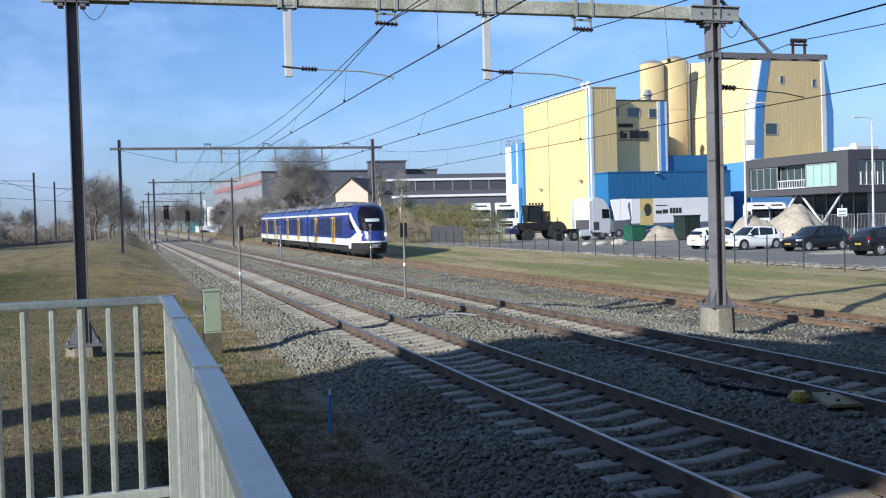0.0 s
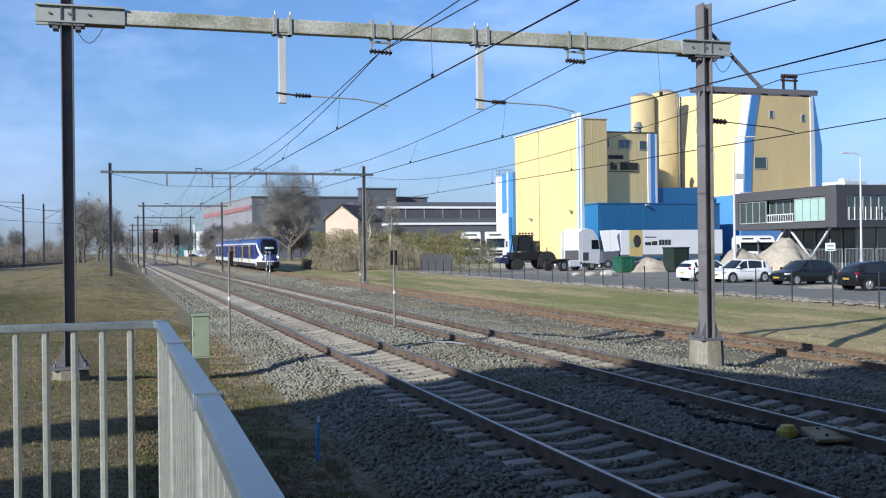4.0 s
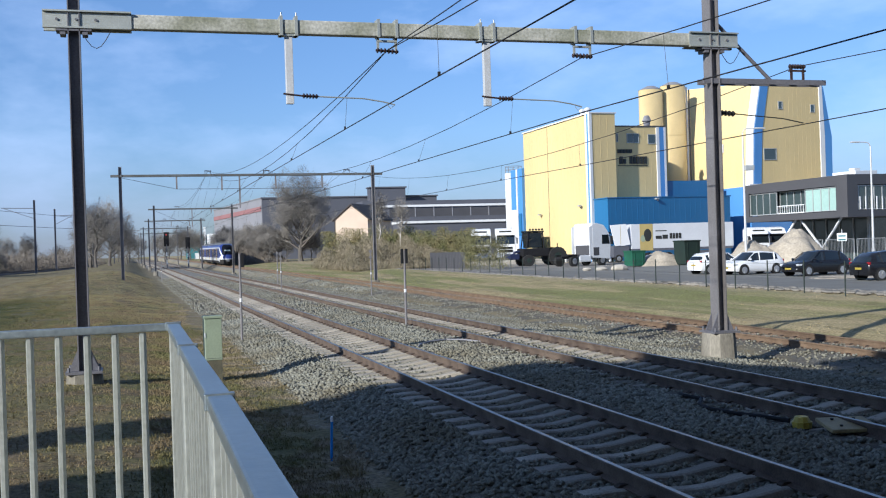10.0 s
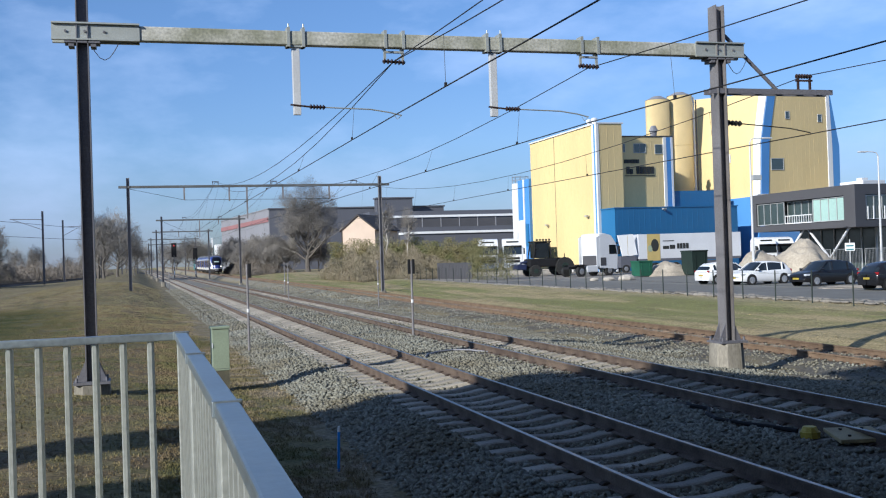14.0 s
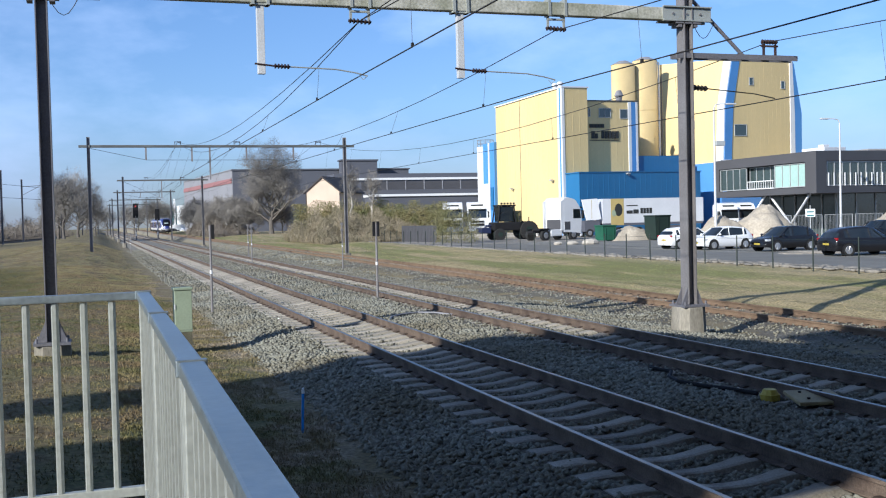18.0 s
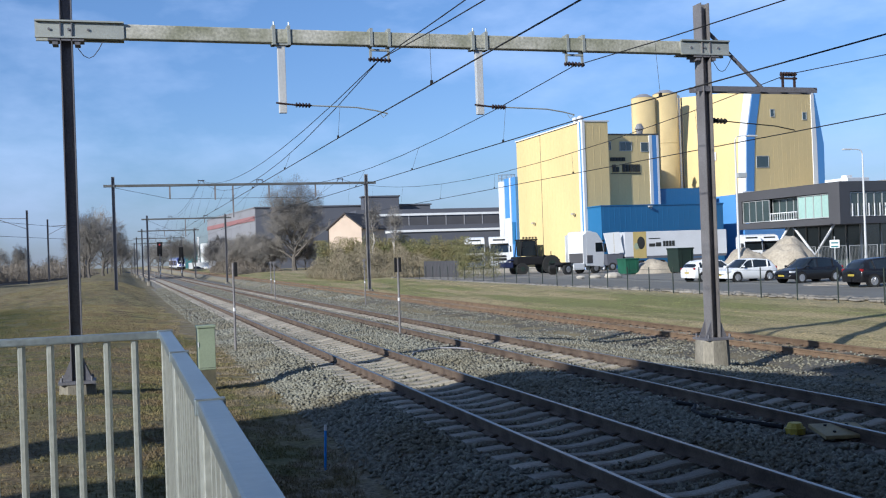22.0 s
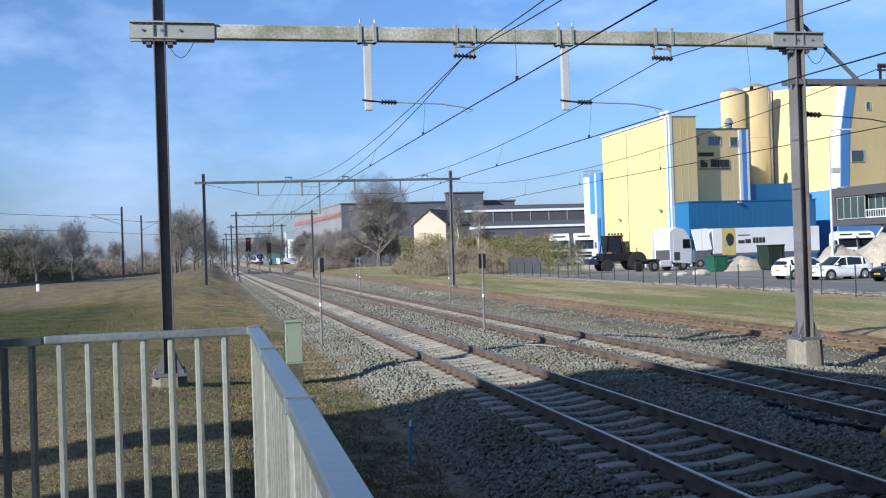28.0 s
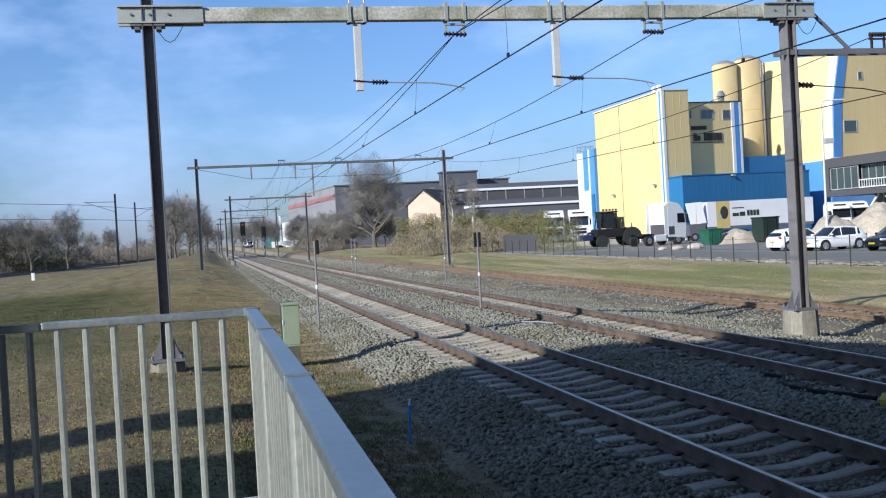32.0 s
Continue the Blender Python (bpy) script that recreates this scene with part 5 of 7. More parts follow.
def fence():
    f = thing("yard_fence", 0, 0, 0, 0, "low dark green wire mesh fence along the siding", "fence")
    ys = [24.0 + 2.75 * i for i in range(32)]
    bm0 = bmesh.new()
    rod(bm0, (0, 0, -0.15), (0, 0, 1.25), 0.03, None, 7)
    ball(bm0, (0, 0, 1.26), 0.035, 7, 4)
    me = mesh_from(bm0, "post", M_POSTGREEN)
    for y in ys:
        p = new("post", me)
        p.parent = f
        p.matrix_basis = pose(22.9 + (y - 50) * 0.03, y, 0)
    for z in (0.08, 0.6, 1.15):
        bm = bmesh.new()
        tube(bm, [(22.9 + (y - 50) * 0.03, y, z) for y in ys], 0.006, 4)
        part("tension_wire", bm, M_POSTGREEN, f)


fence()

# ---- trees, hedges, brush ----
def prism_seg(v, f, a, b, ra, rb, n=4):
    d = (b - a)
    if d.length < 1e-6:
        return
    d.normalize()
    u = d.orthogonal().normalized()
    w = d.cross(u)
    o = len(v)
    for p, r in ((a, ra), (b, rb)):
        for i in range(n):
            t = 2 * math.pi * i / n
            q = p + u * (math.cos(t) * r) + w * (math.sin(t) * r)
            v.append((q.x, q.y, q.z))
    for i in range(n):
        f.append((o + i, o + (i + 1) % n, o + n + (i + 1) % n, o + n + i))


def tree_meshes(seed, h, spread, trunk_r, first=0.25, limbs=11, twigs=5, twig_r=0.016, haze=0, dome=None):
    """Bare winter tree: tapered trunk, limbs that fork three times, and fine twigs."""
    rng = random.Random(seed)
    tv, tf, cv, cf = [], [], [], []

    def grow(p, d, length, r, level):
        n = 4
        q = p.copy()
        pts = [q.copy()]
        for i in range(n):
            d = (d + Vector((rng.uniform(-1, 1), rng.uniform(-1, 1), rng.uniform(-0.15, 0.9))) * (0.17 if level < 2 else 0.30)).normalized()
            nq = q + d * (length / n)
            ra, rb = r * (1 - 0.75 * i / n), r * (1 - 0.75 * (i + 1) / n)
            prism_seg(tv if level < 2 else cv, tf if level < 2 else cf, q, nq, max(ra, twig_r), max(rb, twig_r * 0.7), 6 if level == 0 else 4 if level < 3 else 3)
            q = nq
            pts.append(q.copy())
        if level >= 4:
            return
        kids = (0, 6, 5, twigs)[level] if level else limbs
        for i in range(kids):
            u = rng.uniform(0.25, 1.0)
            k = min(int(u * n), n - 1)
            base = pts[k].lerp(pts[k + 1], u * n - k)
            out = Vector((rng.uniform(-1, 1), rng.uniform(-1, 1), rng.uniform(-0.15, 0.7))).normalized()
            nd = (d * 0.55 + out * 0.9).normalized()
            grow(base, nd, length * rng.uniform(0.38, 0.62), r * 0.42, level + 1)

    q, top = Vector((0, 0, -0.3)), h * 0.62
    pts = []
    n = 7
    for i in range(n):
        nq = Vector((rng.uniform(-0.02, 0.02) * h, rng.uniform(-0.02, 0.02) * h, top * (i + 1) / n))
        prism_seg(tv, tf, q, nq, trunk_r * (1.25 if i == 0 else 1 - 0.7 * i / n), trunk_r * (1 - 0.7 * (i + 1) / n), 8)
        pts.append((q.copy(), nq.copy()))
        q = nq
    for i in range(limbs):
        u = first + (1 - first) * (i + 0.5) / limbs
        k = min(int(u * n), n - 1)
        base = pts[k][0].lerp(pts[k][1], u * n - k)
        ang = i * 2.4 + rng.uniform(-0.4, 0.4)
        up = 0.28 + 0.85 * u
        d = Vector((math.cos(ang), math.sin(ang), up)).normalized()
        grow(base, d, spread * (1.0 - 0.35 * u) * rng.uniform(0.8, 1.1), trunk_r * 0.45 * (1.15 - u * 0.6), 1)
    for _ in range(haze):
        # finest twigs, filling an uneven dome
        cx, cz, rx, rz = dome
        q = Vector((rng.gauss(0, 1), rng.gauss(0, 1), rng.gauss(0, 1))).normalized()
        if q.z < -0.55:
            continue
        rr = rng.random() ** (0.5 if rx < 5 else 0.36) * (0.86 + 0.30 * noise.noise(q * 2.3 + Vector((seed, 0, 0))))
        p = Vector((q.x * rx * rr, q.y * rx * rr, cz + q.z * rz * rr))
        if noise.noise(p * 0.45 + Vector((seed, 3, 1))) < -0.28:
            continue
        d = (q * 0.7 + Vector((rng.uniform(-1, 1), rng.uniform(-1, 1), rng.uniform(-0.4, 1.1)))).normalized() * rng.uniform(0.3, 0.9)
        w = d.orthogonal().normalized() * rng.uniform(0.009, 0.019)
        o = len(cv)
        cv += [tuple(p - w), tuple(p + w), tuple(p + d)]
        cf.append((o, o + 1, o + 2))
    out = []
    for nm, vv, ff, mm in (("trunk", tv, tf, M_BARK), ("crown", cv, cf, M_TWIG)):
        me = bpy.data.meshes.new(nm)
        me.from_pydata(vv, [], ff)
        me.materials.append(mm)
        out.append(me)
    return out


def plant(kind, meshes, x, y, z, rz, s, label, group, trunk_mat=None):
    t = thing(kind, x, y, z, rz, label, "tree", group)
    t.scale = (s, s, s)
    for nm, me in zip(("trunk", "crown"), meshes):
        o = new(nm, me)
        o.parent = t
    return t


OAK = tree_meshes(3, 13.0, 5.4, 0.40, 0.2, 26, 11, 0.012, 44000, (0, 9.0, 5.5, 6.7))
ASH = tree_meshes(8, 10.0, 3.8, 0.22, 0.2, 14, 7, 0.011, 9500, (0, 5.8, 3.4, 4.4))
SCRUB = tree_meshes(15, 5.5, 2.3, 0.10, 0.08, 12, 6, 0.010, 9000, (0, 2.7, 2.4, 2.3))
BIRCH = tree_meshes(21, 14.5, 1.7, 0.19, 0.5, 10, 5, 0.012, 3500, (0, 8.6, 1.5, 3.0))
birch_trunk = BIRCH[0].copy()
birch_trunk.materials.clear()
birch_trunk.materials.append(M_BIRCH)
BIRCH = [birch_trunk, BIRCH[1]]

plant("bare_tree", OAK, 26.8, 200, 0.2, 20, 1.22, "large bare oak with a broad rounded crown", "bare winter trees")
for i, (x, y, s, rz) in enumerate(((-10.4, 190, 1.22, 10), (-8.2, 200, 1.3, 80), (-11.9, 205, 1.25, 150), (-6.4, 215, 1.0, 200), (-5.4, 235, 0.85, 20))):
    plant("bare_tree", ASH, x, y, 0.2, rz, s, "bare grey-brown tree beside the branch line", "bare winter trees")
for i, (x, y, s, rz) in enumerate(((26.2, 131, 0.86, 0), (29.0, 131, 0.78, 100))):
    plant("birch_tree", BIRCH, x, y, 0.1, rz, s, "slender bare birch with a pale trunk", "birches by the bank")
for i, (x, y, s) in enumerate(((16.6, 250, 1.5), (18.6, 235, 1.6), (20.5, 228, 1.7), (22.0, 215, 1.6), (18.0, 262, 1.8), (19.4, 222, 1.25), (21.0, 206, 1.2), (23.4, 204, 1.3), (29.5, 205, 1.3))):
    plant("bare_shrub", SCRUB, x, y, 0.1, i * 47, s, "bare brown shrub beside the siding", "shrubs beside the siding")
for i in range(18):
    rng = random.Random(i)
    plant("bare_tree", ASH, -60 + i * 2.1 + rng.uniform(-1, 1), 150 + rng.uniform(-6, 8), 0.1, i * 63, rng.uniform(0.55, 0.92), "bare tree at the edge of the field", "trees at the field edge")
for i in range(9):
    rng = random.Random(70 + i)
    plant("bare_shrub", SCRUB, branch_x(158 + i * 5) - 4 - rng.random() * 3, 158 + i * 5, 0.1, i * 71, rng.uniform(0.5, 0.8), "low bare shrub at the field edge", "shrubs at the field edge")
# far woods along the horizon
for i in range(16):
    rng = random.Random(170 + i)
    x = -95 + i * 6.2
    plant("bare_tree", ASH, x, 330 + rng.uniform(-20, 60), 0.0, i * 53, rng.uniform(0.7, 1.1), "distant bare tree on the horizon", "distant trees")
for i in range(7):
    rng = random.Random(270 + i)
    plant("bare_tree", ASH, 6 + i * 2.6, 420 + rng.uniform(-20, 40), 0.0, i * 53, rng.uniform(1.1, 1.5), "distant bare tree beside the line", "distant trees")


def leaf_mass(name, n, place, size, mat, label, category, seed, upright=False, slim=0.6):
    """Many small leaves or stems as one loose mass."""
    rng = random.Random(seed)
    v, f = [], []
    for i in range(n):
        c = Vector(place(rng))
        s = size * rng.uniform(0.5, 1.5)
        if upright:
            lean = Vector((rng.uniform(-0.25, 0.25), rng.uniform(-0.25, 0.25), 1.0)).normalized()
            side = lean.orthogonal().normalized() * (0.013 + s * 0.006)
            side.rotate(Euler((0, 0, rng.uniform(0, 3.14))))
            a, b = c, c + lean * s
            pts = (a - side, a + side, b + side * 0.4, b - side * 0.4)
        else:
            q = Euler((rng.uniform(0, 6.3), rng.uniform(0, 6.3), rng.uniform(0, 6.3))).to_matrix()
            u, w = q @ Vector((s, 0, 0)), q @ Vector((0, s * slim, 0))
            pts = (c - u, c - w, c + u, c + w)
        o = len(v)
        v += [tuple(p) for p in pts]
        f.append((o, o + 1, o + 2, o + 3))
    return tagged(raw(name, v, f, mat), label, category, kind="stuff")


def mound(x0, x1, y0, y1, h, f):
    def at(r):
        x, y = r.uniform(x0, x1), r.uniform(y0, y1)
        top = h * (0.55 + 0.75 * noise.noise((x * f * 2, y * f * 0.6, 4.0)))
        edge = min(1.0, 4 * min(x - x0, x1 - x) / (x1 - x0) + 0.25, 2.2 * (y - y0) / (y1 - y0) + 0.12)
        return (x, y, max(0.05, top * edge) * r.random() ** 0.6)
    return at


def thicket(r):
    """Scrub beyond the branch line."""
    y = 116 + 200 * r.random() ** 1.3
    back = r.random() ** 1.5 * 22
    x = branch_x(y) - 2.8 - back
    top = 4.6 * (0.62 + 0.75 * noise.noise((x * 0.24, y * 0.08, 4.0)))
    return (x, y, max(0.05, top * min(1.0, 0.25 + back / 3)) * r.random() ** 0.6)


def hedge_place(x0, y0, x1, y1, w, h):
    def at(r):
        u = r.random()
        z = r.random() ** 0.8
        bulge = 0.85 + 0.3 * noise.noise((u * 9, z * 3, 1.0))
        return (x0 + (x1 - x0) * u + r.gauss(0, w * 0.35), y0 + (y1 - y0) * u + r.gauss(0, w * 0.35), h * z * bulge)
    return at


leaf_mass("green_hedge", 9000, hedge_place(-30.0, 150, -26.6, 176, 1.0, 2.4), 0.10, M_HEDGE, "low green bushes at the field edge", "bushes", 15)
leaf_mass("green_hedge", 36000, hedge_place(29.5, 134, 34.0, 116, 1.0, 5.0), 0.075, M_HEDGE, "tall dense olive green hedge beside the yard", "hedge", 5)
leaf_mass("green_hedge", 36000, hedge_place(22.4, 150, 31.5, 134, 1.2, 5.9), 0.08, M_HEDGE, "olive green conifer hedge below the house", "hedge", 6)
leaf_mass("young_bushes", 3600, hedge_place(26.4, 96.5, 30.0, 94.5, 0.7, 3.7), 0.20, M_OLIVE, "thin olive young bushes behind the yard fence", "bushes", 17, False, 0.09)
leaf_mass("bramble_bank", 80000, mound(18.0, 31.5, 110, 136, 4.6, 0.3), 0.24, M_STRAW, "straw brown brambles and dry stems on the bank", "brambles", 7, False, 0.07)
leaf_mass("brushwood", 50000, mound(15.5, 24.5, 200, 262, 6.5, 0.2), 0.5, M_BRUSH, "brown bare brushwood beside the siding", "brushwood", 8, False, 0.06)
leaf_mass("brushwood", 80000, thicket, 0.34, M_BRUSH, "brown bare brushwood along the branch line", "brushwood", 9, False, 0.08)
leaf_mass("ivy_thicket", 16000, lambda r: (-33 + r.gauss(0, 4.0), 146 + r.gauss(0, 1.0), abs(2.6 + r.gauss(0, 1.5))), 0.09, M_IVY, "dark green ivy-grown thicket at the field edge", "thicket", 10)

# ---- cars ----
def car(x, y, rz, paint, label, L=3.98, H=1.47, W=1.70):
    """A hatchback whose nose points along +x."""
    c = thing("car", x, y, 0, rz, label, "car", "parked cars")
    h, k = L / 2, W / 2
    belt = 0.62 * H

    def loft(secs, pick, names, mats, labels):
        """secs: (x, outline); pick(i, j) gives the part that a face belongs to."""
        grids = [[Vector((sx, a, b)) for a, b in ring] for sx, ring in secs]
        n = len(grids[0])
        got = [([], []) for _ in names]
        for i in range(len(grids) - 1):
            for j in range(n - 1):
                v, f = got[pick(i, j)]
                o = len(v)
                v += [grids[i][j], grids[i][j + 1], grids[i + 1][j + 1], grids[i + 1][j]]
                f.append((o, o + 1, o + 2, o + 3))
        for (v, f), nm, mt, lb in zip(got, names, mats, labels):
            bm = bmesh.new()
            vs = [bm.verts.new(q) for q in v]
            for q in f:
                bm.faces.new([vs[e] for e in q])
            bmesh.ops.remove_doubles(bm, verts=bm.verts, dist=0.002)
            bmesh.ops.recalc_face_normals(bm, faces=bm.faces)
            part(nm, bm, mt, c, lb, True)

    low = []
    for u, w, zb, zt in ((-1.0, 0.84, 0.27, 0.80), (-0.985, 0.92, 0.25, 0.88), (-0.93, 0.96, 0.26, 0.97), (-0.72, 1.0, 0.20, 0.96), (-0.3, 1.0, 0.19, 0.94), (0.2, 1.0, 0.19, 0.925),
                         (0.42, 1.0, 0.19, 0.91), (0.62, 0.985, 0.20, 0.86), (0.8, 0.95, 0.22, 0.79), (0.92, 0.86, 0.25, 0.71), (0.975, 0.76, 0.26, 0.65), (1.0, 0.62, 0.27, 0.58)):
        w *= k
        zt *= H / 1.47
        half = [(w * 0.90, zb), (w * 0.985, zb + 0.10), (w, zb + 0.28), (w * 0.985, zt - 0.16), (w * 0.93, zt - 0.05), (w * 0.8, zt), (w * 0.4, zt + 0.012)]
        low.append((u * h, [(-a, b) for a, b in half] + [(a, b) for a, b in half[::-1]]))
    low = [(low[0][0] - 0.004, [(a * 0.03, b) for a, b in low[0][1]])] + low + [(low[-1][0] + 0.004, [(a * 0.03, b) for a, b in low[-1][1]])]
    loft(low, lambda i, j: 0, ["body"], [paint], [""])
    top = []
    for u, zt, wt in ((-0.955, belt + 0.02, 0.82), (-0.86, H - 0.28, 0.75), (-0.74, H - 0.12, 0.71), (-0.55, H - 0.055, 0.70), (-0.20, H, 0.71), (0.02, H - 0.02, 0.69), (0.13, H - 0.07, 0.67), (0.50, belt - 0.01, 0.80)):
        zb = belt - 0.05
        wt *= k
        wb = k * 0.93
        m_ = max(zt - 0.09, zb + 0.002)
        half = [(wb, zb), (wt + (wb - wt) * 0.12, m_), (wt * 0.93, max(zt - 0.02, zb + 0.003)), (wt * 0.5, max(zt, zb + 0.004))]
        top.append((u * h, [(-a, b) for a, b in half] + [(a, b) for a, b in half[::-1]]))

    def which(i, j):
        if j in (0, 6):
            return 1 if 2 <= i <= 6 else 0
        if i in (6,) or i == 0:
            return 1
        return 0
    loft(top, which, ["roof", "glasshouse"], [paint, M_CARGLASS], ["", "dark tinted car windows"])
    for s in (-1, 1):
        for u0, u1, r in ((-0.02, -0.05, 0.028), (-0.60, -0.64, 0.05), (0.49, 0.13, 0.028)):
            bm = bmesh.new()
            rod(bm, (u0 * h, s * k * 0.935, belt - 0.04), (u1 * h, s * k * 0.745, H - 0.10), r, None, 6)
            part("pillar", bm, paint, c)
        bm = bmesh.new()
        ball(bm, (0.40 * h, s * (k + 0.07), belt + 0.06), 0.1, 8, 6, (0.8, 1.0, 0.65))
        part("mirror", bm, paint, c)
        bm = bmesh.new()
        box(bm, 0.80 * h, 0.965 * h, s * k * 0.66, s * k * 0.90, 0.60, 0.72, None, 0.03)
        part("headlight", bm, M_HEAD, c, "clear headlight")
        bm = bmesh.new()
        box(bm, -0.985 * h, -0.93 * h, s * k * 0.70, s * k * 0.93, 0.78, 0.93, None, 0.02)
        part("tail_light", bm, M_TAIL, c, "red tail light")
        for u in (0.15, -0.38):
            bm = bmesh.new()
            box(bm, u * h - 0.09, u * h + 0.09, s * k * 0.99, s * k * 1.012, 0.76, 0.785)
            part("door_handle", bm, paint, c)
    for sx in (-h + 0.70, h - 0.78):
        for s in (-1, 1):
            yy = s * k
            bm = bmesh.new()
            rod(bm, (sx, yy - s * 0.22, 0.33), (sx, yy + s * 0.004, 0.33), 0.36, None, 22)
            part("wheel_arch", bm, M_BLACK, c, "black wheel arch")
            bm = bmesh.new()
            rod(bm, (sx, yy - s * 0.18, 0.31), (sx, yy + s * 0.014, 0.31), 0.31, None, 22)
            wh = part("wheel", bm, M_TYRE, c, "black tyre")
            bm = bmesh.new()
            rod(bm, (sx, yy + s * 0.012, 0.31), (sx, yy + s * 0.022, 0.31), 0.215, 0.20, 14)
            for q in range(5):
                an = q * 1.2566
                rod(bm, (sx, yy + s * 0.026, 0.31), (sx + 0.19 * math.cos(an), yy + s * 0.026, 0.31 + 0.19 * math.sin(an)), 0.022, None, 5)
            part("rim", bm, M_RIM, wh, "silver rim")
    for sx, z in ((-h - 0.008, 0.56), (h + 0.004, 0.40)):
        bm = bmesh.new()
        box(bm, sx - 0.012, sx + 0.012, -0.24, 0.24, z, z + 0.10)
        part("plate_bar", bm, M_YELPLASTIC, c, "plain yellow plate bar")
    bm = bmesh.new()
    box(bm, h - 0.10, h - 0.006, -0.42, 0.42, 0.34, 0.42, None, 0.01)
    part("grille", bm, M_BLACK, c)
    return c


car(32.7, 60.9, 4, M_WHITEP, "white hatchback parked with its rear to the road")
car(33.0, 57.6, 186, M_WHITEP, "white hatchback parked with its nose to the road")
car(33.75, 52.2, 187, M_CARDARK, "black hatchback parked with its nose to the road", 4.05)
car(32.2, 43.7, -3, M_CARDARK, "dark hatchback parked with its rear to the road", 4.2, 1.48, 1.74)
car(46.3, 58.6, 186, M_CARDARK, "dark car parked behind the others beside a sand heap", 4.3, 1.58, 1.78)
car(32.3, 37.5, 2, M_CARDARK, "dark car parked at the end of the row", 4.3, 1.55, 1.76)


# ---- trucks and machines ----
def wheels(parent, pts, r=0.5, w=0.3):
    for x, y in pts:
        bm = bmesh.new()
        rod(bm, (x, y - w / 2, r), (x, y + w / 2, r), r, None, 20)
        t = part("wheel", bm, M_TYRE, parent, "black truck tyre")
        bm = bmesh.new()
        s = -1 if y < 0 else 1
        rod(bm, (x, y + s * w / 2, r), (x, y + s * (w / 2 + 0.02), r), r * 0.55, r * 0.4, 12)
        part("rim", bm, M_RIM, t)


def truck(x, y, rz, label, chassis=3.6):
    """Tractor unit whose nose points along +x."""
    t = thing("truck", x, y, 0, rz, label, "truck", "parked trucks")
    bm = bmesh.new()
    prism(bm, [(-1.15, 0.75), (1.05, 0.55), (1.17, 1.9), (1.0, 2.95), (0.75, 3.3), (0.35, 3.75), (-0.6, 3.95), (-1.15, 3.85)], "y", -1.23, 1.23)
    bmesh.ops.bevel(bm, geom=bm.edges[:], offset=0.05, segments=2, affect="EDGES")
    cab = part("cab", bm, M_WHITEP, t, "white truck cab")
    bm = bmesh.new()
    prism(bm, [(1.165, 1.95), (1.0, 2.95), (1.04, 2.98), (1.21, 1.95)], "y", -1.1, 1.1)
    part("windscreen", bm, M_CARGLASS, cab, "dark windscreen")
    bm = bmesh.new()
    box(bm, 1.02, 1.34, -1.1, 1.1, 2.92, 3.06, None, 0.03)
    part("sun_visor", bm, M_BLACK, cab, "dark sun visor")
    bm = bmesh.new()
    box(bm, 0.45, 0.62, -0.75, 0.75, 3.42, 3.62, Matrix.Translation((0.05, 0, 0)))
    part("sign_bar", bm, M_LETTER, cab, "plain dark bar on the roof deflector")
    for z0, z1 in ((0.95, 1.25), (1.35, 1.6)):
        bm = bmesh.new()
        box(bm, 1.06, 1.2, -0.85, 0.85, z0, z1, None, 0.02)
        part("grille", bm, M_BLACK, cab, "black grille")
    for s in (-1, 1):
        bm = bmesh.new()
        prism(bm, [(0.05, 2.0), (1.0, 2.0), (0.85, 2.85), (0.05, 2.85)], "y", s * 1.235 - 0.01, s * 1.235 + 0.01)
        part("side_window", bm, M_CARGLASS, cab)
        bm = bmesh.new()
        prism(bm, [(-1.05, 0.95), (-0.35, 0.95), (-0.35, 1.7), (-1.05, 1.7)], "y", s * 1.232 - 0.01, s * 1.232 + 0.01)
        part("side_panel", bm, M_GREYDARK, cab, "dark side panel")
        bm = bmesh.new()
        prism(bm, [(-1.25, 0.9), (-1.1, 0.9), (-1.1, 3.75), (-1.5, 3.55), (-1.5, 0.9)], "y", s * 1.17, s * 1.22)
        part("side_deflector", bm, M_WHITEP, cab, "white side deflector")
        bm = bmesh.new()
        rod(bm, (0.9, s * 1.2, 2.75), (1.12, s * 1.42, 2.7), 0.03, None, 6)
        box(bm, 1.0, 1.2, s * 1.32, s * 1.5, 1.95, 2.7, None, 0.04)
        part("mirror", bm, M_BLACK, cab)
        bm = bmesh.new()
        box(bm, 1.08, 1.24, s * 0.8, s * 1.15, 0.62, 0.85, None, 0.03)
        part("headlight", bm, M_HEAD, cab)
        bm = bmesh.new()
        box(bm, -chassis + 0.9, -1.3, s * 0.75, s * 1.18, 0.4, 1.0, None, 0.06)
        part("fuel_tank", bm, M_WHITE, t)
        bm = bmesh.new()
        box(bm, -chassis - 0.35, -chassis + 0.95, s * 0.75, s * 1.2, 1.02, 1.08, None, 0.02)
        part("mudguard", bm, M_BLACK, t)
    bm = bmesh.new()
    box(bm, -1.24, -1.16, -1.0, 1.0, 0.95, 1.9)
    part("rear_panel", bm, M_GREYDARK, cab, "dark rear wall panel of the cab")
    bm = bmesh.new()
    box(bm, 1.0, 1.24, -1.2, 1.2, 0.3, 0.62, None, 0.06)
    part("bumper", bm, M_WHITEP, t)
    bm = bmesh.new()
    box(bm, -chassis - 0.6, 0.9, -0.4, 0.4, 0.7, 0.95)
    box(bm, -chassis + 0.1, -chassis + 1.2, -0.5, 0.5, 0.95, 1.12)
    part("chassis", bm, M_BLACK, t)
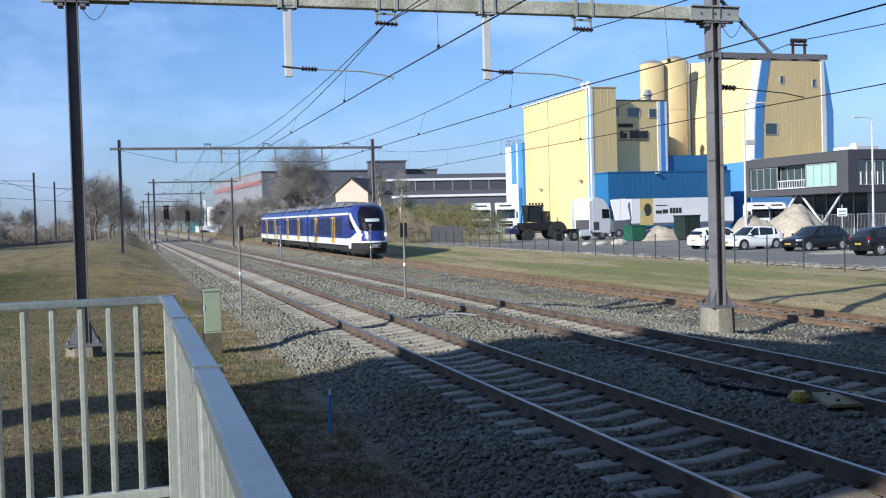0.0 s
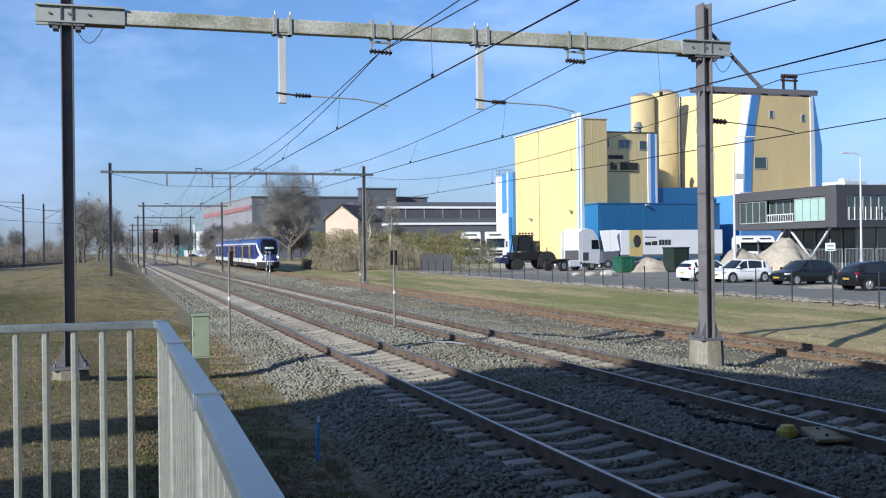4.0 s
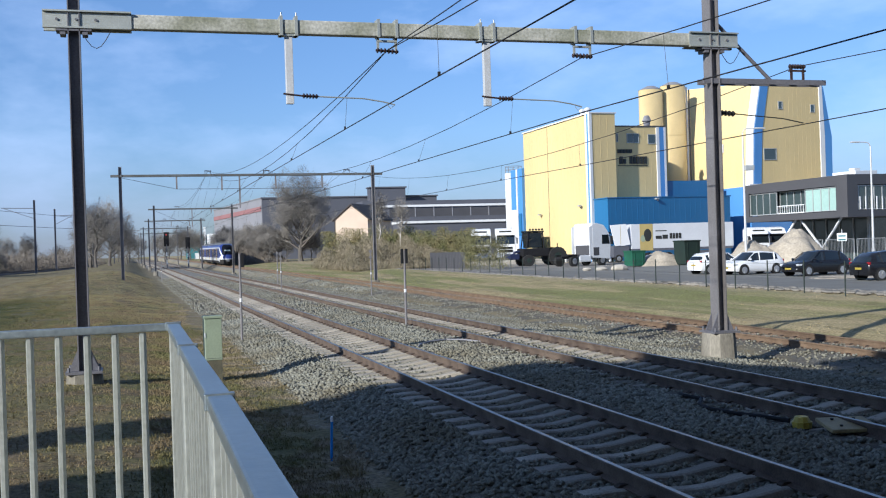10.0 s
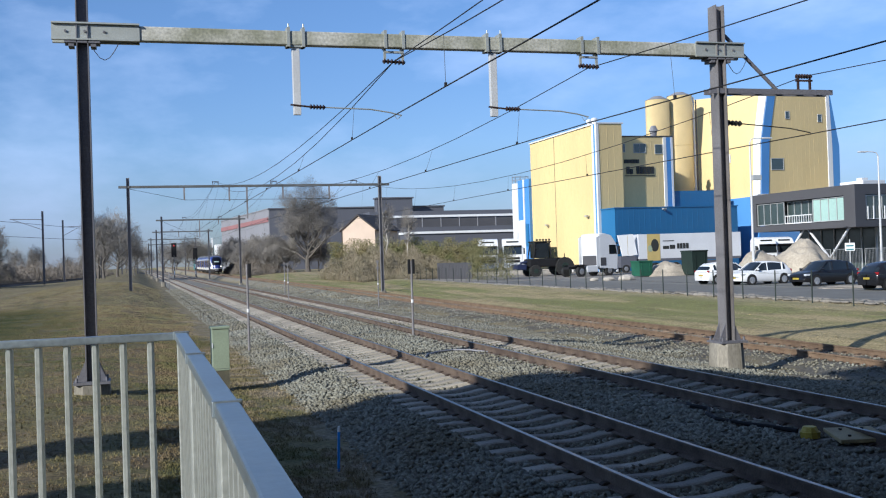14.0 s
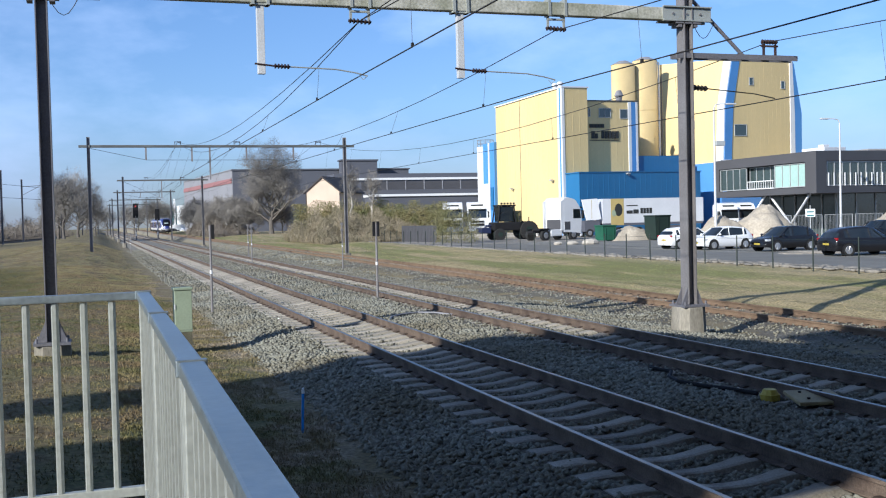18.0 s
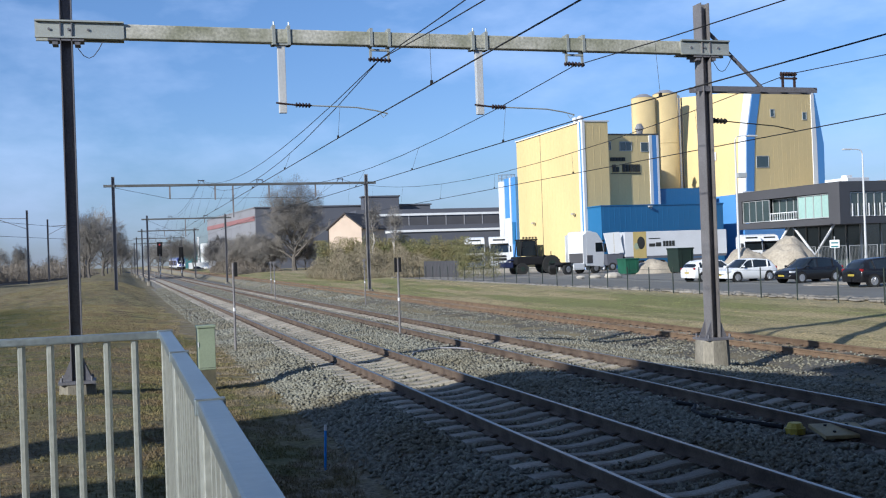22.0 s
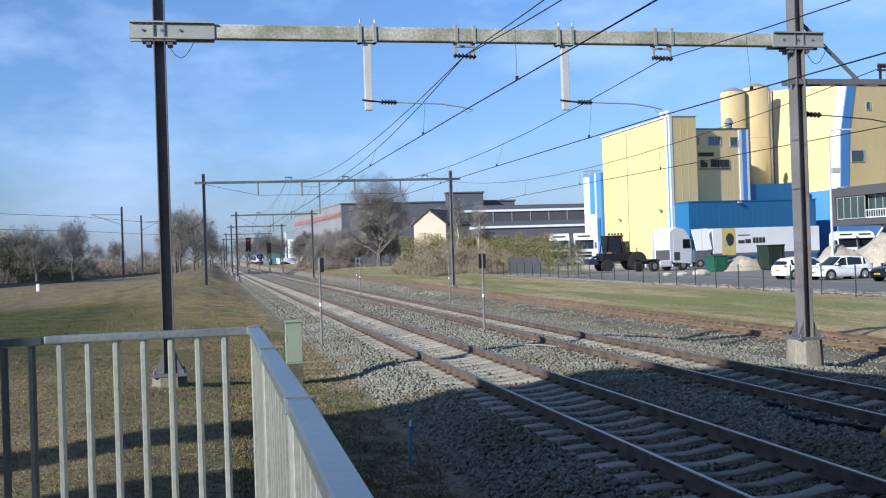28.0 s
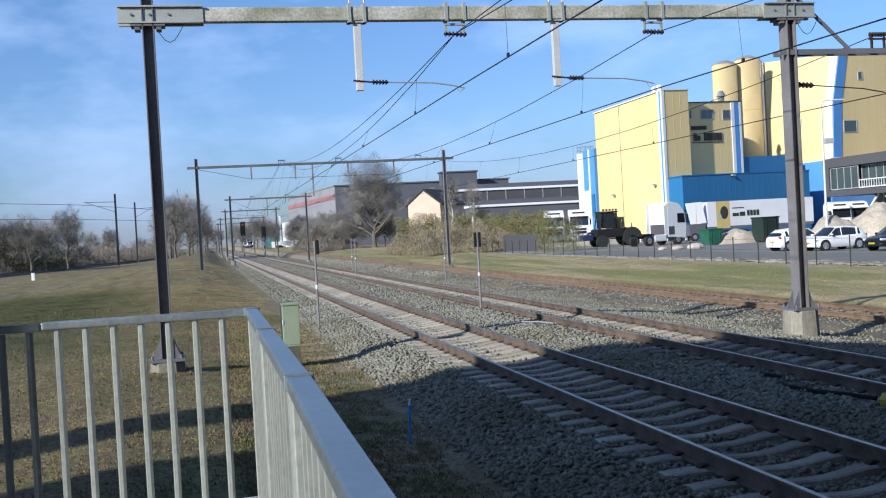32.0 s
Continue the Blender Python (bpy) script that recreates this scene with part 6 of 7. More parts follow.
    wheels(t, [(0.1, -1.05), (0.1, 1.05), (-chassis + 0.3, -1.0), (-chassis + 0.3, 1.0)])
    return t


truck(39.9, 96.0, 18, "white tractor unit without trailer in the yard").scale = (1.08, 1.08, 1.08)
truck(62.6, 101.5, -100, "white truck parked beside the factory").scale = (0.88, 0.88, 0.88)
truck(65.6, 102.5, -100, "white truck parked beside the factory").scale = (0.88, 0.88, 0.88)
truck(36.9, 122.0, -107, "white truck parked behind the fence").location.z = 0.5
truck(40.1, 122.0, -107, "white truck parked behind the fence").location.z = 0.5
bm = bmesh.new()
box(bm, 33.0, 44.0, 116.0, 130.0, 0.0, 0.5, None, 0.05)
tagged(part("loading_platform", bm, M_CONC), "low concrete loading platform under the trucks", "platform", kind="structure")

trailer = thing("trailer", 48.3, 105.2, 0, 0, "long white box trailer in front of the blue hall", "trailer")
bm = bmesh.new()
box(bm, 0, 12.9, -1.25, 1.25, 1.45, 4.2, None, 0.05)
part("box_body", bm, M_TARP, trailer, "white smooth box body")
boxpart("sill", M_WAREHOUSE, trailer, 0.05, 12.8, -1.27, 1.27, 1.2, 1.47, label="dark blue-grey sill")
for x0, x1 in ((0.4, 1.2), (6.0, 11.0)):
    boxpart("underrun", M_WAREHOUSE, trailer, x0, x1, -1.2, -1.1, 0.5, 1.1, label="dark side guard")
boxpart("emblem_panel", M_OCHRE, trailer, 1.05, 2.65, -1.275, -1.25, 1.25, 4.2, label="ochre emblem panel")
bm = bmesh.new()
ball(bm, (2.0, -1.28, 2.95), 0.55, 14, 8, (0.9, 0.03, 1.3))
part("emblem", bm, M_LETTER, trailer, "dark rounded emblem")
bm = bmesh.new()
ball(bm, (1.45, -1.28, 2.6), 0.35, 12, 8, (0.9, 0.03, 1.1))
part("emblem", bm, M_CABGREEN, trailer, "pale green rounded emblem")
for a, b, h0, h1 in ((3.0, 3.75, 2.5, 2.85), (3.85, 4.5, 2.5, 2.95), (4.75, 5.05, 2.5, 3.1), (5.12, 5.42, 2.5, 3.1), (5.5, 5.8, 2.5, 3.1), (5.88, 6.2, 2.5, 3.1), (3.0, 4.4, 3.35, 3.45)):
    boxpart("sign_bar", M_LETTER, trailer, a, b, -1.28, -1.25, h0, h1, label="plain dark bar of a painted sign")
wheels(trailer, [(xx, yy) for xx in (1.95, 3.3, 4.65) for yy in (-1.05, 1.05)])
for xx in (10.4, 10.8):
    boxpart("landing_leg", M_BLACK, trailer, xx, xx + 0.12, -0.9, -0.78, 0, 1.2)

door = thing("leaning_panel", 46.5, 105.0, 0.0, 0, "tilted white swap body leaning beside the trailer", "container")
bm = bmesh.new()
prism(bm, [(-0.2, 1.85), (1.6, 1.95), (1.1, 4.25), (-0.75, 4.15)], "y", -1.2, -1.0)
part("shell", bm, M_WHITE, door)
boxpart("seam", M_OCHRE, door, 0.40, 0.44, -1.206, -1.19, 2.0, 4.1)
boxpart("underframe", M_WAREHOUSE, door, -0.4, 1.5, -1.1, 0.6, 0.6, 1.85)
wheels(door, [(0.2, -1.0), (0.2, 1.0)], 0.45)

tele = thing("wheel_loader", 37.3, 103.8, 0, 0, "dark green farm loader with large wheels", "loader")
bm = bmesh.new()
box(bm, -2.3, 0.9, -0.9, 0.9, 1.0, 1.9, None, 0.15)
part("chassis", bm, M_BLACK, tele, "grimy dark chassis")
bm = bmesh.new()
for px in (-1.8, 0.2):
    for py in (-0.85, 0.85):
        rod(bm, (px, py, 1.9), (px * 0.8 - 0.1, py * 0.9, 3.7), 0.07, None, 6)
        rod(bm, (px * 0.9, py, 2.7), (px * 0.9 + 0.5, py * 1.3, 3.0), 0.03, None, 5)
box(bm, -1.75, 0.25, -0.85, 0.85, 3.6, 3.75, None, 0.04)
for i in range(5):
    box(bm, -1.5 + i * 0.35, -1.3 + i * 0.35, -0.95, -0.8, 3.78, 3.98, None, 0.03)
part("cab_frame", bm, M_BLACK, tele, "black cab frame with work lamps")
bm = bmesh.new()
box(bm, -1.6, 0.05, -0.72, 0.72, 1.95, 3.58, None, 0.05)
part("cab_glass", bm, M_CARGLASS, tele)
bm = bmesh.new()
box(bm, 0.35, 1.2, -0.2, 0.9, 1.9, 3.1, None, 0.05)
part("engine_cover", bm, M_OCHRE, tele, "ochre engine cover")
bm = bmesh.new()
rod(bm, (0.75, -0.6, 1.9), (0.75, -0.6, 2.55), 0.07, None, 8)
rod(bm, (1.9, -0.4, 1.9), (1.9, -0.4, 2.4), 0.05, None, 8)
part("exhaust", bm, M_BLACK, tele)
for x_, y_, r_ in ((1.65, -1.0, 0.98), (1.65, 1.0, 0.98), (-1.7, -1.0, 0.6), (-1.7, 1.0, 0.6)):
    bm = bmesh.new()
    rod(bm, (x_, y_ - 0.24, r_), (x_, y_ + 0.24, r_), r_, None, 24)
    for q in range(18):
        an = q * 0.349
        box(bm, -0.05, 0.05, -0.25, 0.25, r_ - 0.03, r_ + 0.03, Matrix.Translation((x_, y_, r_)) @ Matrix.Rotation(an, 4, "Y"))
    wl_ = part("wheel", bm, M_TYRE, tele, "deep-treaded black tyre")
    bm = bmesh.new()
    rod(bm, (x_, y_ - 0.26, r_), (x_, y_ - 0.22, r_), r_ * 0.45, None, 14)
    part("rim", bm, M_GREENDK, wl_)
bm = bmesh.new()
tube(bm, [(-2.0, 0, 1.6), (-2.9, 0, 1.5), (-3.3, 0, 0.9)], 0.13, 8)
box(bm, -3.7, -2.6, -0.8, 0.8, 0.75, 1.35, None, 0.08)
part("loader_arm", bm, M_TBLUEDK, tele, "dark blue front attachment")


def bin_(name, x, y, w, d, h, mat, label):
    b = thing(name, x, y, 0, 8, label, "container", "yard containers")
    bm = bmesh.new()
    prism(bm, [(-w / 2 * 0.9, 0.08), (w / 2 * 0.9, 0.08), (w / 2, h), (-w / 2, h)], "y", -d / 2, d / 2)
    part("tub", bm, mat, b)
    boxpart("lid", mat, b, -w / 2 - 0.06, w / 2 + 0.06, -d / 2 - 0.06, d / 2 + 0.06, h, h + 0.12, 0.03)
    for s in (-0.3, 0.3):
        boxpart("rib", mat, b, s * w - 0.04, s * w + 0.04, -d / 2 - 0.04, -d / 2 + 0.05, 0.15, h - 0.1)
    return b


bin_("waste_container", 39.3, 85.8, 1.45, 1.3, 1.35, M_GREEN, "green steel waste container on the yard")
bin_("transformer_box", 43.9, 84.4, 1.75, 1.6, 2.15, M_GREENDK, "dark green transformer box on the yard")


def heap(name, x, y, rx, ry, h, label, seed, mat):
    n, m = 40, 18
    v, f = [(x, y, h * 0.97)], []
    for j in range(1, m + 1):
        for i in range(n):
            a = 2 * math.pi * i / n
            u = j / m
            p = (math.cos(a) * 1.3 * u + seed * 3, math.sin(a) * 1.3 * u, seed)
            k = 1 + 0.30 * noise.noise((math.cos(a) * 1.2 + seed, math.sin(a) * 1.2, 0.4))
            z = h * (1 - u ** 1.8) * (1 + 0.42 * noise.noise(p)) + 0.45 * h * u * (1 - u) * noise.noise((p[0] * 4, p[1] * 4, 2.0)) + 0.10 * noise.noise((p[0] * 13, p[1] * 13, 4.0))
            v.append((x + rx * u * k * math.cos(a), y + ry * u * k * math.sin(a), max(-0.02, z) if j < m else -0.05))
    for i in range(n):
        f.append((0, 1 + i, 1 + (i + 1) % n))
    for j in range(m - 1):
        for i in range(n):
            a, b = 1 + j * n + i, 1 + j * n + (i + 1) % n
            f.append((a, a + n, b + n, b))
    return tagged(raw(name, v, f, mat, None, True), label, "sand heap", "sand heaps")


heap("sand_heap", 40.2, 63.1, 3.1, 2.6, 2.75, "pale heap of sand on the car park", 1.0, M_SAND)
heap("sand_heap", 37.4, 63.6, 3.3, 2.2, 2.0, "pale low heap of sand on the car park", 2.0, M_SAND)
heap("sand_heap", 51.5, 61.0, 5.0, 2.6, 2.3, "broad pale heap of sand beside the parked cars", 3.0, M_SAND)
heap("sand_heap", 41.9, 86.0, 2.4, 1.6, 1.25, "small pale sand heap beside the transformer box", 4.0, M_SAND)
heap("gravel_patch", 32.4, 47.9, 2.2, 1.9, 0.07, "flat pale patch of spilled sand on the asphalt", 5.0, M_SAND)
for i, (x, y, s) in enumerate(((31.2, 78.5, 0.28), (32.3, 78.2, 0.36), (33.6, 77.4, 0.62), (34.2, 77.8, 0.3), (32.9, 78.9, 0.26))):
    bm = bmesh.new()
    vs = ball(bm, (x, y, 0.12), s, 8, 6, (1.3, 1, 0.6))
    for vv in vs:
        vv.co += Vector((noise.noise(vv.co * 3), noise.noise(vv.co * 3 + Vector((5, 0, 0))), 0)) * 0.12
    tagged(part("rubble_block", bm, M_CONC), "pale lump of concrete rubble on the road edge", "rubble", "rubble on the road edge")


# ---- lamp posts, signs, site fence ----
def lamp_post(x, y, h, arm, label):
    t = thing("street_lamp", x, y, 0, 0, label, "street lamp", "yard lamps")
    bm = bmesh.new()
    rod(bm, (0, 0, 0), (0, 0, h), 0.10, 0.055, 10)
    rod(bm, (0, 0, 0), (0, 0, 1.2), 0.13, None, 10)
    pole = part("pole", bm, M_LAMPPOST, t, "tapered white pole")
    bm = bmesh.new()
    tube(bm, [(0, 0, h), (0.15 * arm, 0, h + 0.25), (0.5 * arm, 0, h + 0.32), (1.2 * arm, 0, h + 0.34)], 0.04, 6)
    part("arm", bm, M_LAMPPOST, t)
    bm = bmesh.new()
    box(bm, min(1.0 * arm, 1.75 * arm), max(1.0 * arm, 1.75 * arm), -0.14, 0.14, h + 0.27, h + 0.38, None, 0.04)
    part("lamp_head", bm, M_LAMPPOST, t)
    return t


l1 = lamp_post(36.1, 62.9, 9.6, 1, "white street lamp with a floodlight on its pole")
bm = bmesh.new()
box(bm, 0.05, 0.75, -0.2, 0.2, 7.0, 7.35, Matrix.Translation((0, 0, 0)), 0.03)
part("floodlight", bm, M_FRAME, l1, "grey floodlight on the pole")
lamp_post(49.5, 66.4, 9.0, -1, "white street lamp beside the office")
sg = thing("notice_board", 42.2, 60.6, 0, -35, "white notice board on a post by the site fence", "sign")
bm = bmesh.new()
rod(bm, (0, 0, 0), (0, 0, 2.7), 0.035, None, 8)
part("post", bm, M_FRAME, sg)
bm = bmesh.new()
box(bm, -0.32, 0.32, -0.06, -0.03, 1.9, 2.45, None, 0.01)
brd = part("board", bm, M_WHITE, sg)
for z in (2.2, 1.95):
    boxpart("text_bar", M_TEAL, brd, -0.24, 0.24, -0.075, -0.062, z, z + 0.1, label="plain bar of unreadable text")
for k in range(7):
    f = thing("site_fence_panel", 42.6 + 2.6 * k, 66.6 - (0.25 * k), 0, -4, "grey mesh site fence panel on concrete feet", "fence", "site fence panels")
    bm = bmesh.new()
    for a, b in (((0, 0, 0.15), (0, 0, 2.0)), ((2.4, 0, 0.15), (2.4, 0, 2.0)), ((0, 0, 2.0), (2.4, 0, 2.0)), ((0, 0, 0.2), (2.4, 0, 0.2))):
        rod(bm, a, b, 0.022, None, 6)
    part("frame", bm, M_FRAME, f)
    bm = bmesh.new()
    for i in range(1, 20):
        rod(bm, (i * 0.12, 0, 0.2), (i * 0.12, 0, 2.0), 0.011, None, 3)
    tagged(part("mesh_wires", bm, M_FRAME, f), kind="stuff")
    for xx in (0, 2.4):
        boxpart("foot", M_CONC, f, xx - 0.12, xx + 0.12, -0.35, 0.35, 0, 0.14, 0.03)

scr = thing("screen_fence", 27.6, 106.0, 0, 100, "dark grey slatted screen fence at the yard corner", "fence")
for i in range(24):
    boxpart("slat", M_GREYDARK, scr, -4 + i * 0.34, -4 + i * 0.34 + 0.3, -0.03, 0.03, 0.0, 1.75)


# ---- things by the line ----
def marker_post(x, y, z, h, panel, label):
    t = thing("trackside_post", x, y, z, 0, label, "marker post", "trackside posts")
    bm = bmesh.new()
    rod(bm, (0, 0, -0.2), (0, 0, h), 0.038, 0.034, 10)
    part("pole", bm, M_MASTR, t)
    bm = bmesh.new()
    rod(bm, (0, 0, h * 0.46), (0, 0, h * 0.50), 0.042, None, 10)
    part("reflective_band", bm, M_WHITE, t, "white reflective band")
    if panel == "twin":
        for s in (-1, 1):
            bm = bmesh.new()
            box(bm, s * 0.072 - 0.04, s * 0.072 + 0.04, -0.03, 0.05, h - 0.42, h + 0.05, None, 0.01)
            part("panel", bm, M_BLACK, t, "narrow black panel")
    elif panel == "side":
        bm = bmesh.new()
        box(bm, 0.036, 0.13, -0.03, 0.05, h - 0.42, h + 0.02, None, 0.01)
        part("panel", bm, M_BLACK, t, "black panel seen from behind")
    elif panel == "round":
        for zz in (h - 0.05, h - 0.42):
            bm = bmesh.new()
            rod(bm, (0, -0.03, zz), (0, 0.03, zz), 0.095, None, 14)
            part("disc", bm, M_MASTR, t, "grey round disc")
    return t


marker_post(-1.60, 32.0, -0.40, 2.72, "side", "grey trackside post with a black panel and white band")
marker_post(3.62, 32.2, -0.22, 2.48, "twin", "grey trackside post with two black panels")
marker_post(4.95, 70.5, -0.22, 2.5, "round", "thin trackside post with grey discs")
marker_post(9.6, 63.5, -0.5, 2.75, "round", "thin trackside post with grey discs")
marker_post(6.0, 80.0, -0.3, 2.6, "round", "thin trackside post with grey discs")
marker_post(-1.9, 105.0, -0.2, 2.0, "none", "short plain grey trackside post")

cb = thing("trackside_cabinet", -3.18, 22.2, -0.30, 4, "pale green trackside equipment cabinet on a mossy plinth", "cabinet")
bm = bmesh.new()
box(bm, -0.175, 0.175, -0.14, 0.14, 0.42, 1.29, None, 0.012)
part("body", bm, M_CABGREEN, cb)
boxpart("plinth", M_PLINTH, cb, -0.165, 0.165, -0.13, 0.13, -0.2, 0.42, label="dark mossy plinth")
bm = bmesh.new()
box(bm, -0.195, 0.195, -0.16, 0.16, 1.29, 1.345, None, 0.012)
part("lid", bm, M_CABGREEN, cb)
boxpart("latch", M_WHITE, cb, -0.182, -0.165, -0.155, -0.13, 0.90, 1.0)
boxpart("door_seam", M_GREYDARK, cb, -0.155, 0.155, -0.144, -0.138, 0.46, 0.466)

st = thing("survey_stake", -2.38, 13.2, -0.33, 0, "bright blue plastic marker stake with a pale tip", "stake")
bm = bmesh.new()
rod(bm, (0, 0, -0.1), (0.02, 0, 0.46), 0.017, None, 8)
part("shaft", bm, M_BLUESTAKE, st)
bm = bmesh.new()
rod(bm, (0.02, 0, 0.46), (0.022, 0, 0.53), 0.021, 0.016, 8)
part("tip", bm, M_WHITE, st, "pale tip")

yb = thing("rail_sensor", 3.52, 11.60, -0.11, 10, "yellow rounded track sensor beside the rail", "sensor")
bm = bmesh.new()
rod(bm, (0, 0, -0.05), (0, 0, 0.03), 0.125, 0.135, 10)
rod(bm, (0, 0, 0.03), (0, 0, 0.095), 0.115, 0.085, 10)
part("cover", bm, M_YELPLASTIC, yb)
ob = thing("cover_plate", 3.82, 11.08, -0.09, -14, "ochre steel cover plate across the ballast", "plate")
bm = bmesh.new()
box(bm, -0.31, 0.31, -0.27, 0.27, 0.0, 0.05, Matrix.Rotation(radians(7), 4, "X"), 0.012)
part("plate", bm, M_OCHREPLATE, ob)
for px in (-0.14, 0.14):
    for py in (-0.14, 0.14):
        bm = bmesh.new()
        rod(bm, (px, py, 0.04 + py * 0.12), (px, py, 0.07 + py * 0.12), 0.022, None, 8)
        part("bolt", bm, M_BLACK, ob)
hs = thing("cable", 0, 0, 0, 0, "black cable lying on the ballast", "cable")
bm = bmesh.new()
tube(bm, [(3.62, 14.9, -0.14), (3.50, 14.55, -0.12), (3.56, 14.15, -0.12), (3.26, 13.7, -0.115), (3.14, 13.25, -0.115), (3.26, 12.75, -0.12), (3.42, 12.3, -0.115), (3.58, 11.95, -0.13)], 0.03, 8)
part("sheath", bm, M_BLACK, hs)
hs = thing("cable", 0, 0, 0, 0, "pale grey cable lying on the ballast between tracks", "cable")
bm = bmesh.new()
tube(bm, [(2.0, 24.9, -0.14), (2.2, 25.4, -0.11), (2.6, 25.85, -0.10), (3.1, 26.1, -0.10), (3.5, 25.9, -0.11), (3.85, 25.5, -0.15)], 0.022, 8)
part("sheath", bm, M_WAREGREY, hs)
wp = thing("boundary_post", -20.4, 100, 0.1, 0, "short white boundary post in the field", "post")
bm = bmesh.new()
box(bm, -0.14, 0.14, -0.12, 0.12, -0.2, 0.72, None, 0.03)
part("shaft", bm, M_WHITE, wp)


def signal(x, y, h, label, lit):
    t = thing("railway_signal", x, y, 0.0, 0, label, "signal", "railway signals")
    for i in range(5):
        bm = bmesh.new()
        rod(bm, (0, 0, i * h * 0.12), (0, 0, (i + 1) * h * 0.12), 0.10, None, 10)
        part("pole_band", bm, M_WHITE if i % 2 else M_MAST, t, "white band" if i % 2 else "dark band")
    bm = bmesh.new()
    rod(bm, (0, 0, h * 0.6), (0, 0, h * 0.72), 0.08, None, 10)
    part("pole", bm, M_MAST, t)
    bm = bmesh.new()
    box(bm, -0.45, 0.45, -0.05, 0.05, h * 0.66, h * 1.08, None, 0.04)
    head = part("signal_head", bm, M_BLACK, t, "black backboard")
    for i, zz in enumerate((0.74, 0.87, 1.0)):
        bm = bmesh.new()
        rod(bm, (0, -0.14, h * zz), (0, -0.05, h * zz), 0.15, None, 14)
        part("lens", bm, M_SIGRED if lit and i == 2 else M_BLACK, head, "lit red lens" if lit and i == 2 else "dark lens")


M_SIGRED = glow("lit_red_signal_lens", (0.35, 0.03, 0.03), 0.05)
signal(1.6, 196, 6.1, "tall railway signal showing red", True)
signal(6.2, 212, 5.4, "tall dark railway signal", False)

# branch line at the field edge with its masts
br = thing("branch_line", 0, 0, 0, 0, "low dark branch line track along the field edge", "track")
branch = [Vector((branch_x(y), y, 0)) for y in range(80, 421, 10)]
for s in (-0.75, 0.75):
    bm = bmesh.new()
    tube(bm, [p + Vector((s, 0, 0.42)) for p in branch], 0.09, 5)
    part("rail", bm, M_RAIL, br)
bm = bmesh.new()
lo = [[bm.verts.new(p + Vector((k, 0, z))) for k, z in ((-2.4, -0.1), (-1.5, 0.36), (1.5, 0.36), (2.4, -0.1))] for p in branch]
for a, b in zip(lo[:-1], lo[1:]):
    for i in range(3):
        bm.faces.new((a[i], b[i], b[i + 1], a[i + 1]))
part("bed", bm, M_DITCH, br)
for i, (x, y) in enumerate(((-17.8, 160), (-17.0, 190), (-11.2, 202), (-8.5, 262), (-5.0, 310))):
    t = thing("catenary_mast", x, y, 0.3, 0, "dark steel catenary mast beside the branch line", "mast", "branch line masts")
    bm = bmesh.new()
    hbeam(bm, 0, 0, 0, 10.6 if i < 3 else 9.0, 0.28, 0.3)
    part("mast", bm, M_MAST, t)
    bm = bmesh.new()
    tube(bm, [(0, 0, 9.4), (-4.4 if i == 0 else 3.2, 0, 9.5)], 0.05, 6)
    tube(bm, [(0, 0, 7.9), (-4.0 if i == 0 else 2.8, 0, 9.4)], 0.04, 6)
    part("bracket", bm, M_MAST, t)
bm = bmesh.new()
tube(bm, [(-60, 100, 9.6), (-23.0, 160, 9.5), (-13.8, 190, 9.4)], 0.03, 5)
tube(bm, [(-60, 100, 7.6), (-23.0, 160, 7.4), (-13.8, 190, 7.4)], 0.03, 5)
tagged(part("branch_wire", bm, M_WIRE), "overhead wires of the branch line", "overhead wire")
# vehicles waiting far along the line
for i, (x, y) in enumerate(((24.0, 430), (27.5, 436), (31.0, 432))):
    car(x, y, 90 * i, M_WHITEP if i % 2 else M_CARDARK, "distant car near the level crossing", 4.3)

# ---- the train ----
M_TBLUE = material("deep_blue_train_paint", (0.020, 0.036, 0.18), 0.3, 0, 0.06, 0.6, 20, 0.0)
M_TWHITE = material("white_train_paint", (0.672, 0.672, 0.672), 0.32, 0, 0.05, 0.6, 20, 0.0)
M_TYEL = material("yellow_train_door_paint", (0.576, 0.36, 0.0216), 0.35, 0, 0.06, 0.6, 20, 0.0)
M_TUNDER = material("dark_underframe", (0.03, 0.027, 0.026), 0.85, 0.1, 0.3, 2, 30, 0.2)
M_TROOF = material("grey_train_roof", (0.158, 0.166, 0.18), 0.7, 0.1, 0.2, 1, 20, 0.1)
M_TGLASS = material("blue_black_train_glass", (0.006, 0.007, 0.012), 0.3, 0, 0.1, 2, 20, 0, spec=0.12)
M_TWINDOW = material("blue_tinted_train_window", (0.016, 0.021, 0.06), 0.25, 0, 0.1, 2, 20, 0, spec=0.35)
M_TLAMP = glow("white_train_headlight", (1.0, 0.95, 0.85), 2.2)
M_TDEST = glow("destination_display", (0.30, 0.37, 0.36), 0.12)


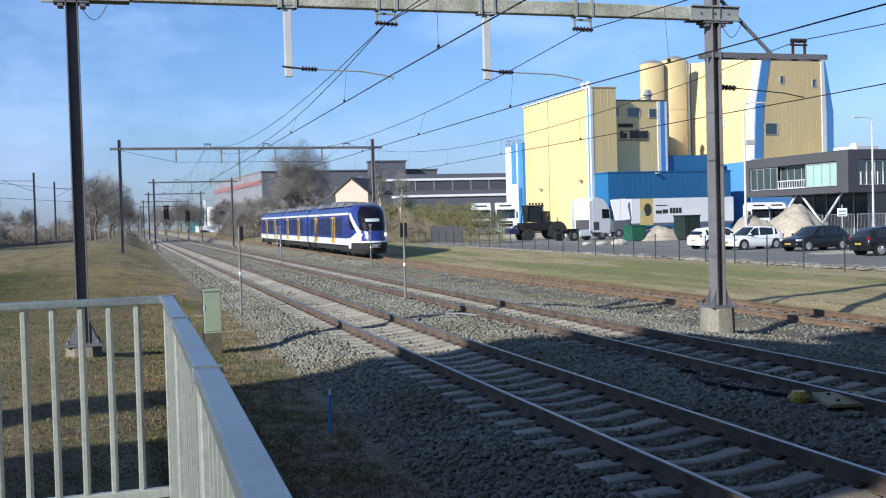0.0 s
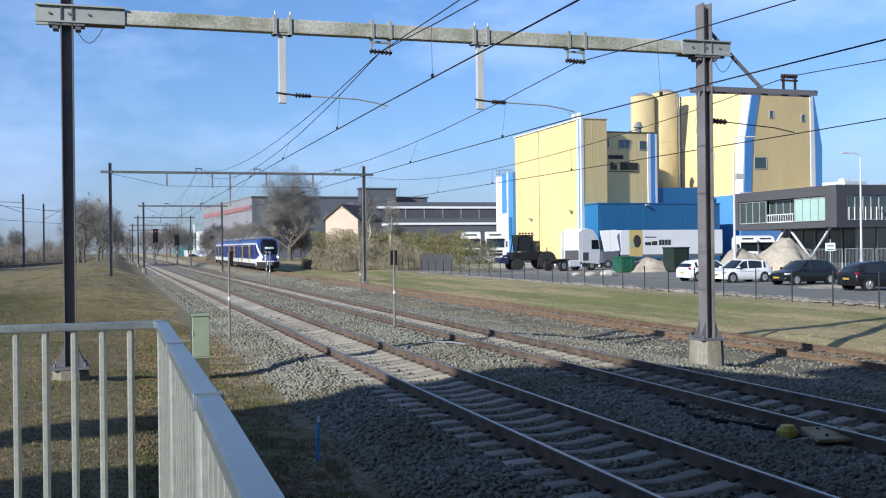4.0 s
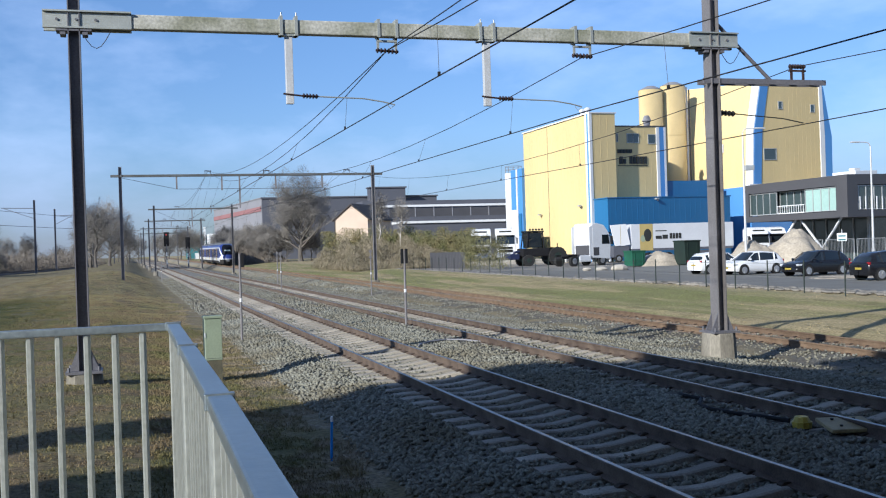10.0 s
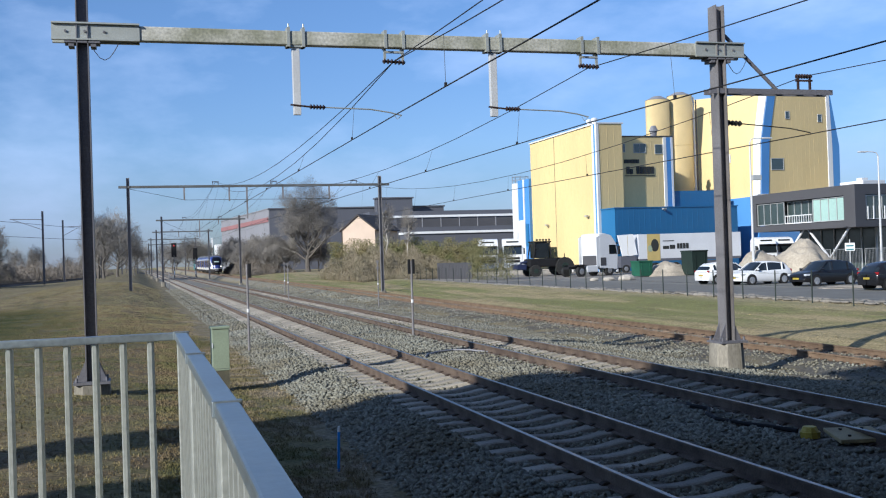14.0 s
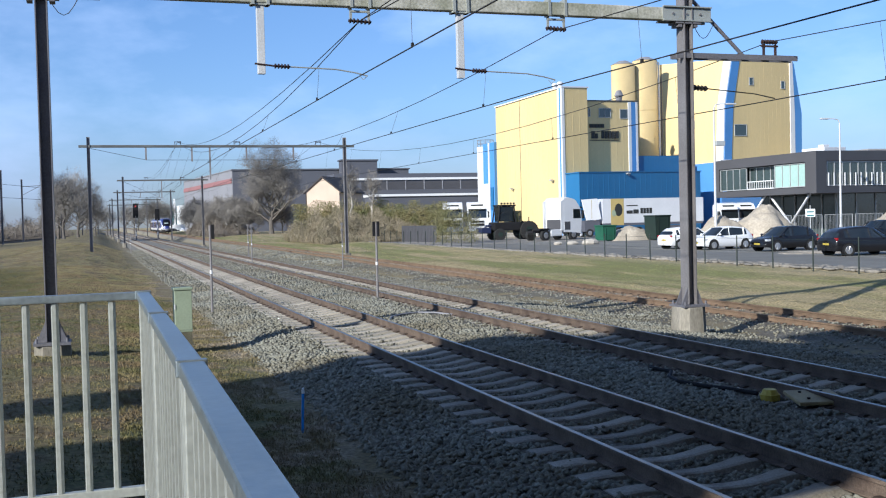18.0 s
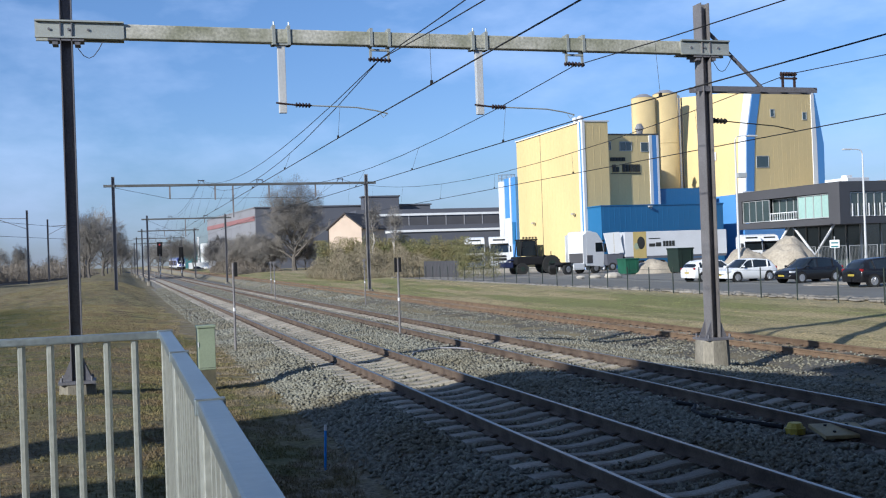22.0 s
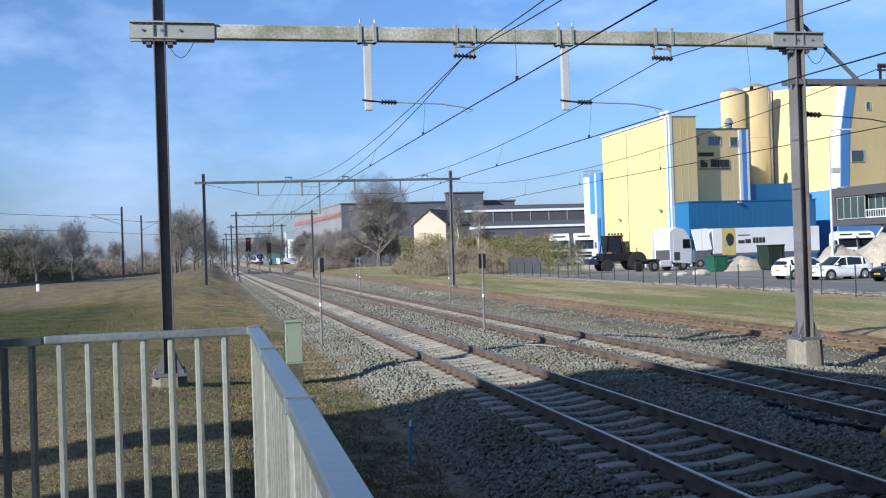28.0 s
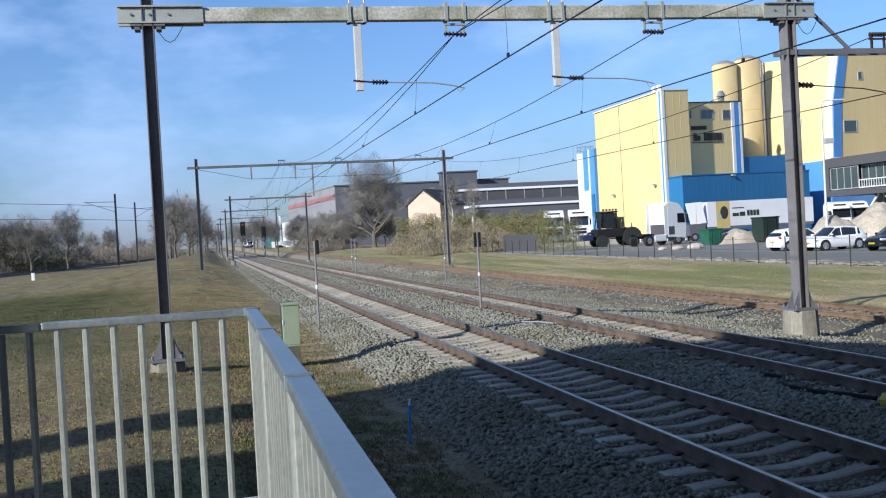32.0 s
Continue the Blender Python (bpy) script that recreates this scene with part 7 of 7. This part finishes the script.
def train():
    t = thing("train", CENTRES[2], 80.0, siding_z(80.0), 0, "blue white and yellow three-car electric commuter train", "train")
    W = 1.42
    ends = (0.0, 21.5, 39.0, 60.0)
    doors = ((8.9, 17.0), (27.0, 34.4), (44.4, 51.6))
    for k in range(3):
        y0 = 0.0 if k == 0 else ends[k] + 0.3
        y1 = ends[k + 1] - 0.3
        nose = k == 0
        tail = k == 2
        a = y0 + (2.9 if nose else 0.0)
        b = y1 - (2.9 if tail else 0.0)
        sec = [(-W, 0.95), (-W, 2.6), (-W + 0.06, 3.25), (-W + 0.28, 3.72), (-0.7, 3.95), (0.7, 3.95), (W - 0.28, 3.72), (W - 0.06, 3.25), (W, 2.6), (W, 0.95)]
        bm = bmesh.new()
        prism(bm, sec, "y", a, b)
        body = part("car_body", bm, M_TBLUE, t, "deep blue car body")
        for s in (-1, 1):
            bm = bmesh.new()
            box(bm, s * W - 0.012, s * W + 0.012, a, b, 0.88, 1.40)
            part("white_band", bm, M_TWHITE, body, "white band along the sill")
            bm = bmesh.new()
            box(bm, s * (W - 0.05) - 0.04, s * (W - 0.05) + 0.04, a, b, 3.18, 3.36)
            part("roof_line", bm, M_TWHITE, body, "white line under the roof")
        for y in doors[k]:
            for s in (-1, 1):
                bm = bmesh.new()
                box(bm, s * W - 0.02, s * W + 0.02, y - 0.68, y + 0.68, 0.98, 3.08, None, 0.01)
                door = part("door", bm, M_TYEL, body, "yellow double door")
                for q in (-0.34, 0.34):
                    bm = bmesh.new()
                    box(bm, s * W - 0.03, s * W + 0.03, y + q - 0.19, y + q + 0.19, 1.35, 2.92)
                    part("door_window", bm, M_TWINDOW, door)
        cuts = [a + 1.3] + [y for y in doors[k]] + [b - 0.2]
        for c0, c1 in zip(cuts[:-1], cuts[1:]):
            c0, c1 = c0 + 1.0, c1 - 1.0
            n = max(1, round((c1 - c0) / 1.25))
            for i in range(n):
                q0, q1 = c0 + (c1 - c0) * i / n + 0.24, c0 + (c1 - c0) * (i + 1) / n - 0.24
                if q1 - q0 < 0.4:
                    continue
                for s in (-1, 1):
                    bm = bmesh.new()
                    box(bm, s * W - 0.016, s * W + 0.016, q0, q1, 1.62, 2.95)
                    part("side_window", bm, M_TWINDOW, body, "tall dark blue side window")
        bm = bmesh.new()
        box(bm, -1.25, 1.25, a + 0.5, b - 0.5, 0.45, 0.95)
        part("underframe", bm, M_TUNDER, body)
        for yy in (a + 2.2, b - 2.2):
            bm = bmesh.new()
            box(bm, -1.15, 1.15, yy - 1.3, yy + 1.3, 0.35, 0.75)
            bogie = part("bogie", bm, M_TUNDER, body)
            for w in (-1.0, 1.0):
                bm = bmesh.new()
                for s in (-0.75, 0.75):
                    rod(bm, (s - 0.06, yy + w, 0.43), (s + 0.06, yy + w, 0.43), 0.43, None, 20)
                rod(bm, (-0.75, yy + w, 0.43), (0.75, yy + w, 0.43), 0.07, None, 8)
                part("wheelset", bm, M_TUNDER, bogie)
        n = int((b - a - 1.0) / 3.1)
        for q in range(n):
            yy = a + 0.6 + q * 3.1
            bm = bmesh.new()
            hq = 4.10 + 0.10 * ((q * 7 + k * 3) % 3)
            prism(bm, [(-1.05, 3.86), (1.05, 3.86), (0.85, hq), (-0.85, hq)], "y", yy, yy + (2.7 if q % 2 else 2.2))
            part("roof_unit", bm, M_TROOF, body, "grey roof equipment box")
        if k < 2:
            bm = bmesh.new()
            box(bm, -1.2, 1.2, y1, y1 + 0.75, 0.9, 3.7)
            part("gangway", bm, M_TUNDER, body, "black gangway bellows")
        if nose or tail:
            d = -1 if nose else 1
            e = a if nose else b
            # rounded raked cab; its skin is divided by what each place of it is made of
            prof = ((0.30, 2.55, 1.30), (0.60, 2.80, 1.38), (1.05, 2.90, 1.42), (1.40, 2.86, 1.42), (1.90, 2.70, 1.42), (2.60, 2.36, 1.41), (3.10, 2.05, 1.38), (3.45, 1.75, 1.32), (3.72, 1.35, 1.18), (3.88, 0.80, 0.95), (3.95, 0.02, 0.72))

            def at_z(z):
                for (z0, y0_, w0), (z1, y1_, w1) in zip(prof[:-1], prof[1:]):
                    if z <= z1:
                        f_ = (z - z0) / (z1 - z0)
                        return y0_ + (y1_ - y0_) * f_, w0 + (w1 - w0) * f_
                return prof[-1][1:]

            def skin(z, th):
                yf, w = at_z(z)
                cx_, sx_ = math.cos(th), math.sin(th)
                return Vector((w * math.copysign(abs(cx_) ** 0.9, cx_), e + d * yf * max(0.0, sx_) ** 0.9, z))

            def kind_of(p):
                off, z, ax = abs(p.y - e), p.z, abs(p.x)
                yf, w = at_z(z)
                phi = math.degrees(math.atan2(off / max(yf, 0.01), ax / w))
                if z < 1.10:
                    return 3 if phi > 4 + z * 14 or z < 0.62 else 2
                if z < 1.24 or (z < 1.42 and phi < 48):
                    return 2
                line = 13 + (3.32 - z) * 23.5
                if z < 1.95 and 46 - (1.95 - z) * 60 < phi < 51:
                    return 2
                if 1.9 < z < 3.34 and abs(phi - line) < 6.5:
                    return 2
                if 2.05 < z < 3.05 and max(2, line - 22) < phi < line - 6.5:
                    return 1
                if 1.95 < z < 3.86 and phi > (46 + (3.2 - z) * 4 if z < 3.2 else 46 + (z - 3.2) * 14):
                    return 4 if 2.62 < z < 2.86 and ax < 0.55 else 1
                return 0

            pieces = [([], []) for _ in range(5)]
            nz, nt = 64, 72
            for i in range(nz):
                for j in range(nt):
                    z0, z1 = 0.30 + 3.65 * i / nz, 0.30 + 3.65 * (i + 1) / nz
                    t0, t1 = math.pi * j / nt, math.pi * (j + 1) / nt
                    q = (skin(z0, t0), skin(z0, t1), skin(z1, t1), skin(z1, t0))
                    v, f = pieces[kind_of((q[0] + q[1] + q[2] + q[3]) / 4)]
                    o = len(v)
                    v += q
                    f.append((o, o + 1, o + 2, o + 3))
            cab = None
            for (v, f), nm, mt, lb in zip(pieces, ("cab", "windscreen", "white_flash", "skirt", "destination_display"), (M_TBLUE, M_TGLASS, M_TWHITE, M_TUNDER, M_TDEST),
                                          ("rounded raked blue driving cab", "large black raked windscreen and side glass", "white flash round the cab", "black lower skirt", "pale lit destination display")):
                bm = bmesh.new()
                vs = [bm.verts.new(p) for p in v]
                for q in f:
                    bm.faces.new([vs[i] for i in q])
                bmesh.ops.remove_doubles(bm, verts=bm.verts, dist=0.001)
                bmesh.ops.recalc_face_normals(bm, faces=bm.faces)
                got = part(nm, bm, mt, cab or t, lb, True)
                cab = cab or got
            for s in (-1, 1):
                bm = bmesh.new()
                ball(bm, skin(1.66, math.pi / 2 - s * 0.66), 0.14, 12, 8, (1.0, 0.7, 1.0))
                part("headlight", bm, M_TLAMP if nose else M_HEAD, cab, "lit white headlight" if nose else "white headlight")
            bm = bmesh.new()
            box(bm, -0.22, 0.22, min(e + d * 2.7, e + d * 3.1), max(e + d * 2.7, e + d * 3.1), 0.72, 1.0, None, 0.05)
            part("coupler", bm, M_TROOF, cab, "automatic coupler")
            bm = bmesh.new()
            tube(bm, [(-0.35, e + d * 2.89, 1.02), (-0.35, e + d * 2.96, 0.72), (0.35, e + d * 2.96, 0.72), (0.35, e + d * 2.89, 1.02)], 0.03, 6)
            part("coupler_frame", bm, M_RIM, cab)
    # pantograph
    bm = bmesh.new()
    tube(bm, [(0, 27, 4.2), (0, 29.0, 4.75), (0, 27.4, 5.1)], 0.035, 6)
    box(bm, -0.8, 0.8, 27.2, 27.5, 5.1, 5.16)
    part("pantograph", bm, M_TROOF, t)
    return t


TRAIN = train()

# ---- loose stones and grass, last ----
def stones():
    rng = np.random.RandomState(5)
    t = np.array([(1, 0, 0), (-1, 0, 0), (0, 1, 0), (0, -1, 0), (0, 0, 1), (0, 0, -1)], float)
    tri = np.array([(0, 2, 4), (2, 1, 4), (1, 3, 4), (3, 0, 4), (2, 0, 5), (1, 2, 5), (3, 1, 5), (0, 3, 5)])
    pts = []
    def scatter(n, x0, x1, y0, y1, size):
        # denser where the camera stands nearer
        u = rng.rand(n)
        y = y0 + (y1 - y0) * u ** 1.6
        x = rng.uniform(x0, x1, n)
        for a, b in zip(x, y):
            if any(abs(a - c) < 1.3 and abs((b - 3.0) / 0.6 - round((b - 3.0) / 0.6)) * 0.6 < 0.17 for c in CENTRES) and rng.rand() < 0.96:
                continue
            if 8.2 < a < 10.7 and noise.noise((a * 0.9, b * 0.28, 6.0)) > -0.05 and rng.rand() < 0.8:
                continue
            pts.append((a, b, max(bed_z(a) + SIDING_RISE * max(0.0, b - 30.0) * smooth01((a - 9.6) / 1.4), ground_z(a, b) if a < -1.5 else -9) - 0.012 + rng.uniform(-0.03, 0.04), size * rng.uniform(0.6, 1.5)))
    scatter(76000, -1.85, 3.4, 6.5, 40, 0.041)
    scatter(58000, 3.4, 8.6, 7.5, 45, 0.041)
    scatter(34000, 8.6, 15.0, 14, 75, 0.042)
    scatter(46000, -2.0, 8.6, 38, 120, 0.052)
    scatter(3500, -1.95, -1.45, 7, 45, 0.042)
    scatter(16000, 8.6, 14.8, 70, 150, 0.085)
    pts = np.array(pts)
    n = len(pts)
    jit = rng.uniform(0.55, 1.25, (n, 6, 3))
    v = t[None] * jit * pts[:, 3][:, None, None] * np.array([1.0, 1.0, 0.75])
    ang = rng.uniform(0, 6.28, n)
    tilt = rng.uniform(-0.7, 0.7, n)
    ca, sa, ct, st_ = np.cos(ang), np.sin(ang), np.cos(tilt), np.sin(tilt)
    y2, z2 = v[..., 1] * ct[:, None] - v[..., 2] * st_[:, None], v[..., 1] * st_[:, None] + v[..., 2] * ct[:, None]
    x3, y3 = v[..., 0] * ca[:, None] - y2 * sa[:, None], v[..., 0] * sa[:, None] + y2 * ca[:, None]
    v = np.stack([x3, y3, z2], -1) + pts[:, None, :3]
    f = (tri[None] + (np.arange(n) * 6)[:, None, None]).reshape(-1, 3)
    me = bpy.data.meshes.new("ballast_stones")
    me.vertices.add(n * 6)
    me.vertices.foreach_set("co", v.reshape(-1))
    me.loops.add(len(f) * 3)
    me.loops.foreach_set("vertex_index", f.reshape(-1))
    me.polygons.add(len(f))
    me.polygons.foreach_set("loop_start", np.arange(len(f)) * 3)
    me.polygons.foreach_set("loop_total", np.full(len(f), 3))
    me.materials.append(M_STONE)
    me.update(calc_edges=True)
    return tagged(new("ballast_stones", me), "loose grey crushed stones of the track bed", "ballast", kind="stuff")


def grass(name, n, x0, x1, y0, y1, h, seed, label, power=1.5):
    rng = np.random.RandomState(seed)
    v, f = [], []
    k = 0
    while k < n:
        x, y = rng.uniform(x0, x1), y0 + (y1 - y0) * rng.rand() ** power
        thick = noise.noise((x * 0.5, y * 0.5, 7.0)) + 0.5 * noise.noise((x * 2, y * 2, 3.0))
        k += 1
        if x1 < 0 and x > x1 - 0.45 + 0.9 * noise.noise((x * 0.9, y * 0.45, 1.7)):
            continue
        if thick < -0.45:
            continue
        z = ground_z(x, y) - 0.01
        for j in range(3):
            a = rng.uniform(0, 6.28)
            hh = h * rng.uniform(0.4, 1.3)
            dx, dy = math.cos(a), math.sin(a)
            w = 0.004 + 0.003 * rng.rand() + 0.0003 * y
            lx, ly = rng.uniform(-0.7, 0.7) * hh, rng.uniform(-0.7, 0.7) * hh
            bx, by = x + rng.uniform(-0.05, 0.05), y + rng.uniform(-0.05, 0.05)
            o = len(v)
            v += [(bx - dy * w, by + dx * w, z), (bx + dy * w, by - dx * w, z), (bx + lx, by + ly, z + hh)]
            f.append((o, o + 1, o + 2))
    return tagged(raw(name, v, f, M_BLADE), label, "grass", kind="stuff")


stones()
grass("grass_tufts", 85000, -15.0, -2.05, 6.5, 62.0, 0.036, 6, "tufted winter grass below the platform end", 1.4)
grass("grass_tufts", 24000, -4.6, -1.5, 7.0, 34.0, 0.045, 8, "rough brown grass on the strip beside the stones", 1.5)
grass("grass_tufts", 75000, -22.0, -2.3, 34.0, 120.0, 0.032, 3, "short winter grass, green and straw coloured", 2.1)
grass("grass_tufts", 10000, 14.9, 23.8, 18.0, 110.0, 0.022, 4, "short winter grass between siding and fence", 1.3)


def motions():
    rows = [(0.0, 74.4), (3.0, 112.0)] + [(t, 76.6 + 11.9 * t - 0.012 * t * t) for t in (6.0, 9.0, 12.0, 16.0, 20.0, 24.0, 28.0, 32.0)]
    climb = math.degrees(math.atan(SIDING_RISE))
    walk(TRAIN, [(t, pose(CENTRES[2], y, siding_z(y), climb)) for t, y in rows])


motions()
